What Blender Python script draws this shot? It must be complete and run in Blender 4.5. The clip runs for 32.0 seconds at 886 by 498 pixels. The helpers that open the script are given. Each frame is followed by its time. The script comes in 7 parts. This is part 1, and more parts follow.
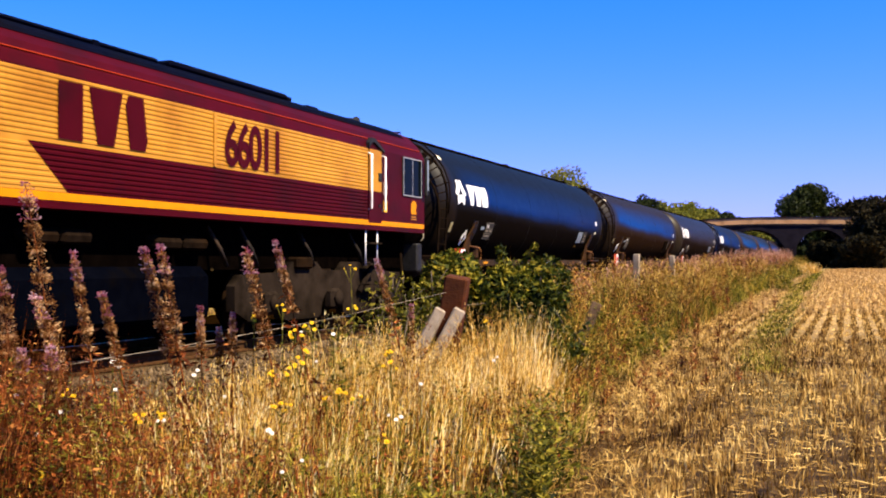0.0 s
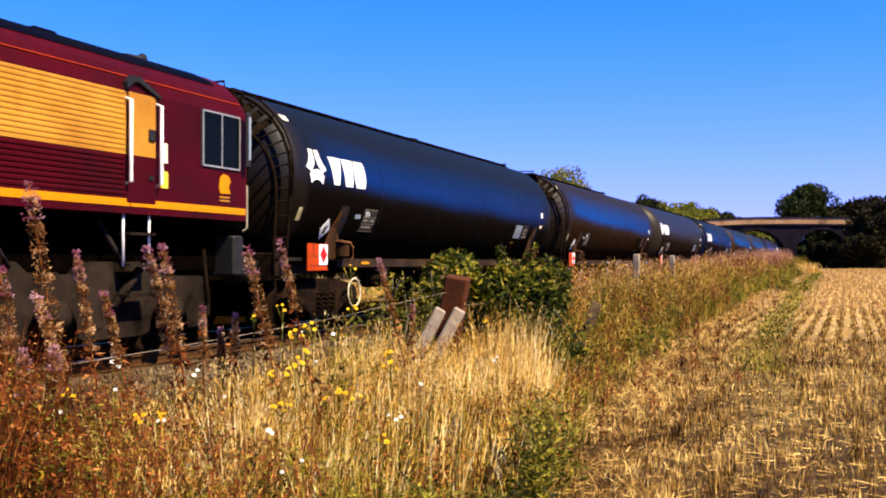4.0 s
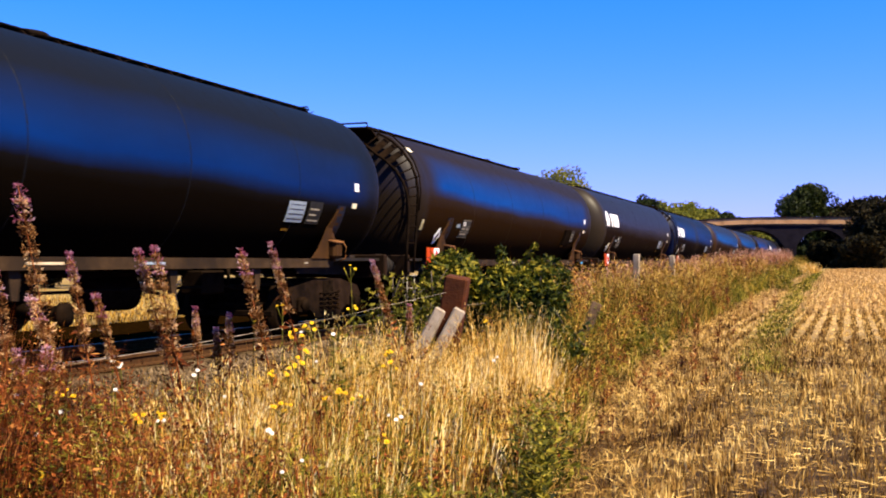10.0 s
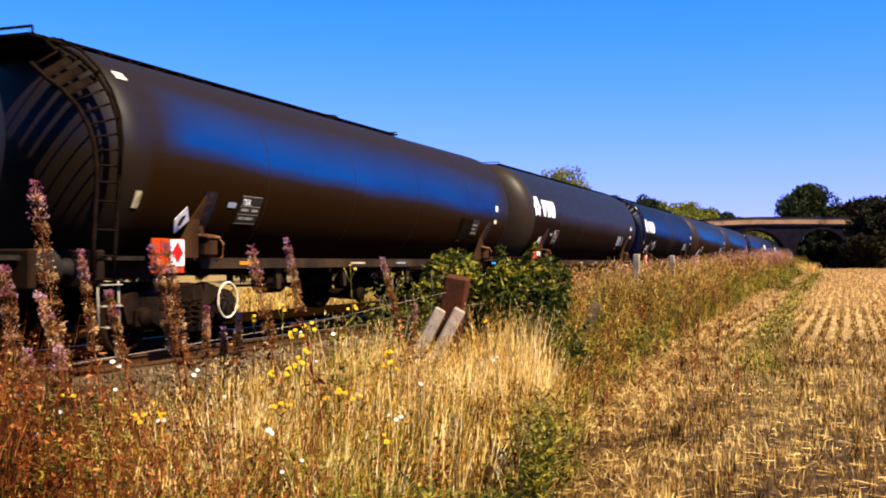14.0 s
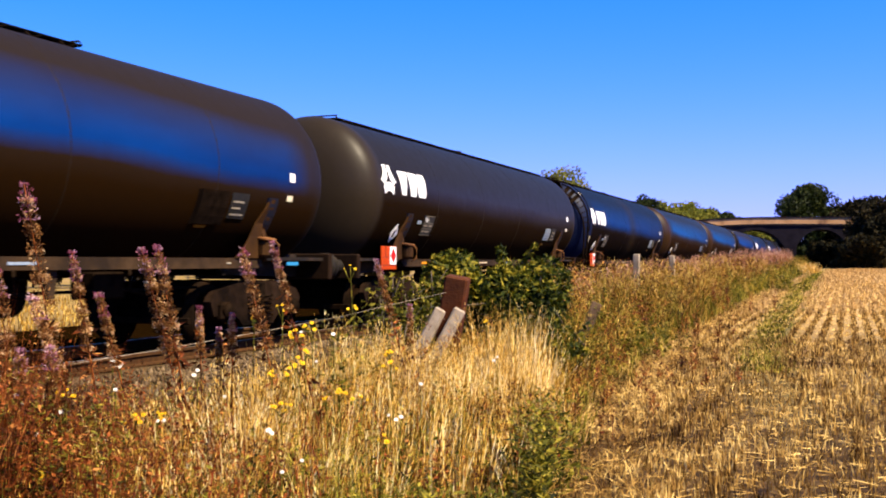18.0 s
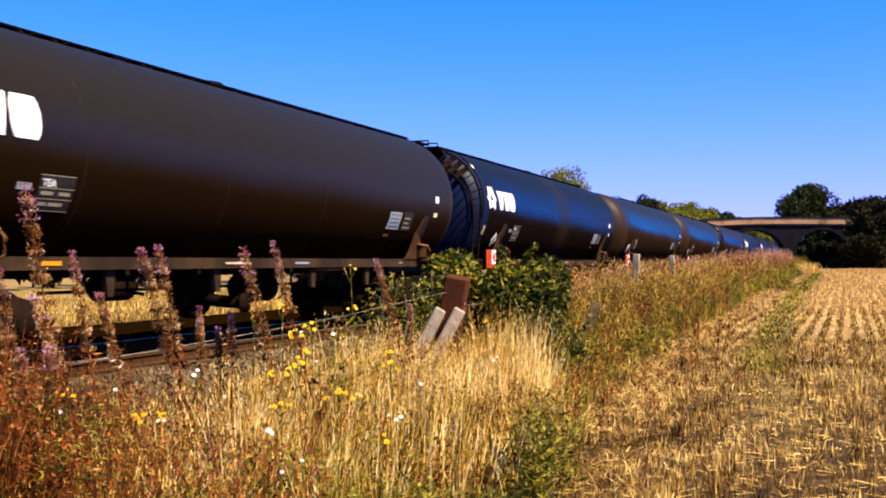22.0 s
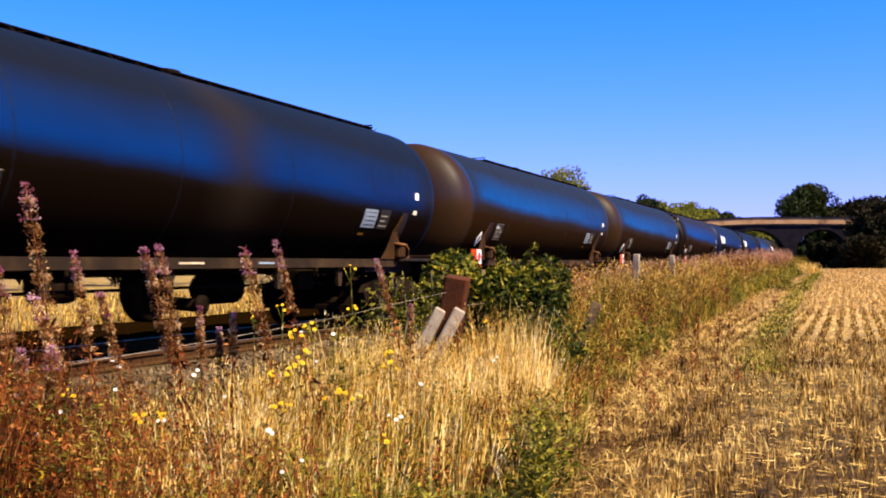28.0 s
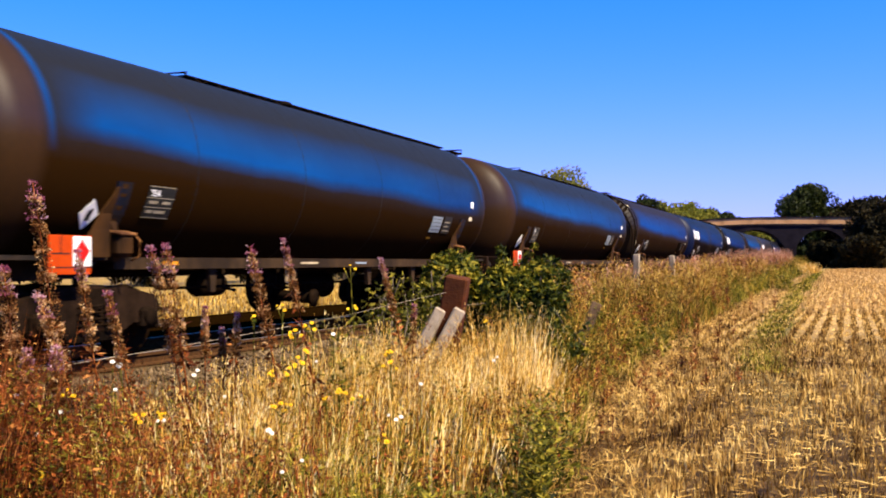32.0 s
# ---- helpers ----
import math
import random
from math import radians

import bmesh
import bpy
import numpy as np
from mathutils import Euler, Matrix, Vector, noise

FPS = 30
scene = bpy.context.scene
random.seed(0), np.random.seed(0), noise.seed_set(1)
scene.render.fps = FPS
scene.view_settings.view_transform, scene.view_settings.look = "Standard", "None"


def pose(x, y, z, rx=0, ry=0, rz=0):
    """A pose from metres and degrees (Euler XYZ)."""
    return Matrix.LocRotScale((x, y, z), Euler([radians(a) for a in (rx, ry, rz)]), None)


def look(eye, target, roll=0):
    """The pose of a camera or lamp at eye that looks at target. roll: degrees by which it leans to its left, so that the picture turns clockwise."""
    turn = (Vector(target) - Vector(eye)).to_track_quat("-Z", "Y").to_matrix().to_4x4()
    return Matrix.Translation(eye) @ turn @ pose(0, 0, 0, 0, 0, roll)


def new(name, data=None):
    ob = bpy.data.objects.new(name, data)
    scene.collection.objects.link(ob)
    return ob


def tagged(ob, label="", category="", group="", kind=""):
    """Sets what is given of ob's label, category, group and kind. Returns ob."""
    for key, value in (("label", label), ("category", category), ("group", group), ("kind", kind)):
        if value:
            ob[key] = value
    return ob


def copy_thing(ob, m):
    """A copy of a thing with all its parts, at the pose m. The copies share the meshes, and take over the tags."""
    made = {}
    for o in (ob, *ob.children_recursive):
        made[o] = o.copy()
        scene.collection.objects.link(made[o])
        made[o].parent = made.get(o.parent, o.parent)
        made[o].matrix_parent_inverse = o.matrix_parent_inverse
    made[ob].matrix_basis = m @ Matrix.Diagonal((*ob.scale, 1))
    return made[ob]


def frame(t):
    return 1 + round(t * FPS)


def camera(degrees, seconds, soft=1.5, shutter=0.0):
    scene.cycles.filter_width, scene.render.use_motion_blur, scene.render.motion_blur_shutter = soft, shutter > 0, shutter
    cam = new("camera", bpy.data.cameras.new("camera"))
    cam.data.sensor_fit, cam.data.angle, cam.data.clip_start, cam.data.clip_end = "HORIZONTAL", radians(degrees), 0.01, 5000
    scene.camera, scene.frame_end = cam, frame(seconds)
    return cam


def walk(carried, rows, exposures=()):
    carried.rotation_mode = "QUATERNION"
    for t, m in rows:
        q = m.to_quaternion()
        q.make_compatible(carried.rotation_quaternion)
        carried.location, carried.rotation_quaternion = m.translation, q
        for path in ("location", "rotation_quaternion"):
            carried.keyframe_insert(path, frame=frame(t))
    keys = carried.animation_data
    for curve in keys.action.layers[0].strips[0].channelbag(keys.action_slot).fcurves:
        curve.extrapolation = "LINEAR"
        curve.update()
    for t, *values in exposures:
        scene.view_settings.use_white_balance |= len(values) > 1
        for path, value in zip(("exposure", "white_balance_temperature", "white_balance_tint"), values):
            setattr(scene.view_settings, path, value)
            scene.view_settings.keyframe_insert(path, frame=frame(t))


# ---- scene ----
# Plan: the line runs along +Y with its centre at x = -8.97, rail top at z = 0; the camera stands at the field's edge.
EYE = Vector((0.0, 0.0, 1.135))
TURN, TILT, LENS = 20.92, 0.705, 45.5
TRACK_X = -8.97
WAGON_PITCH = 16.30

cam = camera(LENS, 32.0, soft=1.9, shutter=0.5)
AHEAD = Vector((-math.sin(radians(TURN)) * math.cos(radians(TILT)), math.cos(radians(TURN)) * math.cos(radians(TILT)), math.sin(radians(TILT))))
walk(cam, [(0.0, look(EYE, EYE + AHEAD)), (32.0, look(EYE, EYE + AHEAD))], [(0.0, 1.40), (3.5, 1.44), (6.0, 1.5), (32.0, 1.5)])


def travelled(t):
    """Metres that the train has gone at t seconds."""
    return 1.5262 * t + 0.023518 * t * t + 2.706e-4 * t ** 3 - 6.073e-4 * max(t - 10, 0) ** 3 + 1.1532e-3 * max(t - 20, 0) ** 3


# ---- light ----
SUN_DIR = Vector((0.61, -0.14, 0.78)).normalized()
world = bpy.data.worlds.new("world")
scene.world = world
world.use_nodes = True
sky = world.node_tree.nodes.new("ShaderNodeTexSky")
sky.sky_type = "NISHITA"
sky.sun_disc = False
sky.sun_elevation = math.asin(SUN_DIR.z)
sky.sun_rotation = math.atan2(SUN_DIR.x, SUN_DIR.y)
sky.altitude = 60
sky.air_density, sky.dust_density, sky.ozone_density = 0.75, 0.1, 6.0
deep = world.node_tree.nodes.new("ShaderNodeHueSaturation")
deep.inputs["Saturation"].default_value = 1.32
tint = world.node_tree.nodes.new("ShaderNodeMix")
tint.data_type, tint.blend_type = "RGBA", "MULTIPLY"
tint.inputs[0].default_value = 1.0
tint.inputs[7].default_value = (1.28, 0.97, 1.31, 1)
world.node_tree.links.new(sky.outputs[0], deep.inputs["Color"])
world.node_tree.links.new(deep.outputs[0], tint.inputs[6])
split, merge = world.node_tree.nodes.new("ShaderNodeSeparateColor"), world.node_tree.nodes.new("ShaderNodeCombineColor")
less = world.node_tree.nodes.new("ShaderNodeMath")
less.operation = "MULTIPLY_ADD"
less.inputs[1].default_value = -0.43
world.node_tree.links.new(tint.outputs[2], split.inputs[0])
for a, z in ((split.outputs[0], less.inputs[0]), (split.outputs[1], less.inputs[2]), (split.outputs[2], merge.inputs[2])):
    world.node_tree.links.new(a, z)
# the clear air keeps the haze low over the ground blue
for source, slot, gain, knee in ((split.outputs[0], 0, 1.18, 0.25), (less.outputs[0], 1, 1.34, 0.18)):
    soft = world.node_tree.nodes.new("ShaderNodeMath")
    soft.operation = "MULTIPLY_ADD"
    soft.inputs[1].default_value, soft.inputs[2].default_value = knee / gain, 1.0 / gain
    ratio = world.node_tree.nodes.new("ShaderNodeMath")
    ratio.operation = "DIVIDE"
    world.node_tree.links.new(source, soft.inputs[0])
    world.node_tree.links.new(source, ratio.inputs[0])
    world.node_tree.links.new(soft.outputs[0], ratio.inputs[1])
    world.node_tree.links.new(ratio.outputs[0], merge.inputs[slot])
world.node_tree.links.new(merge.outputs[0], world.node_tree.nodes["Background"].inputs[0])
world.node_tree.nodes["Background"].inputs[1].default_value = 0.077
sun = new("sun", bpy.data.lights.new("sun", "SUN"))
sun.data.energy, sun.data.angle, sun.data.color = 5.0, radians(0.5), (1.0, 0.84, 0.60)
sun.matrix_world = look((0, 0, 60), Vector((0, 0, 60)) - SUN_DIR)


# ---- mesh tools ----
class Geo:
    """Collects the vertices and faces of one mesh."""

    def __init__(self):
        self.v, self.f, self.s = [], [], []

    def add(self, verts, faces, smooth=False):
        n = len(self.v)
        self.v += [tuple(v) for v in verts]
        self.f += [tuple(n + i for i in f) for f in faces]
        self.s += [smooth] * len(faces)
        return self

    def box(self, c, size, rot=(0, 0, 0), chamfer=0.0):
        """A box round c with its edges cut off by chamfer."""
        m = pose(*c, *rot)
        hx, hy, hz = (a / 2 for a in size)
        if chamfer <= 0:
            vs = [(x, y, z) for x in (-hx, hx) for y in (-hy, hy) for z in (-hz, hz)]
            fs = [(0, 1, 3, 2), (4, 6, 7, 5), (0, 4, 5, 1), (2, 3, 7, 6), (0, 2, 6, 4), (1, 5, 7, 3)]
            return self.add([m @ Vector(v) for v in vs], fs)
        k = min(chamfer, hx * 0.9, hy * 0.9, hz * 0.9)
        bm = bmesh.new()
        for sx in (-1, 1):
            for sy in (-1, 1):
                for sz in (-1, 1):
                    bm.verts.new((sx * (hx - k), sy * (hy - k), sz * hz))
                    bm.verts.new((sx * (hx - k), sy * hy, sz * (hz - k)))
                    bm.verts.new((sx * hx, sy * (hy - k), sz * (hz - k)))
        bmesh.ops.convex_hull(bm, input=bm.verts)
        bmesh.ops.dissolve_limit(bm, angle_limit=0.02, verts=bm.verts, edges=bm.edges)
        bm.verts.index_update()
        vs, fs = [m @ v.co for v in bm.verts], [[v.index for v in f.verts] for f in bm.faces]
        bm.free()
        return self.add(vs, fs)

    def tube(self, path, r, n=8, closed=False, taper=None):
        """A round bar along a path of points."""
        pts = [Vector(p) for p in path]
        k = len(pts)
        vs, fs = [], []
        for i, p in enumerate(pts):
            a = pts[(i - 1) % k] if closed or i else p
            b = pts[(i + 1) % k] if closed or i < k - 1 else p
            d = (b - a).normalized()
            side = d.cross(Vector((0, 0, 1)) if abs(d.z) < 0.95 else Vector((1, 0, 0))).normalized()
            up = side.cross(d)
            q = r if taper is None else r + (taper - r) * i / (k - 1)
            vs += [p + q * (math.cos(2 * math.pi * j / n) * side + math.sin(2 * math.pi * j / n) * up) for j in range(n)]
        for i in range(k if closed else k - 1):
            for j in range(n):
                a, b = i * n + j, i * n + (j + 1) % n
                c, d = ((i + 1) % k) * n + (j + 1) % n, ((i + 1) % k) * n + j
                fs.append((a, b, c, d))
        self.add(vs, fs, True)
        if not closed:
            m = len(self.v) - len(vs)
            self.f += [tuple(m + j for j in reversed(range(n))), tuple(m + (k - 1) * n + j for j in range(n))]
            self.s += [False, False]
        return self

    def lathe(self, profile, m=Matrix(), n=32, smooth=True):
        """Turns (along, radius) pairs round the local Y axis."""
        vs, fs = [], []
        for y, r in profile:
            vs += [m @ Vector((r * math.cos(2 * math.pi * j / n), y, r * math.sin(2 * math.pi * j / n))) for j in range(n)]
        for i in range(len(profile) - 1):
            for j in range(n):
                fs.append((i * n + j, i * n + (j + 1) % n, (i + 1) * n + (j + 1) % n, (i + 1) * n + j))
        self.add(vs, fs, smooth)
        return self

    def prism(self, outline, axis, a, b):
        """Pushes a flat outline through from a to b along axis 0, 1 or 2."""
        n = len(outline)

        def at(p, w):
            q = list(p)
            q.insert(axis, w)
            return q
        vs = [at(p, a) for p in outline] + [at(p, b) for p in outline]
        fs = [tuple(range(n - 1, -1, -1)), tuple(range(n, 2 * n))]
        fs += [(i, (i + 1) % n, n + (i + 1) % n, n + i) for i in range(n)]
        return self.add(vs, fs)

    def mesh(self, name, mat):
        me = bpy.data.meshes.new(name)
        me.from_pydata(self.v, [], self.f)
        me.polygons.foreach_set("use_smooth", self.s)
        bm = bmesh.new()
        bm.from_mesh(me)
        bmesh.ops.recalc_face_normals(bm, faces=bm.faces)
        bm.to_mesh(me)
        bm.free()
        me.materials.append(mat)
        return me


def part(name, geo, mat, parent=None, label="", at=None):
    ob = new(name, geo.mesh(name, mat) if isinstance(geo, Geo) else geo)
    if at is not None:
        ob.matrix_basis = at
    ob.parent = parent
    if label:
        tagged(ob, label)
    return ob


def thing(name, label, category, group="", kind="", at=None, geo=None, mat=None):
    ob = new(name, geo.mesh(name, mat) if geo else None)
    if at is not None:
        ob.matrix_basis = at
    return tagged(ob, label, category, group, kind)


def quick_mesh(name, verts, quads, tris, mat, smooth=False):
    """A large mesh straight from number arrays."""
    me = bpy.data.meshes.new(name)
    nq, nt = len(quads), len(tris)
    me.vertices.add(len(verts))
    me.vertices.foreach_set("co", np.asarray(verts, np.float32).ravel())
    loops = np.concatenate([np.asarray(quads, np.int32).ravel(), np.asarray(tris, np.int32).ravel()])
    me.loops.add(len(loops))
    me.loops.foreach_set("vertex_index", loops)
    me.polygons.add(nq + nt)
    starts = np.concatenate([np.arange(nq) * 4, nq * 4 + np.arange(nt) * 3]).astype(np.int32)
    me.polygons.foreach_set("loop_start", starts)
    if smooth:
        me.polygons.foreach_set("use_smooth", np.ones(nq + nt, bool))
    me.update(calc_edges=True)
    me.materials.append(mat)
    return me


# ---- materials ----
def nodes_of(name):
    m = bpy.data.materials.new(name)
    m.use_nodes = True
    t = m.node_tree
    return m, t, t.nodes["Principled BSDF"]


def add(t, kind, **values):
    n = t.nodes.new(kind)
    for k, v in values.items():
        n.inputs[k.replace("_", " ")].default_value = v
    return n


def ramp(t, source, stops):
    n = t.nodes.new("ShaderNodeValToRGB")
    el = n.color_ramp.elements
    while len(el) < len(stops):
        el.new(0.5)
    for e, (p, c) in zip(el, stops):
        e.position, e.color = p, (*c, 1)
    t.links.new(source, n.inputs[0])
    return n.outputs[0]


def mix(t, a, b, fac, mode="MIX"):
    n = t.nodes.new("ShaderNodeMix")
    n.data_type, n.blend_type = "RGBA", mode
    for k, v in ((0, fac), (6, a), (7, b)):
        if isinstance(v, bpy.types.NodeSocket):
            t.links.new(v, n.inputs[k])
        else:
            n.inputs[k].default_value = v if k == 0 else (*v, 1)
    return n.outputs[2]


def math_node(t, op, a, b=0.0, c=0.0, clamp=False):
    n = t.nodes.new("ShaderNodeMath")
    n.operation, n.use_clamp = op, clamp
    for i, v in enumerate((a, b, c)):
        if isinstance(v, bpy.types.NodeSocket):
            t.links.new(v, n.inputs[i])
        else:
            n.inputs[i].default_value = v
    return n.outputs[0]


def noise_of(t, scale, detail=4.0, space="Object", stretch=None, rough=0.55):
    co = t.nodes.new("ShaderNodeTexCoord").outputs[space]
    if stretch:
        mp = t.nodes.new("ShaderNodeMapping")
        mp.inputs["Scale"].default_value = stretch
        t.links.new(co, mp.inputs[0])
        co = mp.outputs[0]
    n = add(t, "ShaderNodeTexNoise", Scale=scale, Detail=detail, Roughness=rough)
    t.links.new(co, n.inputs["Vector"])
    return n.outputs["Fac"]


def bump(t, bs, height, strength, distance=0.02):
    n = add(t, "ShaderNodeBump", Strength=strength, Distance=distance)
    t.links.new(height, n.inputs["Height"])
    t.links.new(n.outputs[0], bs.inputs["Normal"])


def surface(name, a, b, scale=6.0, rough=0.7, metal=0.0, grime=None, grime_scale=1.5, grime_amount=0.5, bumps=0.15, fine=40.0, space="Object", spec=0.5):
    """A worn surface: two shades by grain, patches of grime and a fine relief."""
    m, t, bs = nodes_of(name)
    col = ramp(t, noise_of(t, scale, 5, space), [(0.3, a), (0.7, b)])
    if grime:
        g = noise_of(t, grime_scale, 6, space)
        g = ramp(t, g, [(0.62 - grime_amount * 0.4, (0, 0, 0)), (0.78 - grime_amount * 0.3, (1, 1, 1))])
        col = mix(t, col, grime, g)
    t.links.new(col, bs.inputs["Base Color"])
    bs.inputs["Roughness"].default_value, bs.inputs["Metallic"].default_value = rough, metal
    bs.inputs["Specular IOR Level"].default_value = spec
    if bumps:
        bump(t, bs, noise_of(t, fine, 4, space), bumps)
    return m


def leaf_material(name, stops, through_light=0.25, rough=0.6, patch=0.35):
    """Leaves, blades and stalks: each piece has its own shade, with slow changes over the ground; some light passes through."""
    m, t, bs = nodes_of(name)
    rnd = t.nodes.new("ShaderNodeNewGeometry").outputs["Random Per Island"]
    big = math_node(t, "ADD", math_node(t, "MULTIPLY", noise_of(t, patch, 3), 0.45), math_node(t, "MULTIPLY", noise_of(t, patch * 6.5, 2), 0.55))
    f = math_node(t, "ADD", math_node(t, "MULTIPLY", rnd, 0.56), math_node(t, "MULTIPLY", math_node(t, "SUBTRACT", big, 0.5), 3.7), clamp=False)
    f = math_node(t, "ADD", f, 0.22, clamp=True)
    col = ramp(t, f, stops)
    t.links.new(col, bs.inputs["Base Color"])
    bs.inputs["Roughness"].default_value = rough
    bs.inputs["Specular IOR Level"].default_value = 0.1
    tr = t.nodes.new("ShaderNodeBsdfTranslucent")
    t.links.new(col, tr.inputs[0])
    mx = t.nodes.new("ShaderNodeMixShader")
    mx.inputs[0].default_value = through_light
    t.links.new(bs.outputs[0], mx.inputs[1])
    t.links.new(tr.outputs[0], mx.inputs[2])
    t.links.new(mx.outputs[0], t.nodes["Material Output"].inputs[0])
    return m


M_STRAW = leaf_material("dry_grass", [(0.0, (0.010, 0.004, 0.0005)), (0.28, (0.070, 0.030, 0.003)), (0.5, (0.32, 0.165, 0.018)), (0.72, (0.62, 0.36, 0.055)), (1.0, (0.95, 0.70, 0.19))], 0.25, patch=1.3)
M_GREEN = leaf_material("green_grass", [(0.0, (0.004, 0.006, 0.0003)), (0.32, (0.034, 0.040, 0.002)), (0.62, (0.165, 0.145, 0.010)), (1.0, (0.46, 0.36, 0.05))], 0.25, patch=1.1)
M_STUBBLE = leaf_material("stubble", [(0.0, (0.21, 0.112, 0.034)), (0.45, (0.45, 0.275, 0.090)), (1.0, (0.68, 0.48, 0.21))], 0.3, patch=1.0)
M_WEED = leaf_material("weed", [(0.0, (0.010, 0.003, 0.0006)), (0.40, (0.080, 0.018, 0.003)), (0.72, (0.21, 0.050, 0.008)), (1.0, (0.44, 0.18, 0.045))], 0.25, patch=2.2)
M_WEED_GREEN = leaf_material("weed_leaf", [(0.0, (0.008, 0.011, 0.001)), (0.5, (0.070, 0.068, 0.005)), (1.0, (0.36, 0.29, 0.035))], 0.35, 0.6, 1.6)
M_SEED = leaf_material("seed_fluff", [(0.0, (0.032, 0.010, 0.003)), (0.4, (0.150, 0.055, 0.013)), (0.72, (0.34, 0.17, 0.052)), (1.0, (0.86, 0.60, 0.32))], 0.35, 0.8, 3.0)
M_FLUFF = leaf_material("thistle_fluff", [(0.0, (0.09, 0.055, 0.024)), (0.5, (0.30, 0.22, 0.13)), (1.0, (0.78, 0.66, 0.48))], 0.35, 0.9, 3.0)
M_REDSTEM = leaf_material("red_stem", [(0.0, (0.06, 0.008, 0.004)), (0.5, (0.22, 0.034, 0.012)), (1.0, (0.42, 0.11, 0.04))], 0.2, 0.7, 3.0)
M_PINK = leaf_material("pink_petal", [(0.0, (0.18, 0.028, 0.065)), (0.5, (0.34, 0.11, 0.17)), (1.0, (0.66, 0.46, 0.48))], 0.4, 0.7, 2.0)
M_FAR_PINK = leaf_material("faded_willowherb", [(0.0, (0.08, 0.032, 0.016)), (0.5, (0.29, 0.135, 0.090)), (1.0, (0.60, 0.36, 0.28))], 0.3, 0.7, 0.5)
M_PETAL_YELLOW = leaf_material("yellow_petal", [(0.0, (0.62, 0.33, 0.008)), (1.0, (0.82, 0.56, 0.02))], 0.3, 0.6, 2.0)
M_PETAL_WHITE = leaf_material("white_petal", [(0.0, (0.72, 0.68, 0.60)), (1.0, (0.85, 0.84, 0.80))], 0.3, 0.6, 2.0)
M_BUSH = leaf_material("bush_leaf", [(0.0, (0.004, 0.008, 0.001)), (0.35, (0.020, 0.030, 0.002)), (0.62, (0.085, 0.086, 0.006)), (1.0, (0.33, 0.25, 0.022))], 0.3, 0.6, 1.4)
M_TREE = leaf_material("tree_leaf", [(0.0, (0.004, 0.007, 0.001)), (0.6, (0.014, 0.022, 0.003)), (1.0, (0.045, 0.050, 0.007))], 0.2, 0.6, 0.3)
M_TREE_PALE = leaf_material("pale_tree_leaf", [(0.0, (0.040, 0.048, 0.006)), (0.6, (0.14, 0.145, 0.018)), (1.0, (0.30, 0.26, 0.042))], 0.3, 0.6, 0.3)
M_BARK = surface("bark", (0.07, 0.05, 0.035), (0.16, 0.12, 0.09), 8, 0.9, fine=25, bumps=0.6)
def ballast_material():
    """Brown-grey stones on the shoulder; between and behind the rails the train's shade is coloured in."""
    m, t, bs = nodes_of("ballast_stone")
    sep = t.nodes.new("ShaderNodeSeparateXYZ")
    t.links.new(t.nodes.new("ShaderNodeTexCoord").outputs["Object"], sep.inputs[0])
    stone = ramp(t, noise_of(t, 9, 6), [(0.3, (0.036, 0.022, 0.010)), (0.7, (0.10, 0.066, 0.034))])
    # near-black tone, masked by x, stands for the shadow of the train
    shaded = ramp(t, noise_of(t, 9, 6), [(0.3, (0.003, 0.0014, 0.0003)), (0.7, (0.010, 0.0045, 0.0009))])
    f = math_node(t, "DIVIDE", math_node(t, "ADD", math_node(t, "ADD", sep.outputs[0], 8.35), math_node(t, "MULTIPLY", noise_of(t, 3, 3), 0.2)), 0.25, clamp=True)
    t.links.new(mix(t, shaded, stone, f), bs.inputs["Base Color"])
    bs.inputs["Roughness"].default_value, bs.inputs["Specular IOR Level"].default_value = 0.95, 0.0
    bump(t, bs, noise_of(t, 22, 5), 0.9)
    return m


M_BALLAST = ballast_material()
M_RUST = surface("rusty_steel", (0.030, 0.013, 0.005), (0.060, 0.028, 0.010), 14, 0.85, bumps=0.3, spec=0.05)
M_RAILTOP = surface("polished_rail", (0.10, 0.08, 0.065), (0.18, 0.15, 0.12), 20, 0.55, 0.6, bumps=0.05, spec=0.2)
M_LITTER = leaf_material("lying_straw", [(0.0, (0.085, 0.043, 0.011)), (0.5, (0.42, 0.252, 0.064)), (1.0, (0.90, 0.63, 0.22))], 0.3, patch=1.5)
M_CONCRETE = surface("weathered_concrete", (0.24, 0.19, 0.135), (0.36, 0.29, 0.21), 12, 0.9, grime=(0.10, 0.08, 0.05), grime_amount=0.35, bumps=0.4, fine=60, spec=0.1)
M_FRAME = surface("dirty_steel", (0.006, 0.0046, 0.0036), (0.015, 0.011, 0.0082), 9, 0.75, spec=0.12, grime=(0.04, 0.022, 0.012), grime_amount=0.3, bumps=0.2)
# wall, ring and coping brick, many times darker than the parapet brick
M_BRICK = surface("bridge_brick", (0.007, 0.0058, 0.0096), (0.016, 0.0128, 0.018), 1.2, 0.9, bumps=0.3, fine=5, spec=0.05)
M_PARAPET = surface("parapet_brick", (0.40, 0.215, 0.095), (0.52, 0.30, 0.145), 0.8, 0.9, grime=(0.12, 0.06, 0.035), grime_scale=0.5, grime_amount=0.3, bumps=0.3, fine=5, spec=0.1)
M_WHITE = surface("white_paint", (0.74, 0.73, 0.70), (0.82, 0.81, 0.79), 15, 0.5, grime=(0.45, 0.42, 0.38), grime_amount=0.2, bumps=0.0)
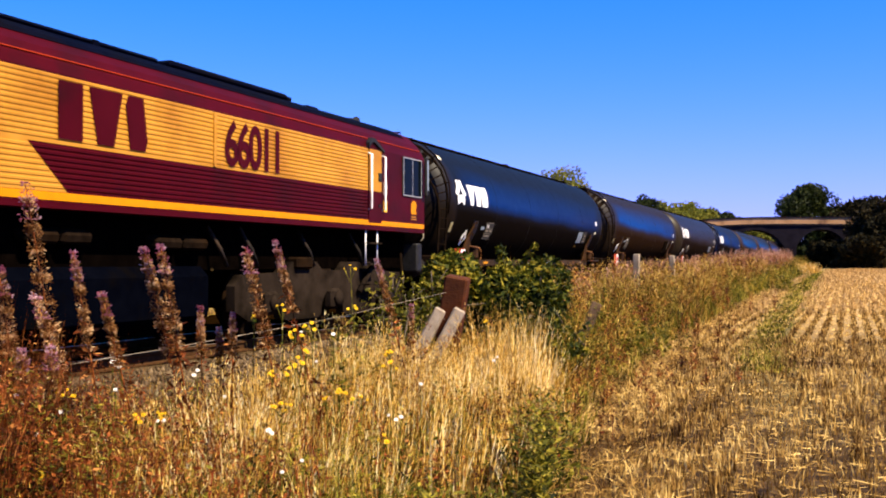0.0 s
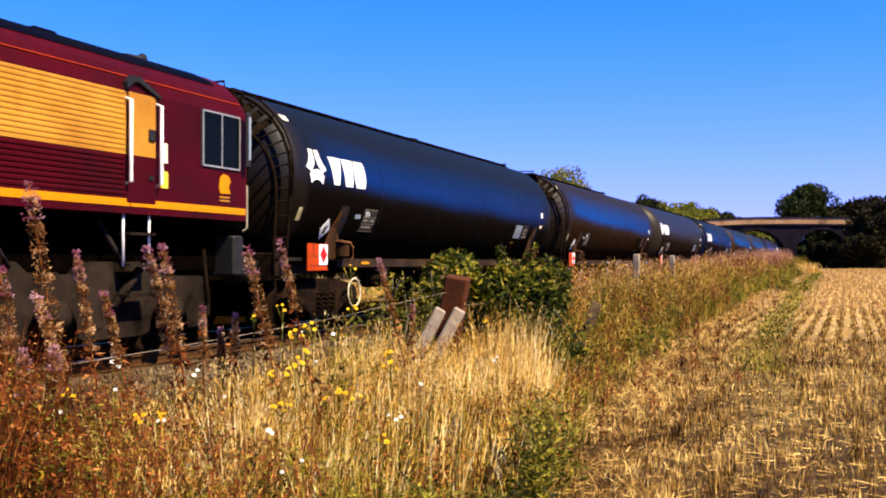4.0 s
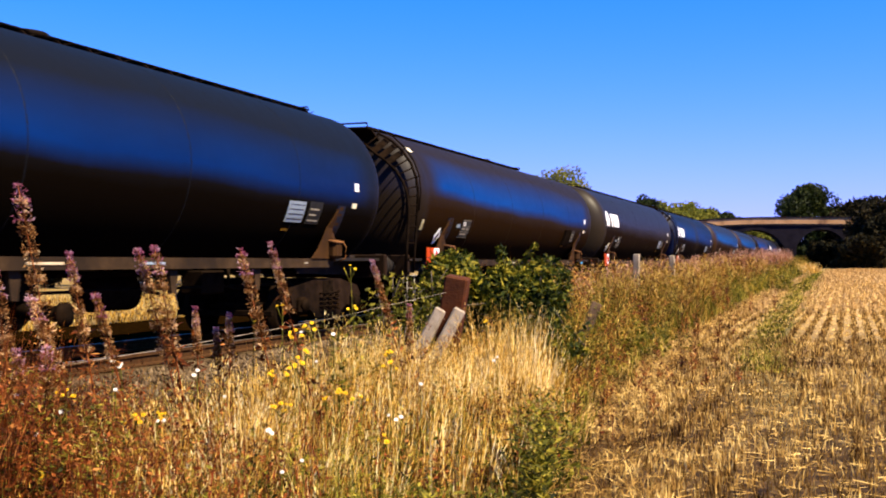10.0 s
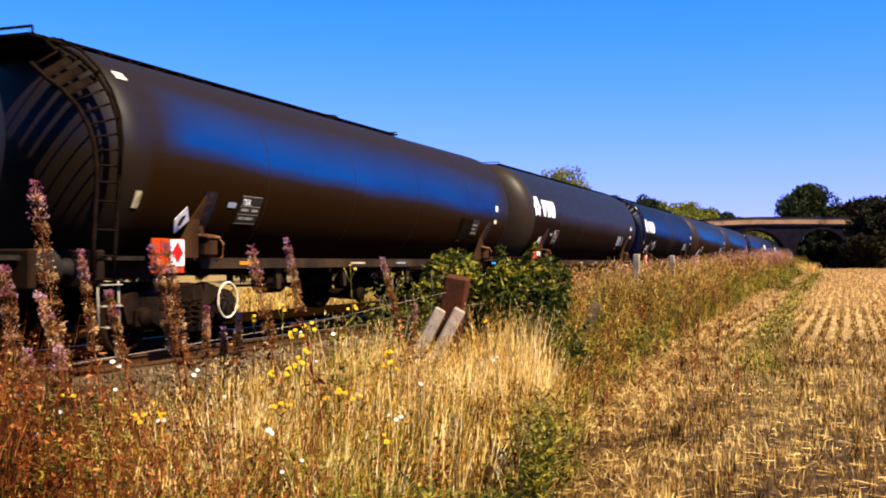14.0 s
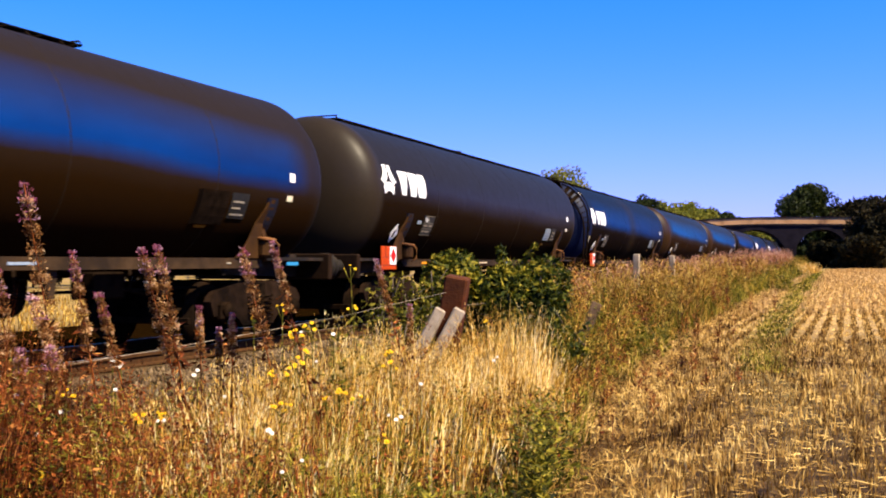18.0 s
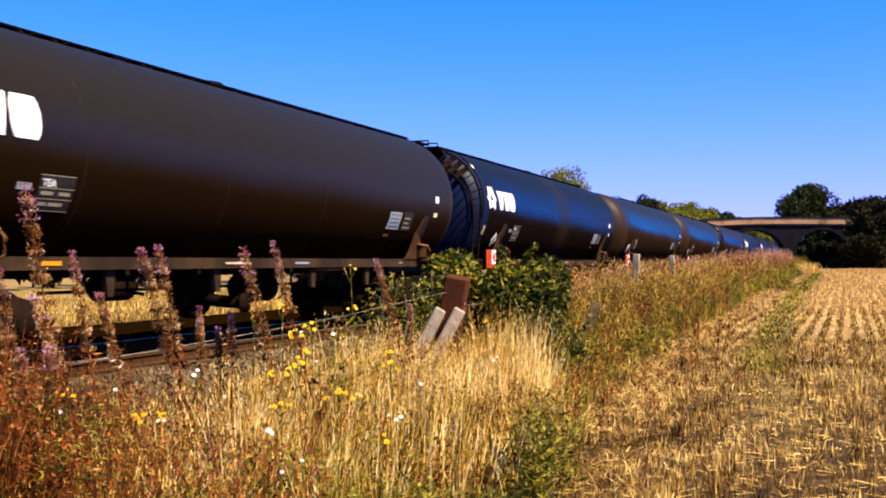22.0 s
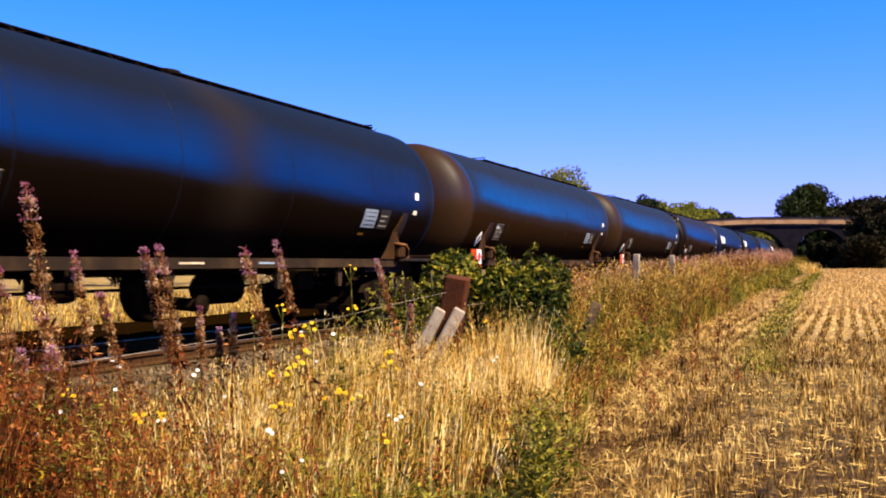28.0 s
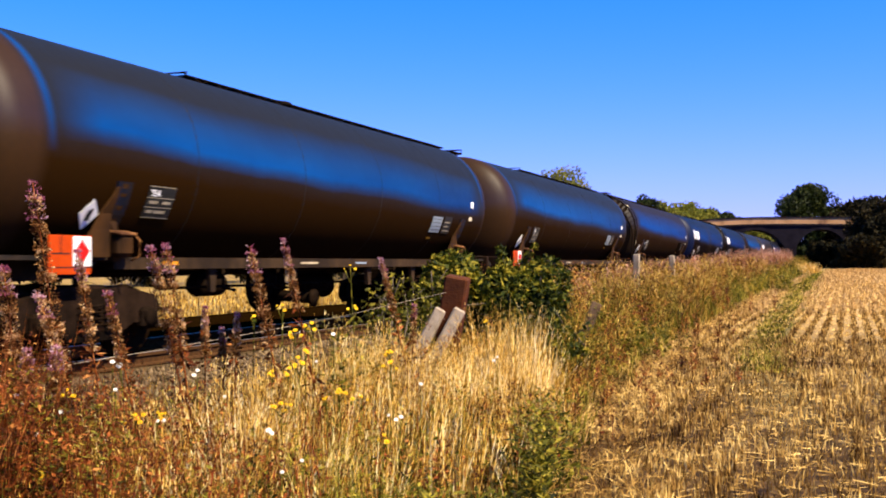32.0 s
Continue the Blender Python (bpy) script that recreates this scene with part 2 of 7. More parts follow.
M_BLACK = surface("black_plate", (0.006, 0.006, 0.006), (0.015, 0.014, 0.013), 15, 0.6, bumps=0.05, spec=0.2)
M_GEAR = surface("oily_running_gear", (0.004, 0.0026, 0.0017), (0.012, 0.0075, 0.0048), 9, 0.85, grime=(0.014, 0.007, 0.003), grime_amount=0.25, bumps=0.2, spec=0.0)
M_PALE = leaf_material("pale_dry_grass", [(0.0, (0.045, 0.018, 0.002)), (0.25, (0.36, 0.19, 0.022)), (0.55, (0.74, 0.45, 0.085)), (1.0, (1.0, 0.84, 0.40))], 0.25, patch=2.8)
M_BLEACH = leaf_material("bleached_stalk", [(0.0, (0.26, 0.14, 0.028)), (0.45, (0.70, 0.46, 0.13)), (1.0, (1.0, 0.88, 0.52))], 0.2, patch=2.0)
# darker near copy of the stubble colours, standing for shade gaps between stalks
M_STUBBLE_NEAR = leaf_material("shade_dark_straw", [(0.0, (0.022, 0.009, 0.002)), (0.38, (0.13, 0.062, 0.013)), (0.72, (0.48, 0.285, 0.072)), (1.0, (0.90, 0.64, 0.22))], 0.35, patch=1.5)
# sleepers under the train: its shade is put into their colour
M_SLEEPER = surface("shaded_sleeper", (0.003, 0.0015, 0.0004), (0.009, 0.0045, 0.0012), 9, 0.9, bumps=0.3, spec=0.0)
M_HEDGE = leaf_material("hedge_leaf", [(0.0, (0.003, 0.004, 0.001)), (0.6, (0.012, 0.009, 0.0015)), (1.0, (0.036, 0.024, 0.004))], 0.15, 0.7, 0.3)

# ---- ground ----
def rise(y):
    k = min(max(y / 140.0, 0.0), 1.0)
    return 0.72 * k * k * (3 - 2 * k)


def edge_x(y):
    """Where the tall grass of the verge gives way to the mown edge of the field."""
    return float(np.interp(y, [0, 6, 12, 19, 47, 120], [-1.3, -1.7, -2.5, -3.1, -3.7, -4.1]))


def ground_z(x, y):
    base = float(np.interp(x, [-60, -30, -14.5, -12.6, -7.2, -6.2, -5.0, -3.0, 0.0, 40.0], [0.1, -0.1, -0.42, -0.46, -0.46, -0.50, -0.50, -0.42, -0.38, -0.3]))
    return base + (rise(y) if x > -5.5 else rise(y) * max(0.0, min(1.0, (x + 7.0) / 1.5)) if x > -7 else 0.0)


def build_ground():
    xs = [-3000, -1500, -700, -300, -150, -90, -60, -45, -36, -30, -24, -20, -17, -14.5, -13.5, -12.6, -11, -9, -7.6, -7.2] + [-6.8 + 0.4 * i for i in range(26)] + [4, 5, 6, 8, 10, 13, 17, 22, 30, 40, 60, 100, 200, 500, 1500, 3000]
    ys = [-3000, -1000, -300, -100, -40, -20, -10, -5] + [0.5 * i for i in range(-4, 61)] + [31.5 + 1.5 * i for i in range(34)] + [86, 92, 98, 105, 113, 122, 132, 143, 160, 200, 300, 600, 1200, 3000]
    verts = [(x, y, ground_z(x, y) + (0.03 * noise.noise((x * 1.7, y * 1.7, 0)) if abs(x) < 40 and abs(y) < 150 else 0)) for y in ys for x in xs]
    nx = len(xs)
    quads = [(j * nx + i, j * nx + i + 1, (j + 1) * nx + i + 1, (j + 1) * nx + i) for j in range(len(ys) - 1) for i in range(nx - 1)]
    m, t, bs = nodes_of("ground_soil")
    co = t.nodes.new("ShaderNodeTexCoord").outputs["Object"]
    sep = t.nodes.new("ShaderNodeSeparateXYZ")
    t.links.new(co, sep.inputs[0])
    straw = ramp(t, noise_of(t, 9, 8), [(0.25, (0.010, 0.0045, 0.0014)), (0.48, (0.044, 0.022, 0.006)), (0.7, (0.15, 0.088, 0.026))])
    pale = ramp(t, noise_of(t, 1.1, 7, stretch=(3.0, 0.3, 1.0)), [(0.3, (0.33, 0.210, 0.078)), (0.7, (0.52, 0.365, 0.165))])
    # field ground is darker near, like the stubble, and pales up to 35 m
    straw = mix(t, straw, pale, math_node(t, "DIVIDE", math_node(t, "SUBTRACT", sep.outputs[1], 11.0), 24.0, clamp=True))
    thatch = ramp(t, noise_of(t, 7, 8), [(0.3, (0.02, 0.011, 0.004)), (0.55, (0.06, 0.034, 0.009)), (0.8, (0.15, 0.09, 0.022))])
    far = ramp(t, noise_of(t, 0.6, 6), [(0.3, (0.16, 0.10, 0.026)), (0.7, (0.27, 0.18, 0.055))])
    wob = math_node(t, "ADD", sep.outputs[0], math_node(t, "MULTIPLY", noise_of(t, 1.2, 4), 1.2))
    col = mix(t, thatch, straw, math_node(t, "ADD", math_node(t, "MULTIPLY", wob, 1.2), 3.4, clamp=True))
    # trodden green wheel track curving along the field's edge
    line = math_node(t, "SUBTRACT", math_node(t, "DIVIDE", 18.0, math_node(t, "MAXIMUM", sep.outputs[1], 8.0)), 2.2)
    away = math_node(t, "ABSOLUTE", math_node(t, "SUBTRACT", sep.outputs[0], line))
    trod = math_node(t, "SUBTRACT", math_node(t, "ADD", 1.1, noise_of(t, 2.5, 4)), math_node(t, "MULTIPLY", away, 2.9), clamp=True)
    sward = ramp(t, noise_of(t, 6, 6), [(0.3, (0.045, 0.036, 0.008)), (0.7, (0.20, 0.15, 0.045))])
    trod = math_node(t, "MULTIPLY", trod, math_node(t, "DIVIDE", math_node(t, "SUBTRACT", sep.outputs[1], 9.0), 8.0, clamp=True))
    col = mix(t, col, sward, trod)
    col = mix(t, far, col, math_node(t, "ADD", math_node(t, "MULTIPLY", sep.outputs[0], 0.5), 9.2, clamp=True))
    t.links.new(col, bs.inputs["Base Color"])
    bs.inputs["Roughness"].default_value = 0.95
    bs.inputs["Specular IOR Level"].default_value = 0.15
    bump(t, bs, noise_of(t, 18, 8), 0.9, 0.05)
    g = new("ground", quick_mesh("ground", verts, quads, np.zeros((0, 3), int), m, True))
    tagged(g, "dry field soil with straw litter and thatch under the grass verge", "ground", kind="structure")


def build_track():
    """The ballast bed, sleepers and two rails."""
    y0, y1, n = -30, 330, 720
    prof = [(-17.2, -0.52), (-16.4, -0.40), (-15.0, -0.20), (-12.4, -0.22), (-10.9, -0.20), (-10.2, -0.17), (-9.0, -0.18), (-7.75, -0.17), (-7.2, -0.21), (-6.75, -0.38), (-6.4, -0.46), (-6.1, -0.53)]
    ys = np.linspace(y0, y1, n)
    xs = np.interp(np.linspace(0, len(prof) - 1, 40), range(len(prof)), [p[0] for p in prof])
    zs = np.interp(np.linspace(0, len(prof) - 1, 40), range(len(prof)), [p[1] for p in prof])
    verts = [(x, y, z + 0.035 * noise.noise((x * 5, y * 5, 3))) for y in ys for x, z in zip(xs, zs)]
    quads = [(j * 40 + i, j * 40 + i + 1, (j + 1) * 40 + i + 1, (j + 1) * 40 + i) for j in range(n - 1) for i in range(39)]
    bed = new("track_bed", quick_mesh("track_bed", verts, quads, np.zeros((0, 3), int), M_BALLAST, True))
    tagged(bed, "grey-brown stone ballast bed under the railway line", "track bed", kind="structure")
    # loose stones on the near shoulder
    rng = np.random.default_rng(5)
    k = 16000
    py = 5 + 60 * rng.random(k) ** 1.6
    px = -7.9 + 1.6 * rng.random(k)
    pz = np.interp(-px, [-p[0] for p in prof][::-1], [p[1] for p in prof][::-1]) + 0.005
    base = np.array([(1, 0, 0), (0, 1, 0), (-1, 0, 0), (0, -1, 0), (0.1, 0.1, 0.9), (0, 0, -0.6)])
    r = (0.022 + 0.022 * rng.random(k))[:, None, None]
    v = base[None] * (1 + 0.7 * (rng.random((k, 6, 3)) - 0.5)) * r + np.stack([px, py, pz], 1)[:, None, :]
    f = np.array([(0, 1, 4), (1, 2, 4), (2, 3, 4), (3, 0, 4), (1, 0, 5), (2, 1, 5), (3, 2, 5), (0, 3, 5)])
    tris = (f[None] + 6 * np.arange(k)[:, None, None]).reshape(-1, 3)
    m = leaf_material("loose_stone", [(0.0, (0.028, 0.017, 0.008)), (0.5, (0.085, 0.055, 0.028)), (1.0, (0.20, 0.140, 0.080))], 0.0, 0.9)
    tagged(new("ballast_stones", quick_mesh("ballast_stones", v.reshape(-1, 3), np.zeros((0, 4), int), tris, m)), "loose grey-brown ballast stones beside the rail", "gravel", kind="stuff")
    sl = Geo()
    for i in range(int((y1 - y0) / 0.65)):
        y = y0 + 0.65 * i
        sl.box((TRACK_X, y, -0.225), (2.55, 0.25, 0.12))
    tagged(new("sleepers", sl.mesh("sleepers", M_SLEEPER)), "sleepers half buried in ballast, darkened for the train's shade", "sleeper", kind="stuff")
    for side in (1, -1):
        g = Geo()
        x = TRACK_X + side * 0.753
        out = [(-0.035, 0), (0.035, 0), (0.036, -0.035), (0.010, -0.05), (0.009, -0.12), (0.07, -0.14), (0.07, -0.158), (-0.07, -0.158), (-0.07, -0.14), (-0.009, -0.12), (-0.010, -0.05), (-0.036, -0.035)]
        g.prism([(x + a, b) for a, b in out], 1, y0, y1)
        rail = new("rail", g.mesh("rail", M_RUST))
        tagged(rail, "rusty steel rail with a worn bright head", "rail", "rails of the line", "structure")
        h = Geo().box((x, (y0 + y1) / 2, 0.0015), (0.058, y1 - y0, 0.003))
        part("running_surface", h, M_RAILTOP, rail, "polished running surface")


build_ground()
build_track()
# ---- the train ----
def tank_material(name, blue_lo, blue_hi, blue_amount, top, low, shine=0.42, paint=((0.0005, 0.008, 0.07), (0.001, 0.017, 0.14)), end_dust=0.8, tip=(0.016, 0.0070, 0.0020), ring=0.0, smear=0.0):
    """Blue tank paint under a film of grime: grey dust on top, brown brake dirt below that is deepened for the belly's
    shade, a wiped band between them.
    """
    m, t, bs = nodes_of(name)
    co = t.nodes.new("ShaderNodeTexCoord").outputs["Object"]
    sep = t.nodes.new("ShaderNodeSeparateXYZ")
    t.links.new(co, sep.inputs[0])
    big = noise_of(t, 0.6, 5, stretch=(1.0, 0.28, 1.0))
    streak = noise_of(t, 3.0, 6, stretch=(1.0, 2.2, 0.25))
    z = math_node(t, "ADD", sep.outputs[2], math_node(t, "MULTIPLY", math_node(t, "SUBTRACT", big, 0.5), 0.50))
    z = math_node(t, "ADD", z, math_node(t, "MULTIPLY", math_node(t, "SUBTRACT", streak, 0.5), 0.035))
    # the wiped band sinks towards the rear
    z = math_node(t, "MULTIPLY_ADD", sep.outputs[1], 0.022, z)
    blue = ramp(t, noise_of(t, 0.9, 5, stretch=(1.0, 0.3, 1.0)), [(0.3, paint[0]), (0.7, paint[1])])
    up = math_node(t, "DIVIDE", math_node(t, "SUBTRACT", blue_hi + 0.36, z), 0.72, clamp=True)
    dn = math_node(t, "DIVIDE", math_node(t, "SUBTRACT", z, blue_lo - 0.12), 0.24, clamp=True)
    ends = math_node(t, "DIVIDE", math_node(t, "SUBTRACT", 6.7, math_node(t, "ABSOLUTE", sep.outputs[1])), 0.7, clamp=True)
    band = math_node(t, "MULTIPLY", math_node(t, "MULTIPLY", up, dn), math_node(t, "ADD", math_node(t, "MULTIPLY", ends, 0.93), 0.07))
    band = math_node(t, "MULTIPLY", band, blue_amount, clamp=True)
    # low colour: brake dirt, with some shade of the lower flank mixed in
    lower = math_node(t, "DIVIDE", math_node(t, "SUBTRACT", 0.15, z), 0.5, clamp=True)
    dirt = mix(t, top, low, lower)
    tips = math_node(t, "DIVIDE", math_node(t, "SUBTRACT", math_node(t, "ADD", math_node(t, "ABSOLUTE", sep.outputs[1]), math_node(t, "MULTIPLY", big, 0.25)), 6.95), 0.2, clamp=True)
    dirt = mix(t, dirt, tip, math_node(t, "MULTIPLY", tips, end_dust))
    fine = noise_of(t, 14, 6)
    dirt = mix(t, dirt, (0.004, 0.0026, 0.0016), math_node(t, "MULTIPLY", fine, 0.40))
    if ring:
        # a wiped blue ring beside the dome, above the dirt line
        near_ring = math_node(t, "SUBTRACT", 1.0, math_node(t, "DIVIDE", math_node(t, "ABSOLUTE", math_node(t, "SUBTRACT", math_node(t, "ABSOLUTE", sep.outputs[1]), 6.82)), 0.10), clamp=True)
        high = math_node(t, "DIVIDE", math_node(t, "ADD", sep.outputs[2], 0.1), 0.5, clamp=True)
        band = math_node(t, "MAXIMUM", band, math_node(t, "MULTIPLY", math_node(t, "MULTIPLY", near_ring, high), ring))
    if smear:
        # a spill of brown dust round the middle of the barrel
        mid = math_node(t, "SUBTRACT", 1.0, math_node(t, "DIVIDE", math_node(t, "ABSOLUTE", math_node(t, "MULTIPLY_ADD", big, 0.9, math_node(t, "SUBTRACT", sep.outputs[1], 0.5))), 0.95), clamp=True)
        band = math_node(t, "MULTIPLY", band, math_node(t, "SUBTRACT", 1.0, math_node(t, "MULTIPLY", mid, smear)))
        dirt = mix(t, dirt, (0.0135, 0.0088, 0.0048), math_node(t, "MULTIPLY", mid, smear))
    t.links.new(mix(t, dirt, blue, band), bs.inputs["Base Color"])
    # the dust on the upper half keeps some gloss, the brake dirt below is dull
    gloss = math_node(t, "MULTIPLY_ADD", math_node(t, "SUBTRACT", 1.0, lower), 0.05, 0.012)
    t.links.new(math_node(t, "ADD", gloss, math_node(t, "MULTIPLY", tips, 0.05)), bs.inputs["Specular IOR Level"])
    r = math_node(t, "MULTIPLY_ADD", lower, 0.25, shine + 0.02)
    t.links.new(math_node(t, "ADD", r, math_node(t, "MULTIPLY", noise_of(t, 5, 4), 0.12)), bs.inputs["Roughness"])
    bump(t, bs, noise_of(t, 1.3, 3), 0.06, 0.05)
    return m


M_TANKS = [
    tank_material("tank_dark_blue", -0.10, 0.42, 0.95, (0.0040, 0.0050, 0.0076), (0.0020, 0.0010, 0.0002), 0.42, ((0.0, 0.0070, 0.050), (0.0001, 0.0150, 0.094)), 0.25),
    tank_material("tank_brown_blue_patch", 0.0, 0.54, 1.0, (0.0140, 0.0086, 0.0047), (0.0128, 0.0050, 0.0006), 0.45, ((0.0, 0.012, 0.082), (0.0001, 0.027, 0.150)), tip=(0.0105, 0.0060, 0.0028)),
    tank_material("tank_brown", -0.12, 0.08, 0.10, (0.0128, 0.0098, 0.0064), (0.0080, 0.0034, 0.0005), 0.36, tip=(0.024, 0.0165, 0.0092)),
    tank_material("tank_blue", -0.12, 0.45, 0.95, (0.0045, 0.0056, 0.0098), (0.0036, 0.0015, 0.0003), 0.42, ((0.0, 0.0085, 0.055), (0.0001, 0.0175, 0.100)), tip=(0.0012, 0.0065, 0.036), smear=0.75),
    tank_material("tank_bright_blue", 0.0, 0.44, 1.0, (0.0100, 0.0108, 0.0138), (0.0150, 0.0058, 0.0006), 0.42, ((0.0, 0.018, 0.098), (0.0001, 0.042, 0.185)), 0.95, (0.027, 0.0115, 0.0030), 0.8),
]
M_TANK_ORDER = [0, 1, 2, 3, 4, 4, 1, 3, 0, 4, 2, 3, 1]
M_ORANGE = surface("orange_panel", (0.30, 0.030, 0.001), (0.36, 0.040, 0.0014), 12, 0.6, bumps=0.0, spec=0.08)
M_RED = surface("red_paint", (0.34, 0.006, 0.005), (0.40, 0.009, 0.007), 12, 0.6, bumps=0.0, spec=0.08)
M_YELLOW = surface("yellow_paint", (0.75, 0.42, 0.02), (0.82, 0.50, 0.03), 12, 0.5, bumps=0.0)
M_CREAM = surface("cream_paint", (0.60, 0.52, 0.34), (0.74, 0.66, 0.46), 12, 0.6, grime=(0.3, 0.2, 0.1), grime_amount=0.3, bumps=0.0)
M_PALE_LABEL = surface("faded_yellow_label", (0.36, 0.31, 0.15), (0.46, 0.40, 0.21), 12, 0.6, grime=(0.10, 0.07, 0.03), grime_scale=9.0, bumps=0.0)
M_BROWNPLATE = surface("brown_dusted_plate", (0.0095, 0.0044, 0.0017), (0.019, 0.0088, 0.0034), 7, 0.8, grime=(0.008, 0.0045, 0.0025), bumps=0.15, spec=0.06)
M_LABEL = surface("pale_label", (0.16, 0.20, 0.25), (0.24, 0.29, 0.34), 10, 0.5, bumps=0.0)
M_SOLEBAR = surface("dusty_solebar", (0.026, 0.0145, 0.0068), (0.047, 0.027, 0.013), 7, 0.8, grime=(0.016, 0.010, 0.006), bumps=0.15, spec=0.06)
M_STRAP = surface("grimy_blue_strap", (0.0045, 0.0056, 0.0115), (0.0075, 0.0085, 0.0180), 6, 0.6, grime=(0.012, 0.0075, 0.004), grime_amount=0.4, bumps=0.1, spec=0.1)
M_BOGIE = surface("dusty_bogie", (0.011, 0.0076, 0.0054), (0.025, 0.0175, 0.0125), 3, 0.85, grime=(0.004, 0.003, 0.002), grime_scale=2.0, grime_amount=0.4, bumps=0.2, spec=0.0)
M_UNDER = surface("brake_dusted_casting", (0.0085, 0.0047, 0.0027), (0.020, 0.011, 0.0065), 7, 0.85, grime=(0.003, 0.002, 0.0014), grime_amount=0.4, bumps=0.2, spec=0.02)
M_DULL = surface("dusty_lettering", (0.20, 0.17, 0.12), (0.30, 0.26, 0.19), 12, 0.6, bumps=0.0, spec=0.1)
M_STRIPE_ORANGE = surface("orange_plate", (0.42, 0.16, 0.004), (0.50, 0.20, 0.006), 12, 0.6, bumps=0.0, spec=0.1)
M_CYAN = surface("cyan_paint", (0.02, 0.16, 0.34), (0.03, 0.22, 0.42), 12, 0.6, bumps=0.0, spec=0.1)
M_OCHRE = surface("dirty_yellow_label", (0.16, 0.075, 0.006), (0.24, 0.12, 0.01), 12, 0.6, bumps=0.0, spec=0.1)
M_TAN = surface("tan_rusted_plate", (0.16, 0.065, 0.018), (0.25, 0.11, 0.035), 9, 0.8, grime=(0.05, 0.02, 0.008), bumps=0.15, spec=0.1)
# brighter, warmer copy of the dusted plate with sunlight put into its colour
M_SADDLE = surface("lit_brown_saddle", (0.028, 0.0115, 0.0028), (0.052, 0.023, 0.0066), 6, 0.8, grime=(0.012, 0.006, 0.003), grime_amount=0.4, bumps=0.15, spec=0.06)
M_WHEEL = surface("brake_dusted_wheel", (0.012, 0.008, 0.006), (0.035, 0.022, 0.015), 10, 0.8, 0.0, bumps=0.2, spec=0.12)
M_TREAD = surface("wheel_tread", (0.3, 0.28, 0.26), (0.42, 0.4, 0.38), 20, 0.35, 0.9, bumps=0.0)

TANK_R, TANK_Z, TANK_B, TANK_E = 1.38, 2.36, 7.0, 7.55


def on_tank(y, z, off=0.0, side=1):
    """A point of the tank's flank at that height."""
    x = math.sqrt(max((TANK_R + off) ** 2 - (z - TANK_Z) ** 2, 0))
    return Vector((side * x, y, z))


def plate_on_tank(geo, y0, y1, z0, z1, off=0.012, steps=4, skew=0.0, side=1, thick=0.01):
    """A thin plate bent to the tank's flank."""
    vs, fs = [], []
    n = steps + 1
    for o in (off, off - thick):
        for i in range(n):
            z = z0 + (z1 - z0) * i / steps
            sk = skew * (i / steps - 0.5)
            vs += [on_tank(y0 + sk, z, o, side), on_tank(y1 + sk, z, o, side)]
    for i in range(steps):
        a = 2 * i
        fs += [(a, a + 1, a + 3, a + 2), (2 * n + a, 2 * n + a + 2, 2 * n + a + 3, 2 * n + a + 1)]
        fs += [(a, a + 2, 2 * n + a + 2, 2 * n + a), (a + 1, 2 * n + a + 1, 2 * n + a + 3, a + 3)]
    fs += [(0, 2 * n, 2 * n + 1, 1), (2 * steps, 2 * steps + 1, 2 * n + 2 * steps + 1, 2 * n + 2 * steps)]
    return geo.add(vs, fs)


def shape_on_tank(geo, outline, y, z, w, h, off=0.012, side=1):
    """A flat outline in the unit square, laid on the tank's flank as thin paint."""
    pts = [(y + side * a * w, z + b * h) for a, b in outline]
    n = len(pts)
    vs = [on_tank(a, b, off, side) for a, b in pts] + [on_tank(a, b, off - 0.01, side) for a, b in pts]
    fs = [tuple(range(n)), tuple(range(2 * n - 1, n - 1, -1))] + [(i, n + i, n + (i + 1) % n, (i + 1) % n) for i in range(n)]
    return geo.add(vs, fs)


def wheelset(parent, y, r):
    g = Geo()
    for s in (1, -1):
        m = pose(s * 0.72, 0, 0, 0, 0, -90 * s)
        g.lathe([(-0.075, 0.001), (-0.075, r * 0.22), (-0.03, r * 0.25), (-0.02, r * 0.72), (-0.04, r * 0.86), (-0.04, r + 0.028), (-0.01, r + 0.028), (0.0, r), (0.095, r - 0.006), (0.095, r * 0.86), (0.05, r * 0.74), (0.045, r * 0.3), (0.10, r * 0.24), (0.10, 0.001)], m, 28)
        for k in range(3):
            a = 2 * math.pi * k / 3
            g.box((s * 0.785, 0.6 * r * math.cos(a), 0.6 * r * math.sin(a)), (0.03, 0.07, 0.07))
    g.tube([(-0.95, 0, 0), (0.95, 0, 0)], 0.08, 12)
    return part("wheelset", g, M_GEAR, parent, "", pose(0, y, r))


WHEELSETS = []


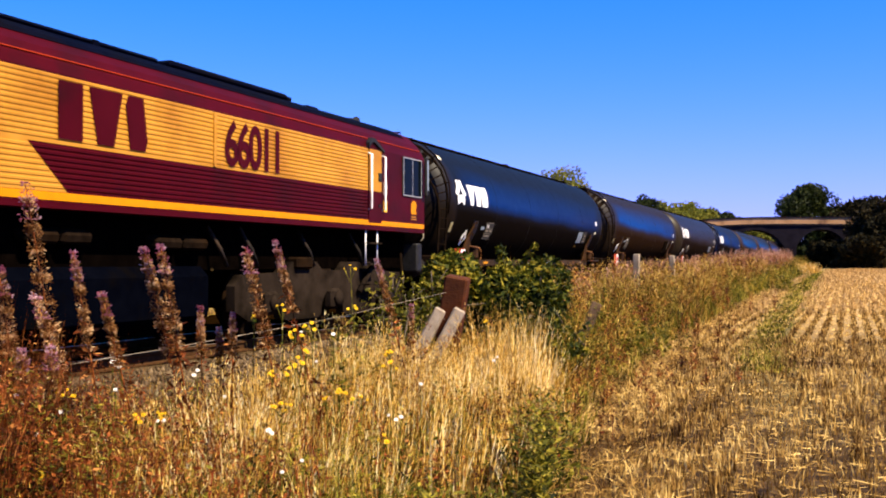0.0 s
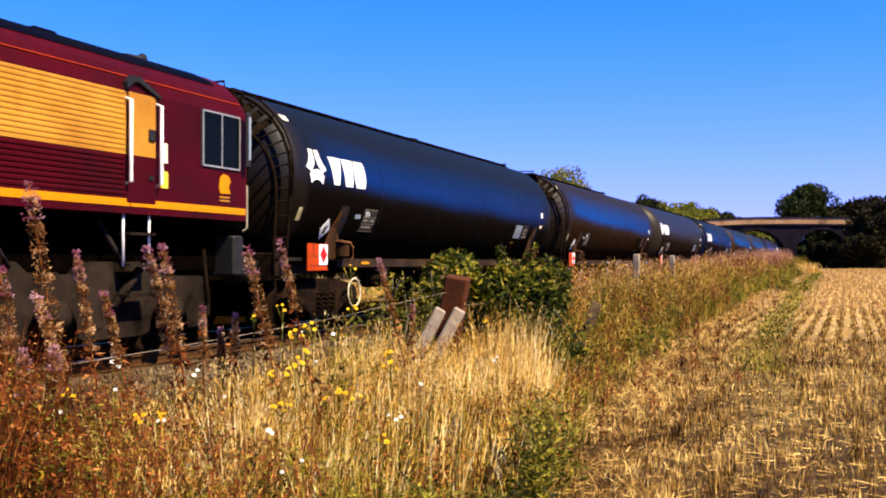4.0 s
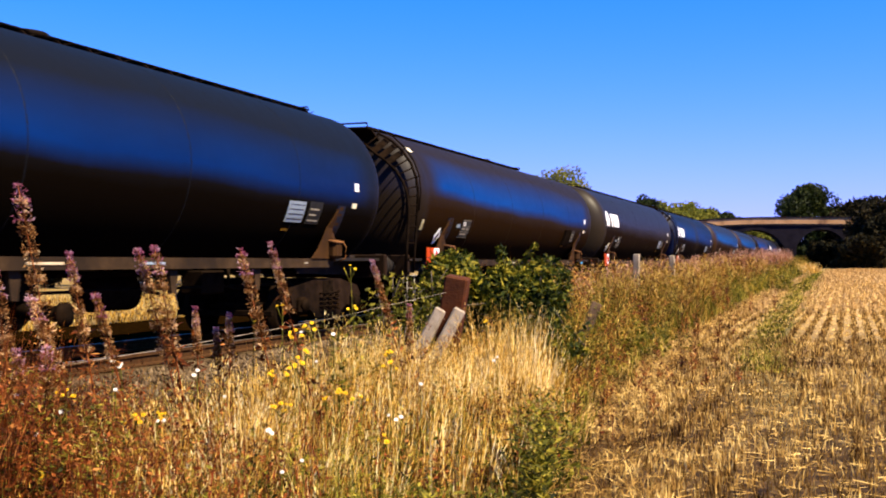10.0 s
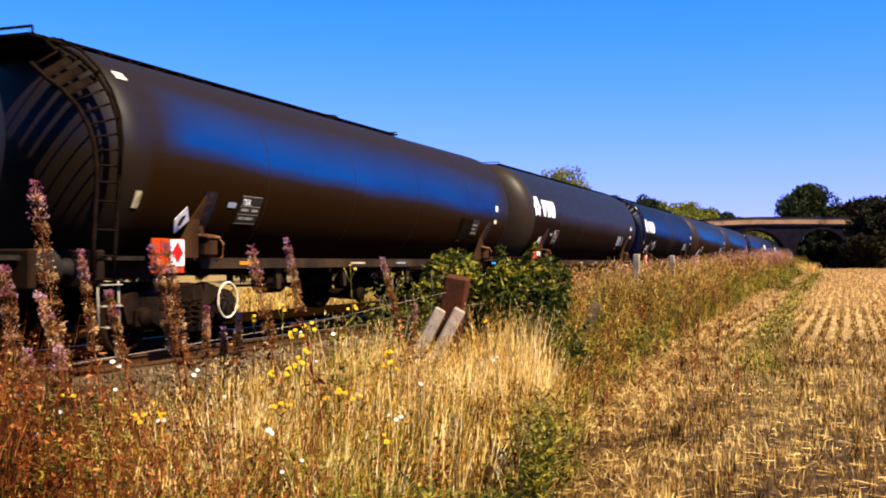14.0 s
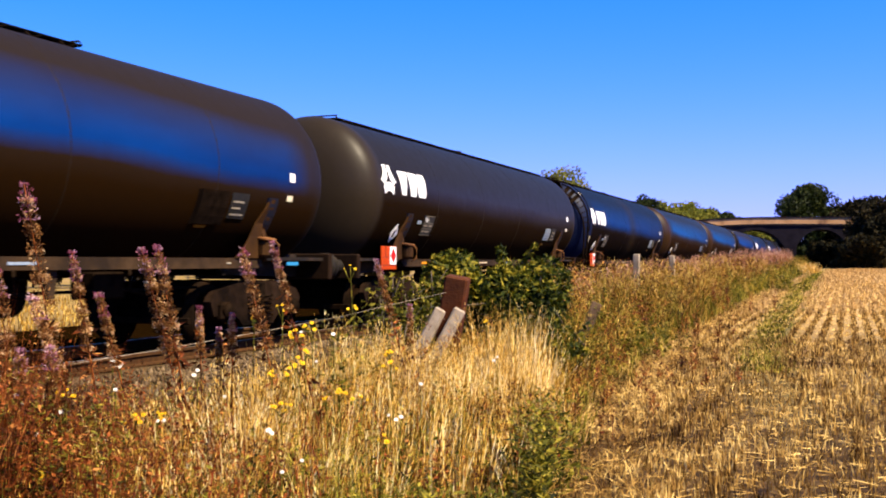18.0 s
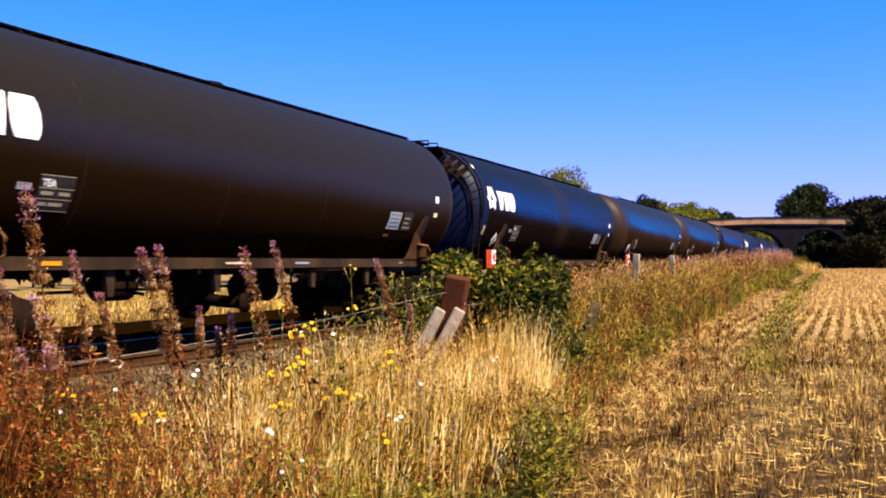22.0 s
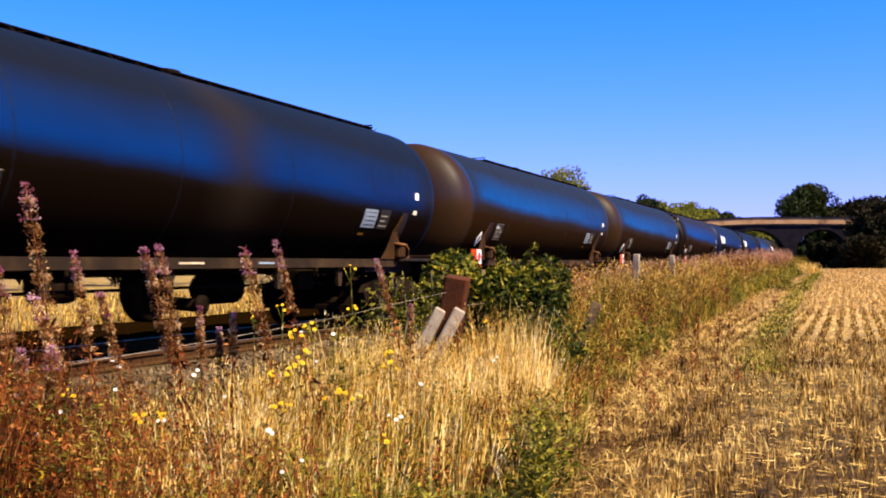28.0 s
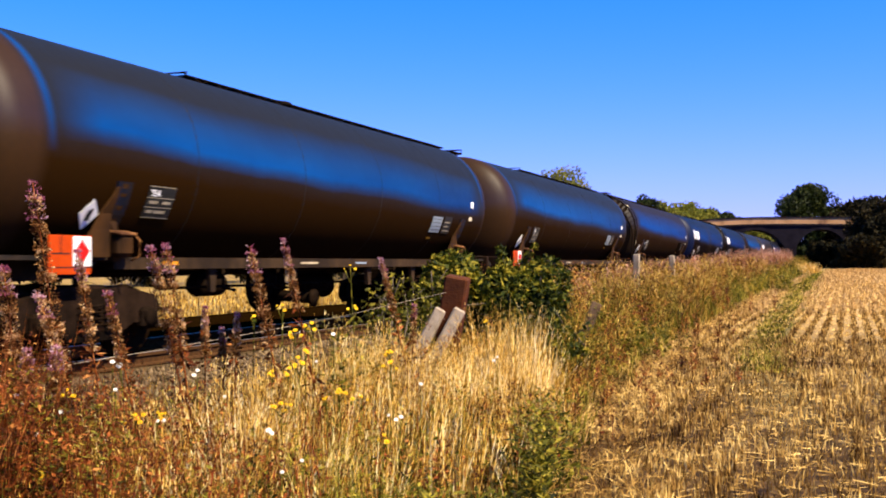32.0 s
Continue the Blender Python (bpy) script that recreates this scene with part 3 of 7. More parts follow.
def bogie(parent, y, wheelbase, r, name="bogie"):
    """A cast bogie: bolster, two side frames with springs and boxes, two wheelsets."""
    b = part(name, Geo().box((0, 0, 0.72), (2.1, 0.42, 0.30), chamfer=0.04), M_GEAR, parent, "", pose(0, y, 0))
    h = wheelbase / 2
    for s in (1, -1):
        g = Geo()
        out = [(-h - 0.30, 0.60), (-h - 0.18, 0.74), (-0.45, 0.86), (0.45, 0.86), (h + 0.18, 0.74), (h + 0.30, 0.60), (h + 0.22, 0.40), (h - 0.22, 0.42), (0.52, 0.34), (0.42, 0.24), (-0.42, 0.24), (-0.52, 0.34), (-h + 0.22, 0.42), (-h - 0.22, 0.40)]
        g.prism(out, 0, s * 0.98 - 0.06, s * 0.98 + 0.06)
        part("side_frame", g, M_UNDER, b, "dark brake-dusted cast side frame")
        for q in (-h, h):
            a = Geo().box((s * 1.05, q, 0.46), (0.14, 0.26, 0.26), chamfer=0.04)
            a.lathe([(0, 0.001), (0, 0.11), (0.05, 0.10), (0.06, 0.001)], pose(s * 1.10, q, 0.46, 0, 0, -90 * s), 14)
            part("axle_box", a, M_GEAR, b)
        for q in (-0.22, 0.0, 0.22):
            sp = Geo()
            sp.tube([(s * 1.07 + 0.07 * math.cos(k * 1.05), q + 0.07 * math.sin(k * 1.05), 0.36 + 0.012 * k) for k in range(26)], 0.015, 5)
            part("spring", sp, M_GEAR, b)
    part("transom", Geo().box((0, 0, 0.50), (1.85, 1.5, 0.42), chamfer=0.05), M_GEAR, b)
    for q in (-h - 0.62, h + 0.62):
        part("brake_beam", Geo().box((0, q * 0.93, 0.35), (1.7, 0.06, 0.09), chamfer=0.01), M_GEAR, b)
    for q in (-h, h):
        WHEELSETS.append((wheelset(b, q, r), q, r))
    return b


def wagon_base():
    """The underframe, running gear and fittings that all the tank wagons share."""
    w = thing("tank_wagon", "", "tank wagon", "wagons of the train")
    for s in (1, -1):
        g = Geo()
        out = [(s * 1.20, 1.19), (s * 1.20, 1.05), (s * 1.08, 1.05), (s * 1.08, 1.065), (s * 1.17, 1.065), (s * 1.17, 1.175), (s * 1.08, 1.175), (s * 1.08, 1.19)]
        g.prism(out, 1, -5.6, 5.6)
        part("solebar", g, M_SOLEBAR, w, "brown dusted steel solebar")
    for e in (-1, 1):
        g = Geo().box((0, e * 7.62, 1.06), (2.5, 0.12, 0.42), chamfer=0.02)
        part("headstock", g, M_BROWNPLATE, w, "brown dusted headstock beam")
        g = Geo()
        for s in (1, -1):
            g.prism([(e * 7.58, 1.26), (e * 7.58, 0.90), (e * 5.4, 0.95), (e * 5.2, 1.20)], 0, s * 0.62 - 0.04, s * 0.62 + 0.04)
        g.box((0, e * 6.5, 1.18), (2.3, 2.1, 0.05))
        part("end_frame", g, M_FRAME, w)
        for s in (1, -1):
            b = Geo()
            b.lathe([(0, 0.12), (0.10, 0.12), (0.10, 0.10), (0.36, 0.085), (0.38, 0.22), (0.41, 0.225), (0.43, 0.001)], pose(s * 0.87, e * 7.68, 1.06, 0, 0, 0 if e > 0 else 180), 18)
            part("buffer", b, M_FRAME, w)
            # saddle plate between frame and tank
            sd = Geo()
            xo = [(s * 0.30, 1.14), (s * 1.22, 1.14), (s * 1.27, 1.30)] + [tuple(on_tank(0, z, 0.03, s).xz) for z in (1.60, 1.75, 1.9, 2.02)] + [tuple(on_tank(0, z, -0.04, s).xz) for z in (2.02, 1.7, 1.4, 1.15)]
            sd.prism(xo, 1, e * 5.62 - 0.05, e * 5.62 + 0.05)
            part("saddle", sd, M_SADDLE, w, "brown dusted saddle plate in a sunlit tone")
            st = Geo()
            plate_on_tank(st, e * 5.62 - 0.13, e * 5.62 + 0.13, 1.30, 2.04, 0.03, 6, side=s, thick=0.03)
            part("saddle_strap", st, M_STRAP, w, "blue painted saddle strap")
            gus, vs = Geo(), []
            for z, wd in ((1.19, 0.66), (1.34, 0.44), (1.5, 0.29), (1.68, 0.18), (1.86, 0.09), (1.98, 0.03)):
                x = max(1.20, math.sqrt(TANK_R ** 2 - (z - TANK_Z) ** 2) + 0.02)
                y = e * 5.62 - 0.10
                vs += [(s * x, y, z), (s * x, y - wd, z), (s * (x + 0.025), y - wd, z), (s * (x + 0.025), y, z)]
            fs = [(4 * i + j, 4 * i + (j + 1) % 4, 4 * i + 4 + (j + 1) % 4, 4 * i + 4 + j) for i in range(5) for j in range(4)]
            part("gusset", gus.add(vs, fs + [(3, 2, 1, 0), (20, 21, 22, 23)]), M_SADDLE, w)
        # drawgear
        g = Geo().box((0, e * 7.86, 0.98), (0.16, 0.36, 0.16), chamfer=0.03)
        part("coupler", g, M_FRAME, w)
    for e in (-1, 1):
        bogie(w, e * 5.75, 1.85, 0.42)
    # middle of the frame: centre sill, discharge gear, brake gear
    part("centre_sill", Geo().box((0, 0, 1.06), (0.36, 11.0, 0.24)), M_GEAR, w)
    for y in (-3.6, -1.7, 0.2, 2.1, 3.8):
        part("cross_bearer", Geo().box((0, y, 1.10), (2.2, 0.10, 0.14)), M_GEAR, w)
    g = Geo().lathe([(-0.5, 0.001), (-0.48, 0.2), (-0.42, 0.24), (0.42, 0.24), (0.48, 0.2), (0.5, 0.001)], pose(-0.2, 1.8, 0.72), 18)
    part("air_reservoir", g, M_GEAR, w)
    g = Geo().lathe([(-0.14, 0.001), (-0.14, 0.40), (-0.10, 0.43), (0.10, 0.43), (0.14, 0.40), (0.14, 0.001)], pose(0.1, -0.4, 0.75, 0, 0, 90), 24)
    g.tube([(0.1, -0.4, 1.1), (0.1, -0.4, 0.9)], 0.12, 10)
    part("outlet_valve", g, M_GEAR, w)
    g = Geo().tube([(0.1, -0.4, 0.62), (0.55, -0.4, 0.58), (0.95, -0.4, 0.56)], 0.09, 12)
    g.lathe([(0, 0.001), (0, 0.14), (0.06, 0.14), (0.06, 0.001)], pose(0.95, -0.4, 0.56, 0, 0, -90), 14)
    part("outlet_pipe", g, M_GEAR, w)
    g = Geo()
    for y in (-2.9, -1.4, 1.1, 3.0):
        g.tube([(0.9, y, 1.06), (0.9, y, 0.78), (0.9, y + 0.3, 0.74)], 0.025, 6)
    g.tube([(0.9, -4.4, 0.80), (0.9, 4.4, 0.80)], 0.022, 6)
    part("brake_pipe", g, M_GEAR, w)
    part("brake_cylinder", Geo().lathe([(-0.3, 0.001), (-0.3, 0.17), (0.25, 0.17), (0.3, 0.1), (0.45, 0.05), (0.45, 0.001)], pose(0.45, -2.6, 0.82), 16), M_GEAR, w)
    part("valve_box", Geo().box((0.75, 2.6, 0.86), (0.35, 0.55, 0.32), chamfer=0.02), M_GEAR, w)
    for s in (1, -1):
        hw = part("hand_brake_wheel", Geo().tube([(s * 1.24, -5.05 * s + 0.235 * math.cos(k * math.pi / 14), 0.63 + 0.235 * math.sin(k * math.pi / 14)) for k in range(28)], 0.012, 7, True), M_CREAM, w, "cream painted hand brake wheel")
        sp = Geo()
        for k in range(4):
            a = math.pi / 4 + k * math.pi / 2
            sp.tube([(s * 1.22, -5.05 * s, 0.63), (s * 1.24, -5.05 * s + 0.235 * math.cos(a), 0.63 + 0.235 * math.sin(a))], 0.011, 5)
        sp.tube([(s * 1.26, -5.05 * s, 0.63), (s * 0.9, -5.05 * s, 0.66)], 0.022, 7)
        part("spokes", sp, M_FRAME, hw)
        # brackets hanging from the solebar
        for y in (-3.5, -1.3, 1.4, 3.4):
            part("hanger", Geo().prism([(y - 0.09, 1.05), (y + 0.09, 1.05), (y + 0.05, 0.74), (y - 0.05, 0.74)], 0, s * 1.10 - 0.03, s * 1.10 + 0.03), M_SOLEBAR, w)
        for e in (-1, 1):
            # a rounded cover with a tan top and a grab loop at the foot of each saddle
            y = e * 5.56
            part("gear_cover", Geo().box((s * 1.27, y, 1.32), (0.16, 0.27, 0.27), (0, 0, 0), 0.05), M_SADDLE, w)
            part("cap", Geo().box((s * 1.27, y, 1.465), (0.20, 0.30, 0.04), (0, s * 10, 0), 0.015), M_TAN, w, "tan rusted cap plate")
            part("grab_loop", Geo().tube([(s * 1.34, y + 0.12, 1.45), (s * 1.38, y + 0.17, 1.38), (s * 1.38, y + 0.17, 1.20), (s * 1.28, y + 0.15, 1.15)], 0.014, 6), M_TAN, w)
        # entry steps below the ladder
        for y in (-7.66, -7.30):
            part("step_stanchion", Geo().tube([(s * 1.22, y * s, 0.92), (s * 1.24, y * s, 0.38)], 0.012, 6), M_DULL, w, "dusty cream step stanchion")
        for z in (0.40, 0.64, 0.88):
            part("step", Geo().box((s * 1.235, -7.48 * s, z), (0.10, 0.36, 0.014)), M_DULL, w)
        # lit plates on the solebar
        part("frame_plate", Geo().box((s * 1.203, 0.9 * s, 1.12), (0.012, 0.42, 0.03)), M_LABEL, w, "pale lettered frame plate")
        part("frame_plate", Geo().box((s * 1.203, 4.7 * s, 1.12), (0.012, 0.10, 0.025)), M_DULL, w, "pale frame plate")
        part("frame_plate", Geo().box((s * 1.203, -4.55 * s, 1.12), (0.012, 0.30, 0.045)), M_STRIPE_ORANGE, w, "orange frame plate")
        part("frame_plate", Geo().box((s * 1.203, -0.95 * s, 1.12), (0.012, 0.55, 0.028)), M_CREAM, w, "pale lettered frame plate")
    return w


def letters(text, height, mat):
    """Words in the built-in font as a flat mesh, foot at zero."""
    cu = bpy.data.curves.new("lettering", "FONT")
    cu.body, cu.size, cu.extrude, cu.resolution_u, cu.offset = text, height * 1.3, 0.001, 3, 0.0012
    ob = new("lettering_source", cu)
    me = bpy.data.meshes.new_from_object(ob.evaluated_get(bpy.context.evaluated_depsgraph_get()))
    bpy.data.objects.remove(ob)
    me.materials.clear()
    me.materials.append(mat)
    return me


CODE_MESH = letters("TEA", 0.085, M_WHITE)


def wagon_fittings(w, kind, mat, logo, flip, boxed=False, shift=0.0, longer=0.1):
    """Tank, walkway, ladder and markings of one wagon; flip turns the ladder end to the rear."""
    e = 1 if flip else -1
    g = Geo()
    prof = [(-TANK_E, 0.001), (-TANK_E + 0.01, 0.25), (-TANK_E + 0.045, 0.55), (-TANK_E + 0.11, 0.85), (-TANK_E + 0.20, 1.08), (-TANK_E + 0.31, 1.24), (-TANK_E + 0.42, 1.335), (-TANK_B, TANK_R)]
    cyl = [(-TANK_B + 0.05, TANK_R)] + [(y, TANK_R) for y in (-4.2, -1.4, 1.4, 4.2)] + [(TANK_B - 0.05, TANK_R)]
    g.lathe([(y - longer, r) for y, r in prof] + cyl + [(-y, r) for y, r in reversed(prof)], pose(0, 0, 0), 64)
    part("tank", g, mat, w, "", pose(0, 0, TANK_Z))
    if boxed:
        part("frame_plate", Geo().box((1.205, 6.45, 1.11), (0.012, 0.34, 0.05)), M_CYAN, w, "bright cyan frame plate")
    for y in (-4.2, -1.4, 1.4, 4.2):
        part("weld_seam", Geo().lathe([(y - 0.012, TANK_R - 0.002), (y - 0.006, TANK_R + 0.003), (y + 0.006, TANK_R + 0.003), (y + 0.012, TANK_R - 0.002)], pose(0, 0, TANK_Z), 48), mat, w)
    # walkway along the top
    y0, y1 = (-7.3, 6.55) if kind == "long" else (-7.3, 2.9)
    if flip:
        y0, y1 = -y1, -y0
    top = TANK_Z + TANK_R
    g = Geo().box((0, (y0 + y1) / 2, top + 0.026), (0.50, y1 - y0, 0.016))
    wk = part("walkway", g, M_GEAR, w, "dark steel walkway grating")
    for s in (1, -1):
        g = Geo().tube([(s * 0.26, y0, top + 0.036), (s * 0.26, y1, top + 0.036)], 0.010, 6)
        part("edge_rail", g, M_GEAR, wk)
    y = y0 + 0.3
    while y < y1:
        # a bent strap across the tank's crown under the grating
        part("support", Geo().prism([(-0.36, top - 0.075), (-0.33, top - 0.04), (-0.26, top + 0.02), (0.26, top + 0.02), (0.33, top - 0.04), (0.36, top - 0.075), (0.24, top - 0.025), (-0.24, top - 0.025)], 1, y - 0.02, y + 0.02), M_GEAR, wk)
        for s in (1, -1):
            part("brace", Geo().tube([(s * 0.34, y, top - 0.05), (s * 0.26, y + 0.26, top + 0.024)], 0.008, 5), M_GEAR, wk)
        y += 0.56
    end = y1 if not flip else y0
    part("end_hoop", Geo().tube([(0.26, end, top + 0.03), (0.26, end + 0.05 * e, top + 0.08), (-0.26, end + 0.05 * e, top + 0.08), (-0.26, end, top + 0.03)], 0.014, 6), M_GEAR, wk)
    g = Geo().lathe([(-0.02, 0.001), (-0.02, 0.30), (0.02, 0.32), (0.05, 0.30), (0.06, 0.001)], pose(0, 0, top + 0.012, 90), 20)
    part("manhole_lid", g, M_GEAR, w)
    # platform and ladder at the leading or trailing end
    side = -e
    pl = part("end_platform", Geo().box((0, e * 7.60, top - 0.06), (1.0, 0.62, 0.035)), M_GEAR, w)
    part("guard_hoop", Geo().tube([(0.5, e * 7.88, top - 0.06), (0.5, e * 7.88, top + 0.03), (-0.5, e * 7.88, top + 0.03), (-0.5, e * 7.88, top - 0.06)], 0.018, 6), M_GEAR, pl)
    part("bracket", Geo().box((0, e * 7.5, top - 0.16), (1.0, 0.5, 0.04), (e * 25, 0, 0)), M_GEAR, pl)
    ya, yb = e * 7.80, e * 7.46
    inner = [(0.40, 1.02), (0.62, 0.84), (0.86, 0.68), (1.06, 0.49), (1.21, 0.27), (1.29, 0.05), (1.32, -0.2), (1.31, -0.5), (1.28, -1.0), (1.26, -1.42)]
    outer = [(0.52, 1.26), (0.80, 1.12), (1.04, 0.91), (1.22, 0.66), (1.33, 0.38), (1.37, 0.10), (1.36, -0.2), (1.34, -0.5), (1.30, -1.0), (1.27, -1.42)]
    bar = [(0.60, 1.32), (0.90, 1.16), (1.14, 0.94), (1.32, 0.68), (1.43, 0.40), (1.46, 0.10), (1.42, -0.25)]

    def line(pts, y):
        return [Vector((side * a, y, TANK_Z + b)) for a, b in pts]
    lad = part("ladder", Geo().tube(line(inner, ya), 0.027, 6), M_GEAR, w, "dark steel ladder curving over the tank end")
    part("stringer", Geo().tube(line(outer, yb), 0.027, 6), M_GEAR, lad)
    part("hand_bar", Geo().tube(line(bar, yb + e * 0.08), 0.016, 6), M_GEAR, lad)

    def along(pts, f):
        k = min(int(f * (len(pts) - 1)), len(pts) - 2)
        q = f * (len(pts) - 1) - k
        return Vector((side * (pts[k][0] + q * (pts[k + 1][0] - pts[k][0])), 0, TANK_Z + pts[k][1] + q * (pts[k + 1][1] - pts[k][1])))
    for k in range(15):
        f = 0.02 + 0.07 * k
        p, q = along(inner, f), along(outer, f)
        p.y, q.y = ya, yb
        if k in (1, 2, 3):
            d = (q - p).normalized() * 0.0 + Vector((side * 0.045, 0, -0.03))
            vs = [p - d, q - d, q + d, p + d]
            vs += [v - Vector((0, 0, 0.03)) for v in vs]
            part("tread", Geo().add(vs, [(0, 1, 2, 3), (7, 6, 5, 4), (0, 4, 5, 1), (1, 5, 6, 2), (2, 6, 7, 3), (3, 7, 4, 0)]), M_GEAR, lad)
        else:
            part("rung", Geo().tube([p, q], 0.014, 6), M_GEAR, lad)
    for k in (2, 4):
        part("tie", Geo().tube([line(outer, yb)[k], line(bar, yb + e * 0.08)[k]], 0.012, 5), M_GEAR, lad)
    # markings on the flank that faces the field
    if logo:
        emblem_and_bars(w)
    if not flip:
        part("top_mark", plate_on_tank(Geo(), -7.10, -6.92, 3.28, 3.37, 0.008, 2, 0.0), M_CREAM, w, "pale stripe mark")
        part("yellow_label", plate_on_tank(Geo(), -7.12, -7.01, 1.76, 1.96, 0.01, 3, 0.0), M_PALE_LABEL, w, "pale yellow warning label")
    d = Geo()
    shape_on_tank(d, [(0, -0.5), (0.42, 0), (0, 0.5), (-0.42, 0)], -6.05, 1.66, 0.36, 0.33, 0.014)
    di = part("diamond_label", d, M_WHITE, w, "white diamond label with a dark symbol")
    part("symbol", shape_on_tank(Geo(), [(-0.12, -0.2), (0.12, -0.2), (0.08, 0.0), (0.16, 0.18), (-0.1, 0.1)], -6.05, 1.66, 0.30, 0.36, 0.017), M_BLACK, di)
    dp = part("data_panel", plate_on_tank(Geo(), shift - 4.85, shift - 4.33, 1.66, 2.03, 0.01, 4), M_BLACK, w, "black data panel with pale unreadable lettering")
    tilt = math.degrees(math.asin((TANK_Z - 1.955) / TANK_R))
    p = on_tank(shift - 4.815, 1.912, 0.012)
    part("wagon_code", CODE_MESH, None, dp, "white code letters TEA", Matrix.Translation(p) @ pose(0, 0, 0, 0, tilt, 0) @ pose(0, 0, 0, 90, 0, 90))
    for z in (1.660, 1.780, 1.890, 2.022):
        part("frame_line", plate_on_tank(Geo(), shift - 4.85, shift - 4.33, z, z + 0.008, 0.0135, 1), M_DULL, dp)
    for z, a, b in ((1.825, -4.80, -4.63), (1.825, -4.54, -4.38), (1.715, -4.80, -4.68), (1.715, -4.65, -4.44)):
        part("line_of_lettering", plate_on_tank(Geo(), shift + a, shift + b, z, z + 0.035, 0.0135, 1), M_DULL, dp)
    if not shift:
        part("small_plate", plate_on_tank(Geo(), -5.15, -4.96, 1.86, 1.93, 0.01, 2), M_LABEL, w)
    if boxed:
        part("document_box", plate_on_tank(Geo(), 3.80, 4.42, 1.62, 2.06, 0.07, 4, thick=0.08), M_GEAR, w, "black steel document box")
        part("yellow_label", plate_on_tank(Geo(), 3.95, 4.2, 1.58, 1.615, 0.012, 1), M_OCHRE, w)
    else:
        lp = part("lined_label", plate_on_tank(Geo(), 3.95, 4.46, 1.73, 2.04, 0.01, 4), M_LABEL, w, "pale label with grey lines")
        for k in range(4):
            part("line_of_lettering", plate_on_tank(Geo(), 3.99, 4.42, 1.775 + 0.07 * k, 1.785 + 0.07 * k, 0.014, 1), M_BLACK, lp)
        part("yellow_label", plate_on_tank(Geo(), 3.98, 4.16, 1.60, 1.635, 0.012, 1), M_OCHRE, w)
    dp = part("data_panel", plate_on_tank(Geo(), 4.58, 5.0, 1.72, 2.06, 0.01, 4), M_BLACK, w, "black data panel with pale unreadable lettering")
    for k in range(3):
        part("line_of_lettering", plate_on_tank(Geo(), 4.62, (4.95, 4.84, 4.90)[k], 1.76 + 0.085 * k, 1.785 + 0.085 * k, 0.014, 1), M_DULL, dp)
    part("square_mark", plate_on_tank(Geo(), 6.05, 6.20, 2.30, 2.43, 0.01, 2), M_WHITE, w, "white square mark")
    part("small_plate", plate_on_tank(Geo(), 6.02, 6.18, 2.02, 2.10, 0.01, 2), M_CREAM, w)
    # hazard panel on brackets at the frame
    hz = part("hazard_panel", Geo().box((1.26, -6.42, 1.21), (0.02, 0.66, 0.42), chamfer=0.005), M_ORANGE, w, "orange hazard panel with a red diamond on white")
    part("white_field", Geo().box((1.272, -6.24, 1.25), (0.006, 0.28, 0.32)), M_WHITE, hz)
    part("red_diamond", Geo().prism([(-6.24, 1.11), (-6.12, 1.25), (-6.24, 1.39), (-6.36, 1.25)], 0, 1.2752, 1.279), M_RED, hz)
    part("orange_bar", Geo().box((1.272, -6.42, 1.078), (0.004, 0.65, 0.010)), M_BLACK, hz)
    part("orange_bar", Geo().box((1.272, -6.57, 1.225), (0.004, 0.29, 0.012)), M_BLACK, hz)
    part("orange_bar", Geo().box((1.272, -6.57, 1.32), (0.004, 0.012, 0.19)), M_BLACK, hz)


def rows_on_tank(geo, y, z, w, h, half, off=0.012, steps=6):
    """A painted block whose half width changes with height, bent to the tank's flank."""
    vs, fs = [], []
    for o in (off, off - 0.01):
        for i in range(steps + 1):
            f = i / steps - 0.5
            vs += [on_tank(y - half(f) * w, z + f * h, o), on_tank(y + half(f) * w, z + f * h, o)]
    n = 2 * (steps + 1)
    for i in range(steps):
        a = 2 * i
        fs += [(a, a + 1, a + 3, a + 2), (n + a, n + a + 2, n + a + 3, n + a + 1), (a, a + 2, n + a + 2, n + a), (a + 1, n + a + 1, n + a + 3, a + 3)]
    fs += [(0, n, n + 1, 1), (n - 2, n - 1, 2 * n - 1, 2 * n - 2)]
    return geo.add(vs, fs)


def emblem_and_bars(w):
    """A white emblem of three rounded blades and three plain blocks beside it."""
    y, z = -6.66, 2.60
    em = Geo()
    left = [(-0.24, 0.5), (-0.05, 0.5), (-0.05, 0.24), (-0.10, 0.05), (-0.29, -0.16), (-0.50, -0.05), (-0.34, 0.14), (-0.25, 0.32)]
    right = [(-a, b) for a, b in reversed(left)]
    low = [(-0.36, -0.25), (-0.22, -0.12), (0.0, -0.07), (0.22, -0.12), (0.36, -0.25), (0.29, -0.49), (0.14, -0.39), (0.0, -0.37), (-0.14, -0.39), (-0.29, -0.49)]
    for o in (left, right, low):
        shape_on_tank(em, o, y, z, 0.64, 0.53)
    part("emblem", em, M_WHITE, w, "white three-bladed emblem")
    halves = (lambda f: 0.36 + 0.28 * f, lambda f: 0.38 + 0.14 * f, lambda f: 0.5 - 0.5 * max(0.0, abs(f) - 0.25))
    for half, yy in zip(halves, (-5.99, -5.54, -5.11)):
        part("white_block", rows_on_tank(Geo(), yy, 2.58, 0.42, 0.44, half), M_WHITE, w, "plain white painted block")


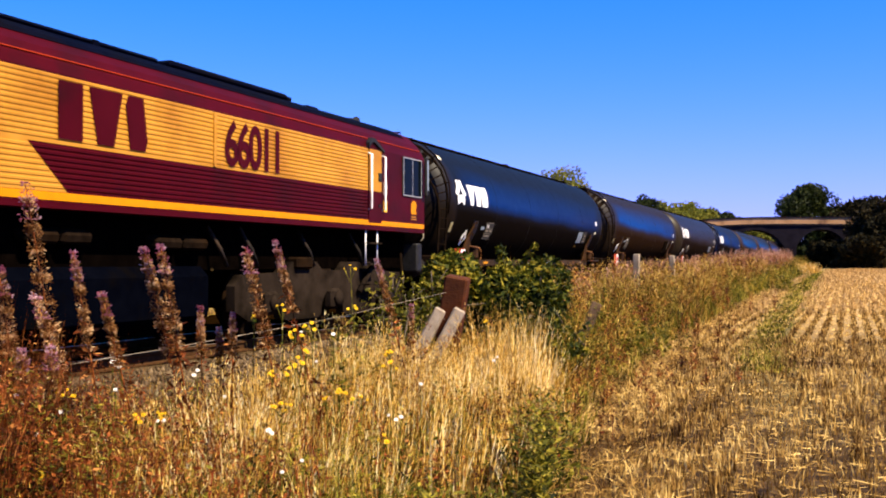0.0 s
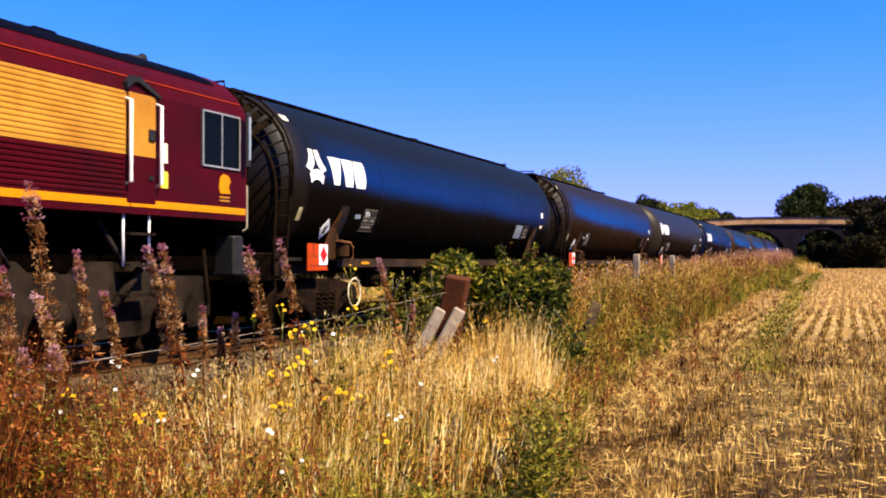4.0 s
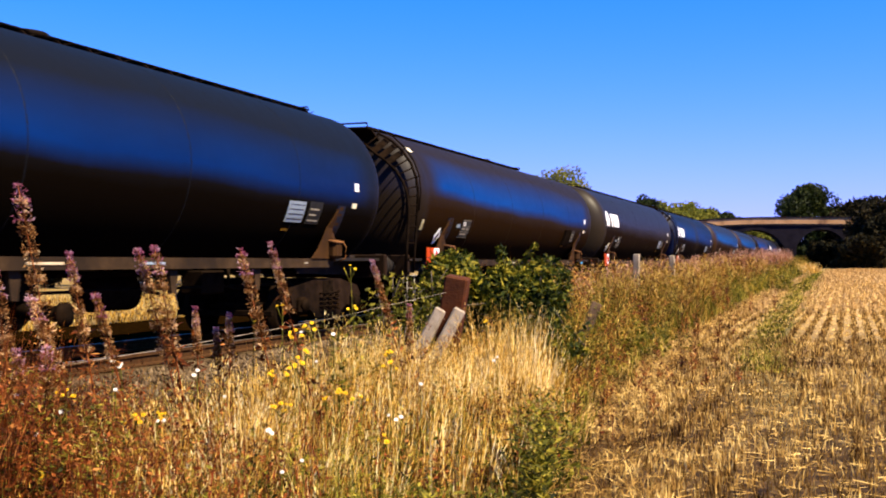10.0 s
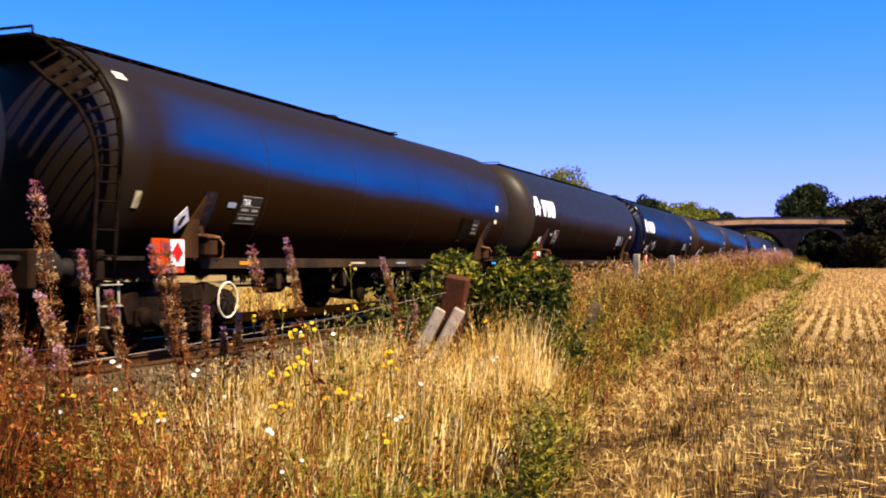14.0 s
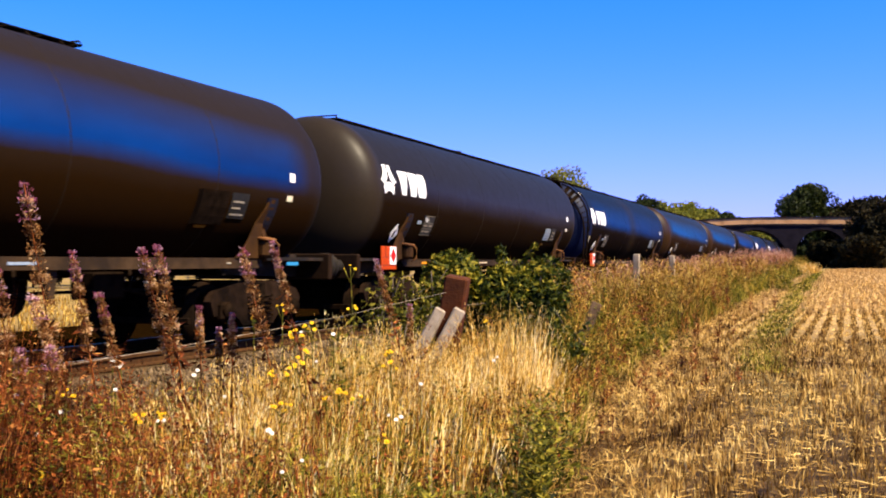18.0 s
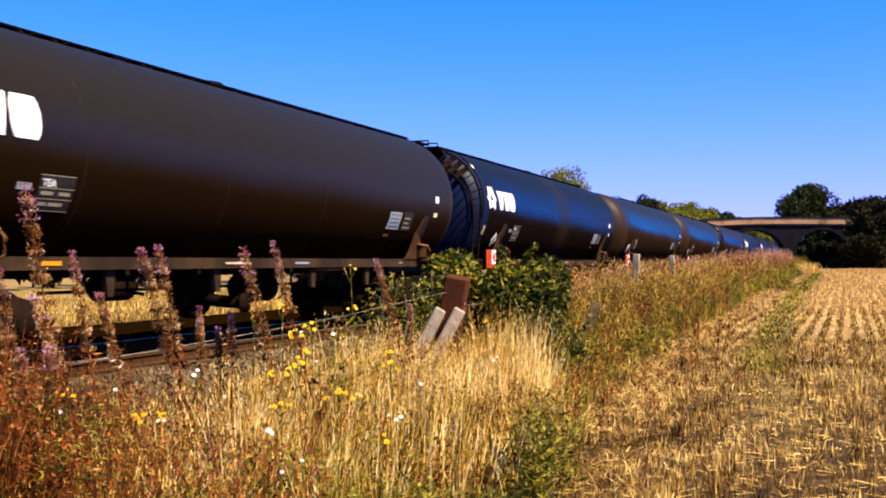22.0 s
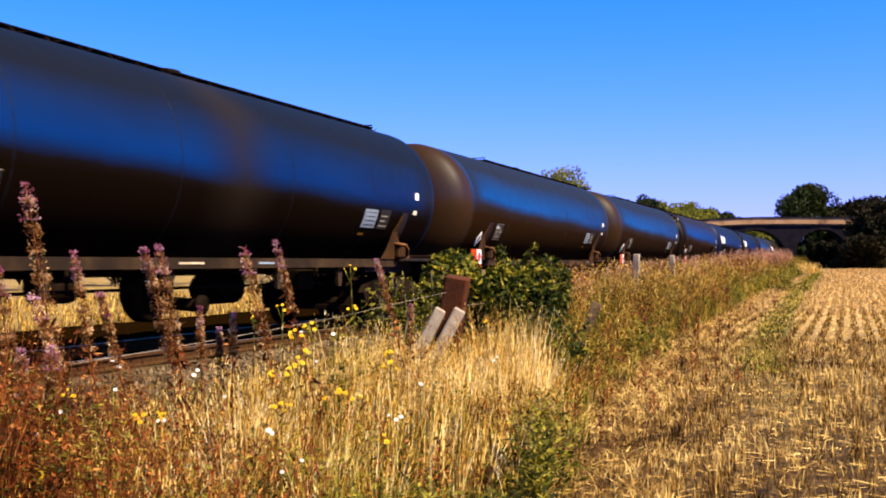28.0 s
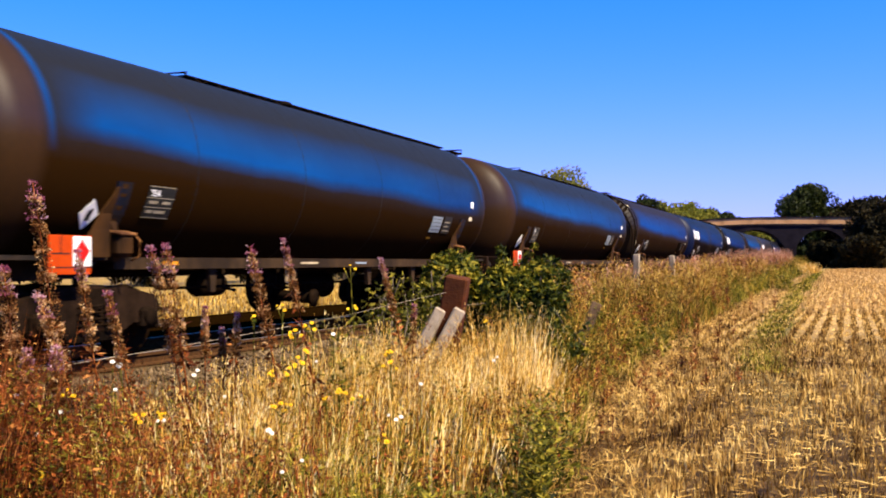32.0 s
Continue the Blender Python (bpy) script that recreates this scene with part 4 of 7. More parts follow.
KINDS = ["long", "short", "long", "long", "short", "short", "long", "short", "long", "short", "long", "long", "short"]
FLIPS = [0, 0, 1, 0, 1, 1, 0, 1, 0, 0, 1, 0, 1]
LOGOS = [1, 0, 1, 1, 0, 0, 0, 1, 1, 0, 1, 1, 0]
LABELS = [
    "dark blue tank wagon with a grimy lower half and white emblem",
    "brown dusted tank wagon with a wiped blue band and ladder",
    "brown grimy tank wagon with white emblem and a dull band",
    "blue tank wagon with white emblem, ladder and brown underside",
    "blue tank wagon with brown domed end and short walkway",
]
WAGON_AT = 27.6
WAGONS = []
DARK_STEPS = {}


def build_wagons():
    base = wagon_base()
    for ch in base.children:
        if ch.name.split(".")[0] in ("step", "step_stanchion"):
            dark = ch.data.copy()
            dark.materials[0] = M_UNDER
            DARK_STEPS[ch.data.name] = dark
    for i in range(13):
        at = pose(TRACK_X, WAGON_AT + WAGON_PITCH * i, 0)
        if i == 0:
            w = base
            w.matrix_basis = at
        else:
            w = copy_thing(base, at)
            WAGONS.append(w)
            continue
        WAGONS.append(w)
    for i, w in enumerate(WAGONS):
        k = M_TANK_ORDER[i]
        tagged(w, LABELS[k])
        # the hand brake and the steps go with the ladder's end
        for ch in list(w.children):
            kind_of = ch.name.split(".")[0]
            near_side = 1 if kind_of in ("hand_brake_wheel", "step", "step_stanchion") and ch.data.vertices[0].co.x > 0 else -1
            if kind_of in ("step", "step_stanchion") and k != 1:
                ch.data = DARK_STEPS[ch.data.name]
            if kind_of == "hand_brake_wheel" and FLIPS[i]:
                ch.location.y = 10.8 * near_side
            elif kind_of in ("step", "step_stanchion") and FLIPS[i]:
                ch.location.y = 14.96 * near_side
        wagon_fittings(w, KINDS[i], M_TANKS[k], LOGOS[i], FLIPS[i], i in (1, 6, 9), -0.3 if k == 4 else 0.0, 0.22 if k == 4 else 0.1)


build_wagons()
# ---- the locomotive ----
M_MAROON = surface("maroon_paint", (0.034, 0.0005, 0.0018), (0.045, 0.0008, 0.0028), 3, 0.5, grime=(0.022, 0.0015, 0.002), grime_scale=0.9, grime_amount=0.3, bumps=0.04, spec=0.05)
M_GOLD = surface("gold_paint", (0.36, 0.158, 0.014), (0.42, 0.195, 0.022), 3, 0.5, grime=(0.27, 0.11, 0.010), grime_scale=0.9, grime_amount=0.35, bumps=0.03, spec=0.1)
M_STRIPE = surface("orange_stripe", (0.50, 0.17, 0.001), (0.56, 0.20, 0.002), 6, 0.5, bumps=0.0, spec=0.05)
M_REDLINE = surface("red_lining", (0.17, 0.014, 0.002), (0.22, 0.020, 0.003), 6, 0.5, bumps=0.0, spec=0.05)
M_ROOF = surface("sooty_roof", (0.0008, 0.0012, 0.0050), (0.0020, 0.0026, 0.0095), 4, 0.7, grime=(0.0024, 0.0022, 0.0040), bumps=0.1, spec=0.008)
# blacker gear colour that paints in the shade below the body's overhang
M_SHADE_FRAME = surface("shaded_black_frame", (0.0008, 0.0005, 0.0004), (0.0022, 0.0014, 0.001), 6, 0.9, bumps=0.1, spec=0.0)
M_TANKSIDE = surface("fuel_tank_paint", (0.0005, 0.0007, 0.0018), (0.0011, 0.0014, 0.0030), 4, 0.55, grime=(0.002, 0.0015, 0.0012), grime_amount=0.3, bumps=0.1, spec=0.0)


def cab_glass():
    m, t, bs = nodes_of("cab_glass")
    bs.inputs["Base Color"].default_value = (0.002, 0.0034, 0.004, 1)
    bs.inputs["Roughness"].default_value = 0.12
    bs.inputs["Specular IOR Level"].default_value = 0.02
    return m


M_GLASS = cab_glass()
M_ALU = surface("dull_aluminium", (0.22, 0.22, 0.22), (0.34, 0.34, 0.34), 12, 0.5, 0.3, bumps=0.02)
HALF_W = 1.32
LOCO_AT = 8.43


def loco_profile(inset=0.0, low=1.69):
    w = HALF_W - inset
    right = [(w, low), (w, 3.10), (w - 0.05, 3.22), (w - 0.16, 3.38), (w - 0.36, 3.56), (w - 0.62, 3.68), (w - 0.95, 3.74)]
    return right + [(-x, z) for x, z in reversed(right)]


def build_loco():
    lo = thing("diesel_locomotive", "maroon and gold diesel locomotive with ribbed sides and numbers", "locomotive", at=pose(TRACK_X, LOCO_AT, 0))
    E = 10.62
    # main body behind the cabs, then the two cabs
    part("body", Geo().prism(loco_profile(), 1, -8.05, 8.05), M_MAROON, lo, "maroon ribbed body shell")
    for e in (1, -1):
        g = Geo()
        out = loco_profile(0.0)
        n = len(out)
        vs = [(x, e * 8.05, z) for x, z in out] + [(x, e * (E - 0.06), z) for x, z in out]
        nose = [(x * 0.93, e * (E - (0.0 if z < 2.45 else 0.30 * (z - 2.45))), z if z < 3.6 else z - 0.06) for x, z in out]
        vs += nose
        fs = [tuple(range(n)), tuple(range(3 * n - 1, 2 * n - 1, -1))]
        for k in (0, 1):
            fs += [(k * n + i, k * n + (i + 1) % n, (k + 1) * n + (i + 1) % n, (k + 1) * n + i) for i in range(n)]
        g.add(vs, fs)
        cab = part("cab", g, M_MAROON, lo, "maroon driving cab")
        # windscreens and yellow warning front
        for s in (1, -1):
            part("windscreen", Geo().box((s * 0.55, e * (E - 0.15), 2.95), (0.95, 0.04, 0.62), (e * -16.7, 0, 0), 0.01), M_GLASS, cab)
        part("warning_panel", Geo().box((0, e * (E + 0.006), 2.05), (2.3, 0.02, 0.65), chamfer=0.01), M_YELLOW, cab, "yellow front warning panel")
        for s in (1, -1):
            wf = part("cab_window", Geo().box((s * (HALF_W + 0.004), e * 9.93, 2.72), (0.03, 0.92, 0.72), chamfer=0.01), M_BLACK, cab, "dark glazed cab window in a pale frame")
            fr = Geo()
            for y in (9.50, 9.93, 10.36):
                fr.box((s * (HALF_W + 0.016), e * y, 2.72), (0.02, 0.022, 0.70))
            for z in (2.37, 3.07):
                fr.box((s * (HALF_W + 0.016), e * 9.93, z), (0.02, 0.86, 0.02))
            part("frame", fr, M_ALU, wf, "dull aluminium frame")
            for y in (9.715, 10.145):
                part("pane", Geo().box((s * (HALF_W + 0.021), e * y, 2.72), (0.008, 0.40, 0.67)), M_GLASS, wf)
            mr = part("mirror", Geo().box((s * (HALF_W + 0.09), e * 10.46, 2.78), (0.05, 0.10, 0.75), chamfer=0.02), M_BLACK, cab)
            part("mirror_glass", Geo().box((s * (HALF_W + 0.119), e * 10.46, 2.80), (0.008, 0.05, 0.58)), M_LABEL, mr, "pale mirror glass")
            # door recess with its gold upper panel and white handrails
            dr = part("cab_door", Geo().box((s * (HALF_W - 0.012), e * 8.26, 2.52), (0.05, 0.54, 1.42), chamfer=0.008), M_MAROON, cab, "maroon and gold cab door")
            part("door_panel", Geo().box((s * (HALF_W + 0.016), e * 8.26, 2.72), (0.008, 0.50, 0.72)), M_GOLD, dr)
            part("drip_hood", Geo().prism([(e * 7.95, 3.18), (e * 8.04, 3.27), (e * 8.18, 3.27), (e * 8.58, 3.10), (e * 8.58, 3.06), (e * 8.18, 3.20), (e * 8.08, 3.20), (e * 7.95, 3.10)], 0, s * HALF_W - 0.02, s * HALF_W + 0.05), M_BLACK, dr)
            part("handle", Geo().box((s * (HALF_W + 0.03), e * 8.43, 2.62), (0.03, 0.12, 0.14), chamfer=0.01), M_BLACK, dr)
            part("lock", Geo().box((s * (HALF_W + 0.02), e * 8.43, 2.12), (0.02, 0.08, 0.05)), M_BLACK, dr)
            for y in (7.98, 8.55):
                part("handrail", Geo().tube([(s * HALF_W, e * y, 2.03), (s * (HALF_W + 0.075), e * y, 2.05), (s * (HALF_W + 0.075), e * y, 2.98), (s * HALF_W, e * y, 3.0)], 0.021, 8), M_WHITE, cab, "white handrail")
            for y in (8.02, 8.50):
                part("step_stanchion", Geo().tube([(s * (HALF_W - 0.06), e * y, 1.70), (s * (HALF_W - 0.06), e * y, 1.08)], 0.013, 7), M_WHITE, cab, "white step stanchion")
            for z in (1.46, 1.10, 0.75):
                part("step", Geo().box((s * (HALF_W - 0.05), e * 8.26, z), (0.16, 0.48, 0.03)), M_BOGIE, cab)
            part("badge", Geo().prism([(e * 9.89, 2.10), (e * 9.91, 2.24), (e * 10.00, 2.29), (e * 10.11, 2.27), (e * 10.16, 2.20), (e * 10.11, 2.12), (e * 10.16, 2.04), (e * 9.92, 2.03)], 0, s * (HALF_W + 0.001), s * (HALF_W + 0.008)), M_STRIPE, cab, "gold badge shape")
            for k in (0, 1):
                part("badge_bar", Geo().box((s * (HALF_W + 0.004), e * 10.02, 1.985 - 0.045 * k), (0.006, 0.24, 0.022)), M_GOLD, cab)
            part("plate", Geo().box((s * (HALF_W + 0.006), e * 8.70, 2.12), (0.01, 0.14, 0.20)), M_YELLOW, cab, "yellow notice plate")
            part("plate", Geo().box((s * (HALF_W + 0.006), e * 8.70, 2.44), (0.01, 0.12, 0.24)), M_CREAM, cab)
            part("stripe", Geo().box((s * (HALF_W + 0.003), e * 9.30, 1.815), (0.008, 2.46, 0.085)), M_STRIPE, cab, "orange-yellow waist stripe")
        # buffer beam
        part("buffer_beam", Geo().box((0, e * (E - 0.12), 1.22), (2.5, 0.24, 0.55), chamfer=0.03), M_BLACK, lo)
        for s in (1, -1):
            part("buffer", Geo().lathe([(0, 0.13), (0.3, 0.10), (0.32, 0.24), (0.36, 0.24), (0.38, 0.001)], pose(s * 0.87, e * E, 1.06, 0, 0, 0 if e > 0 else 180), 18), M_FRAME, lo)
            part("end_handrail", Geo().tube([(s * 1.24, e * (E - 0.02), 1.55), (s * 1.24, e * (E + 0.09), 1.60), (s * 1.24, e * (E + 0.09), 2.18), (s * 1.24, e * (E - 0.02), 2.22)], 0.014, 6), M_DULL, lo)
    for s in (1, -1):
        # gold upper band with a slanted front that drops to the stripe
        d = lambda v: v if s > 0 else -v
        g = Geo()
        out = [(-8.0, 1.862), (0.52, 1.862), (-0.07, 2.36), (8.02, 2.36), (8.02, 3.08), (-8.0, 3.08)]
        g.prism(out, 0, s * (HALF_W - 0.01), s * (HALF_W + 0.004))
        gp = part("gold_band", g, M_GOLD, lo, "gold painted side band")
        # horizontal ribs of the side, gold above and maroon below
        for k in range(12):
            z = 2.40 + 0.0575 * k
            part("rib", rib(s, z, -7.9, 7.95), M_GOLD, gp)
        for k in range(8):
            z = 1.89 + 0.0575 * k
            slope = -0.59 / 0.498
            x0 = 0.52 + (z - 1.862) * slope
            part("rib", rib(s, z, -7.9, x0 - 0.012, 0.0, slope), M_GOLD, gp)
            part("rib", rib(s, z, x0 + 0.012, 7.95, slope, 0.0), M_MAROON, gp)
        for y in (-3.3, 3.28):
            part("seam", Geo().box((s * (HALF_W + 0.011), y, 2.72), (0.024, 0.07, 0.70)), M_GOLD, gp)
        part("stripe", Geo().box((s * (HALF_W + 0.003), 0, 1.815), (0.008, 16.1, 0.085)), M_STRIPE, lo, "orange-yellow waist stripe")
        part("red_lining", Geo().box((s * (HALF_W - 0.075), 0, 3.27), (0.012, 21.0, 0.018), (0, -s * 35, 0)), M_REDLINE, lo, "thin red line along the eaves")
        # running numbers and three plain blocks for the owner's initials
        numbers(lo, s)
        z0, h = 2.42, 0.61
        for shape, a, b in (([(0, 0), (1, 0), (1, 1), (0, 1)], 0.36, 0.74), ([(0, 1), (0.25, 0), (0.75, 0), (1, 1)], 0.84, 1.40), ([(0.2, 0), (0.9, 0), (1, 0.2), (0.8, 1), (0.1, 1), (0, 0.8)], 1.46, 1.86)):
            o = [(a + (b - a) * p, z0 + h * q) for p, q in shape]
            if s < 0:
                o = [(2.2 - y, z) for y, z in o]
            part("initial_block", Geo().prism(o, 0, s * (HALF_W + 0.019), s * (HALF_W + 0.022)), M_MAROON, lo, "plain maroon painted block")
        # fuel tank side and gear between the bogies
    g = Geo()
    out = [(-1.22, 0.95), (-1.22, 0.45), (-1.0, 0.25), (1.0, 0.25), (1.22, 0.45), (1.22, 0.95), (1.1, 1.08), (-1.1, 1.08)]
    g.prism(out, 1, -3.3, 3.3)
    part("fuel_tank", g, M_TANKSIDE, lo, "black fuel tank between the bogies")
    part("underframe", Geo().box((0, 0, 1.36), (1.9, 20.9, 0.66)), M_SHADE_FRAME, lo)
    for sd in (1, -1):
        for y, ln, z in ((0.4, 1.0, 1.42), (2.6, 1.1, 1.38), (-2.2, 0.9, 1.40)):
            part("equipment_box", Geo().box((sd * 1.02, y, z), (0.26, ln * 0.48, 0.15), (0, sd * 14, 0), 0.04), M_GEAR, lo)
            part("equipment_box", Geo().box((sd * 1.02, y + ln * 0.52, z), (0.26, ln * 0.48, 0.15), (0, sd * 14, 0), 0.04), M_GEAR, lo)
        for y in (3.6, 4.4, 6.1, 7.9):
            part("hose", Geo().tube([(sd * 1.0, y, 1.62), (sd * 1.16, y + 0.08, 1.3), (sd * 1.12, y + 0.3, 1.08)], 0.03, 6), M_FRAME, lo)
    # roof fittings
    rf = part("roof", Geo().prism(roof_profile(), 1, -10.2, 10.2), M_ROOF, lo, "sooty dark roof")
    for y, ln, hh, wd in ((-6.5, 2.2, 0.06, 0.9), (-2.5, 1.2, 0.06, 0.9), (1.5, 3.5, 0.07, 1.0), (5.1, 3.2, 0.11, 1.0), (7.75, 0.4, 0.07, 0.8), (9.4, 0.6, 0.04, 0.8)):
        part("roof_hatch", Geo().box((0, y, 3.75 + hh / 2), (wd, ln, hh), chamfer=0.04), M_ROOF, rf)
    for y in (-1.3, -0.6, 1.9, 6.6):
        part("lifting_eye", Geo().box((0.55, y, 3.76), (0.05, 0.12, 0.08), chamfer=0.01), M_ROOF, rf)
    for y in (-8.6, 9.3):
        part("horn", Geo().lathe([(0, 0.03), (0.25, 0.04), (0.33, 0.09), (0.34, 0.001)], pose(0.3, y, 3.80, 0, 0, 0), 10), M_BLACK, rf)
    # bogies: three axles each
    for e in (1, -1):
        b = part("bogie", Geo().box((0, 0, 0.85), (2.0, 0.6, 0.35), chamfer=0.05), M_GEAR, lo, "", pose(0, e * 7.05, 0))
        for s in (1, -1):
            g = Geo()
            arch = lambda c: [(c + 0.40 * math.cos(a * math.pi / 8), 0.30 + 0.42 * math.sin(a * math.pi / 8)) for a in range(9)]
            out = [(-2.95, 0.45), (-2.95, 0.80), (-2.75, 0.95), (-1.65, 0.98), (-1.45, 1.14), (-0.55, 1.14), (-0.35, 1.00), (0.35, 1.00), (0.55, 1.14), (1.45, 1.14), (1.65, 0.98), (2.75, 0.95), (2.95, 0.80), (2.95, 0.45), (2.6, 0.30)] + arch(2.05) + [(1.5, 0.26), (0.5, 0.26)] + arch(0.0) + [(-0.5, 0.26), (-1.5, 0.26)] + arch(-2.05) + [(-2.6, 0.30)]
            g.prism(out, 0, s * 1.05 - 0.07, s * 1.05 + 0.07)
            part("side_frame", g, M_BOGIE, b, "grey-brown dusted bogie side frame")
            for q in (-2.05, 0, 2.05):
                a = Geo().box((s * 1.12, q, 0.54), (0.2, 0.34, 0.34), chamfer=0.05)
                a.lathe([(0, 0.001), (0, 0.13), (0.06, 0.12), (0.07, 0.001)], pose(s * 1.21, q, 0.54, 0, 0, -90 * s), 16)
                part("axle_box", a, M_BOGIE, b)
            part("damper", Geo().tube([(s * 1.17, 0.9, 0.62), (s * 1.2, 1.35, 1.05)], 0.05, 8), M_BOGIE, b)
            part("brake_unit", Geo().box((s * 1.1, -1.05, 1.12), (0.2, 0.5, 0.18), chamfer=0.03), M_GEAR, b)
            part("sand_pipe", Geo().tube([(s * 1.15, 2.75, 1.3), (s * 1.15, 2.85, 0.6), (s * 0.9, 2.75, 0.2)], 0.025, 6), M_GEAR, b)
        for q in (-2.05, 0, 2.05):
            wheelset(b, q, 0.53)
    return lo


def rib(s, z, y0, y1, cut0=0.0, cut1=0.0):
    """One long corrugation of the side; cut0 and cut1 slant its ends."""
    x = HALF_W * s
    out = [(x + s * 0.002, z), (x + s * 0.011, z + 0.012), (x + s * 0.011, z + 0.036), (x + s * 0.002, z + 0.048)]
    g = Geo().prism(out, 1, y0, y1)
    g.v = [(a, b + (cut0 if i < 4 else cut1) * (c - z), c) for i, (a, b, c) in enumerate(g.v)]
    return g


def numbers(lo, s):
    """The running number 66011 in the built-in font, made into a mesh."""
    cu = bpy.data.curves.new("running_number", "FONT")
    cu.body, cu.size, cu.extrude, cu.resolution_u = "66011", 0.84, 0.001, 4
    cu.offset, cu.space_character = 0.022, 0.86
    cu.align_x = "CENTER"
    ob = new("number_source", cu)
    me = bpy.data.meshes.new_from_object(ob.evaluated_get(bpy.context.evaluated_depsgraph_get()))
    bpy.data.objects.remove(ob)
    me.materials.clear()
    me.materials.append(M_MAROON)
    co = np.zeros(len(me.vertices) * 3, np.float32)
    me.vertices.foreach_get("co", co)
    co = co.reshape(-1, 3)
    co[:, 0] *= 1.42 / (co[:, 0].max() - co[:, 0].min())
    co[:, 1] = (co[:, 1] - co[:, 1].min()) * 0.63 / (co[:, 1].max() - co[:, 1].min())
    me.vertices.foreach_set("co", co.ravel())
    me.update()
    part("running_number", me, None, lo, "maroon running number 66011", pose(s * (HALF_W + 0.021), s * 4.27 if s > 0 else -4.27, 2.40, 90, 0, 90 * s))


def roof_profile():
    out = [p for p in loco_profile(-0.008, 3.30) if p[1] > 3.5]
    return [(HALF_W - 0.28, 3.50)] + [(x, z + 0.008) for x, z in out] + [(-HALF_W + 0.28, 3.50)]


LOCO = build_loco()
# ---- plants ----
RNG = np.random.default_rng(11)


def blades(px, py, pz, height, width, lean, az=None, sections=3, curl=1.0, droop=0.0):
    """Bent tapering blades as arrays: vertices, quads, triangles."""
    n = len(px)
    az = RNG.random(n) * 2 * np.pi if az is None else az
    facing = RNG.random(n) * np.pi
    vs = []
    for k in range(sections):
        f = k / sections
        w = width * (1 - 0.75 * f) / 2
        out = lean * height * (f ** (1 + curl))
        x, y, z = px + np.cos(az) * out, py + np.sin(az) * out, pz + height * f * (1 - 0.25 * lean * f)
        vs += [np.stack([x - np.cos(facing) * w, y - np.sin(facing) * w, z], 1), np.stack([x + np.cos(facing) * w, y + np.sin(facing) * w, z], 1)]
    vs.append(np.stack([px + np.cos(az) * lean * height, py + np.sin(az) * lean * height, pz + height * (1 - 0.25 * lean - droop)], 1))
    k = 2 * sections + 1
    v = np.stack(vs, 1).reshape(-1, 3)
    o = (np.arange(n) * k)[:, None]
    quads = np.concatenate([np.zeros((0, 4), int)] + [o + np.array([[2 * i, 2 * i + 1, 2 * i + 3, 2 * i + 2]]) for i in range(sections - 1)])
    tris = o + np.array([[k - 3, k - 2, k - 1]])
    return v, quads, tris


def straws(x, y, z, length, width):
    """Straight straws lying flat or a little tipped: arrays of thin quads."""
    n = len(x)
    az, tip = RNG.random(n) * 6.283, RNG.normal(0.0, 0.10, n)
    d = np.stack([np.cos(az), np.sin(az), tip], 1) * (length / 2)[:, None]
    w = np.stack([-np.sin(az), np.cos(az), RNG.normal(0, 0.4, n)], 1) * (width / 2)[:, None]
    c = np.stack([x, y, z + np.abs(d[:, 2])], 1)
    v = np.stack([c - d - w, c + d - w, c + d + w, c - d + w], 1).reshape(-1, 3)
    return v, (np.arange(n) * 4)[:, None] + np.array([[0, 1, 2, 3]]), np.zeros((0, 3), int)


def join(parts):
    off, V, Q, T = 0, [], [], []
    for v, q, t in parts:
        V.append(v), Q.append(q + off), T.append(t + off)
        off += len(v)
    return np.concatenate(V), np.concatenate(Q), np.concatenate(T)


def gz_many(x, y):
    return np.array([ground_z(a, b) for a, b in zip(x, y)])


def scatter(n, y0, y1, xa, xb, power=1.0):
    """Spots between y0 and y1, from xa(y) to xb(y), gathered in loose tufts."""
    y = y0 + (y1 - y0) * RNG.random(n) ** power
    u = RNG.random(n)
    lo, hi = np.array([xa(v) for v in y]), np.array([xb(v) for v in y])
    x = lo + (hi - lo) * u
    return x, y


def tufted(n, per, y0, y1, xa, xb, spread, power=1.0):
    x, y = scatter(max(1, n // per), y0, y1, xa, xb, power)
    x, y = np.repeat(x, per), np.repeat(y, per)
    return x + RNG.normal(0, spread, len(x)), y + RNG.normal(0, spread, len(y))


def verge_l(y):
    return -6.5


def verge_r(y):
    return edge_x(y)


def verge_height(x, y):
    """How tall the growth stands: low by the ballast near the camera, tall along the far fence, dying down at the field's edge."""
    d = -x
    near = np.interp(d, [1.2, 2.2, 4.6, 5.4, 6.6], [0.45, 0.66, 0.74, 0.36, 0.22])
    mid = np.interp(d, [2.3, 3.2, 3.7, 4.4, 5.4, 6.6], [0.24, 0.40, 0.60, 0.68, 0.5, 0.3])
    far = np.interp(d, [2.9, 3.5, 4.3, 5.2, 6.3, 6.6], [0.30, 0.85, 1.40, 1.62, 1.65, 0.9]) * np.interp(y, [14, 36, 60], [0.86, 0.90, 1.0])
    a = np.clip((y - 7.5) / 2.5, 0, 1)
    b = np.clip((y - 13.0) / 5.0, 0, 1)
    return (near * (1 - a) + mid * a) * (1 - b) + far * b


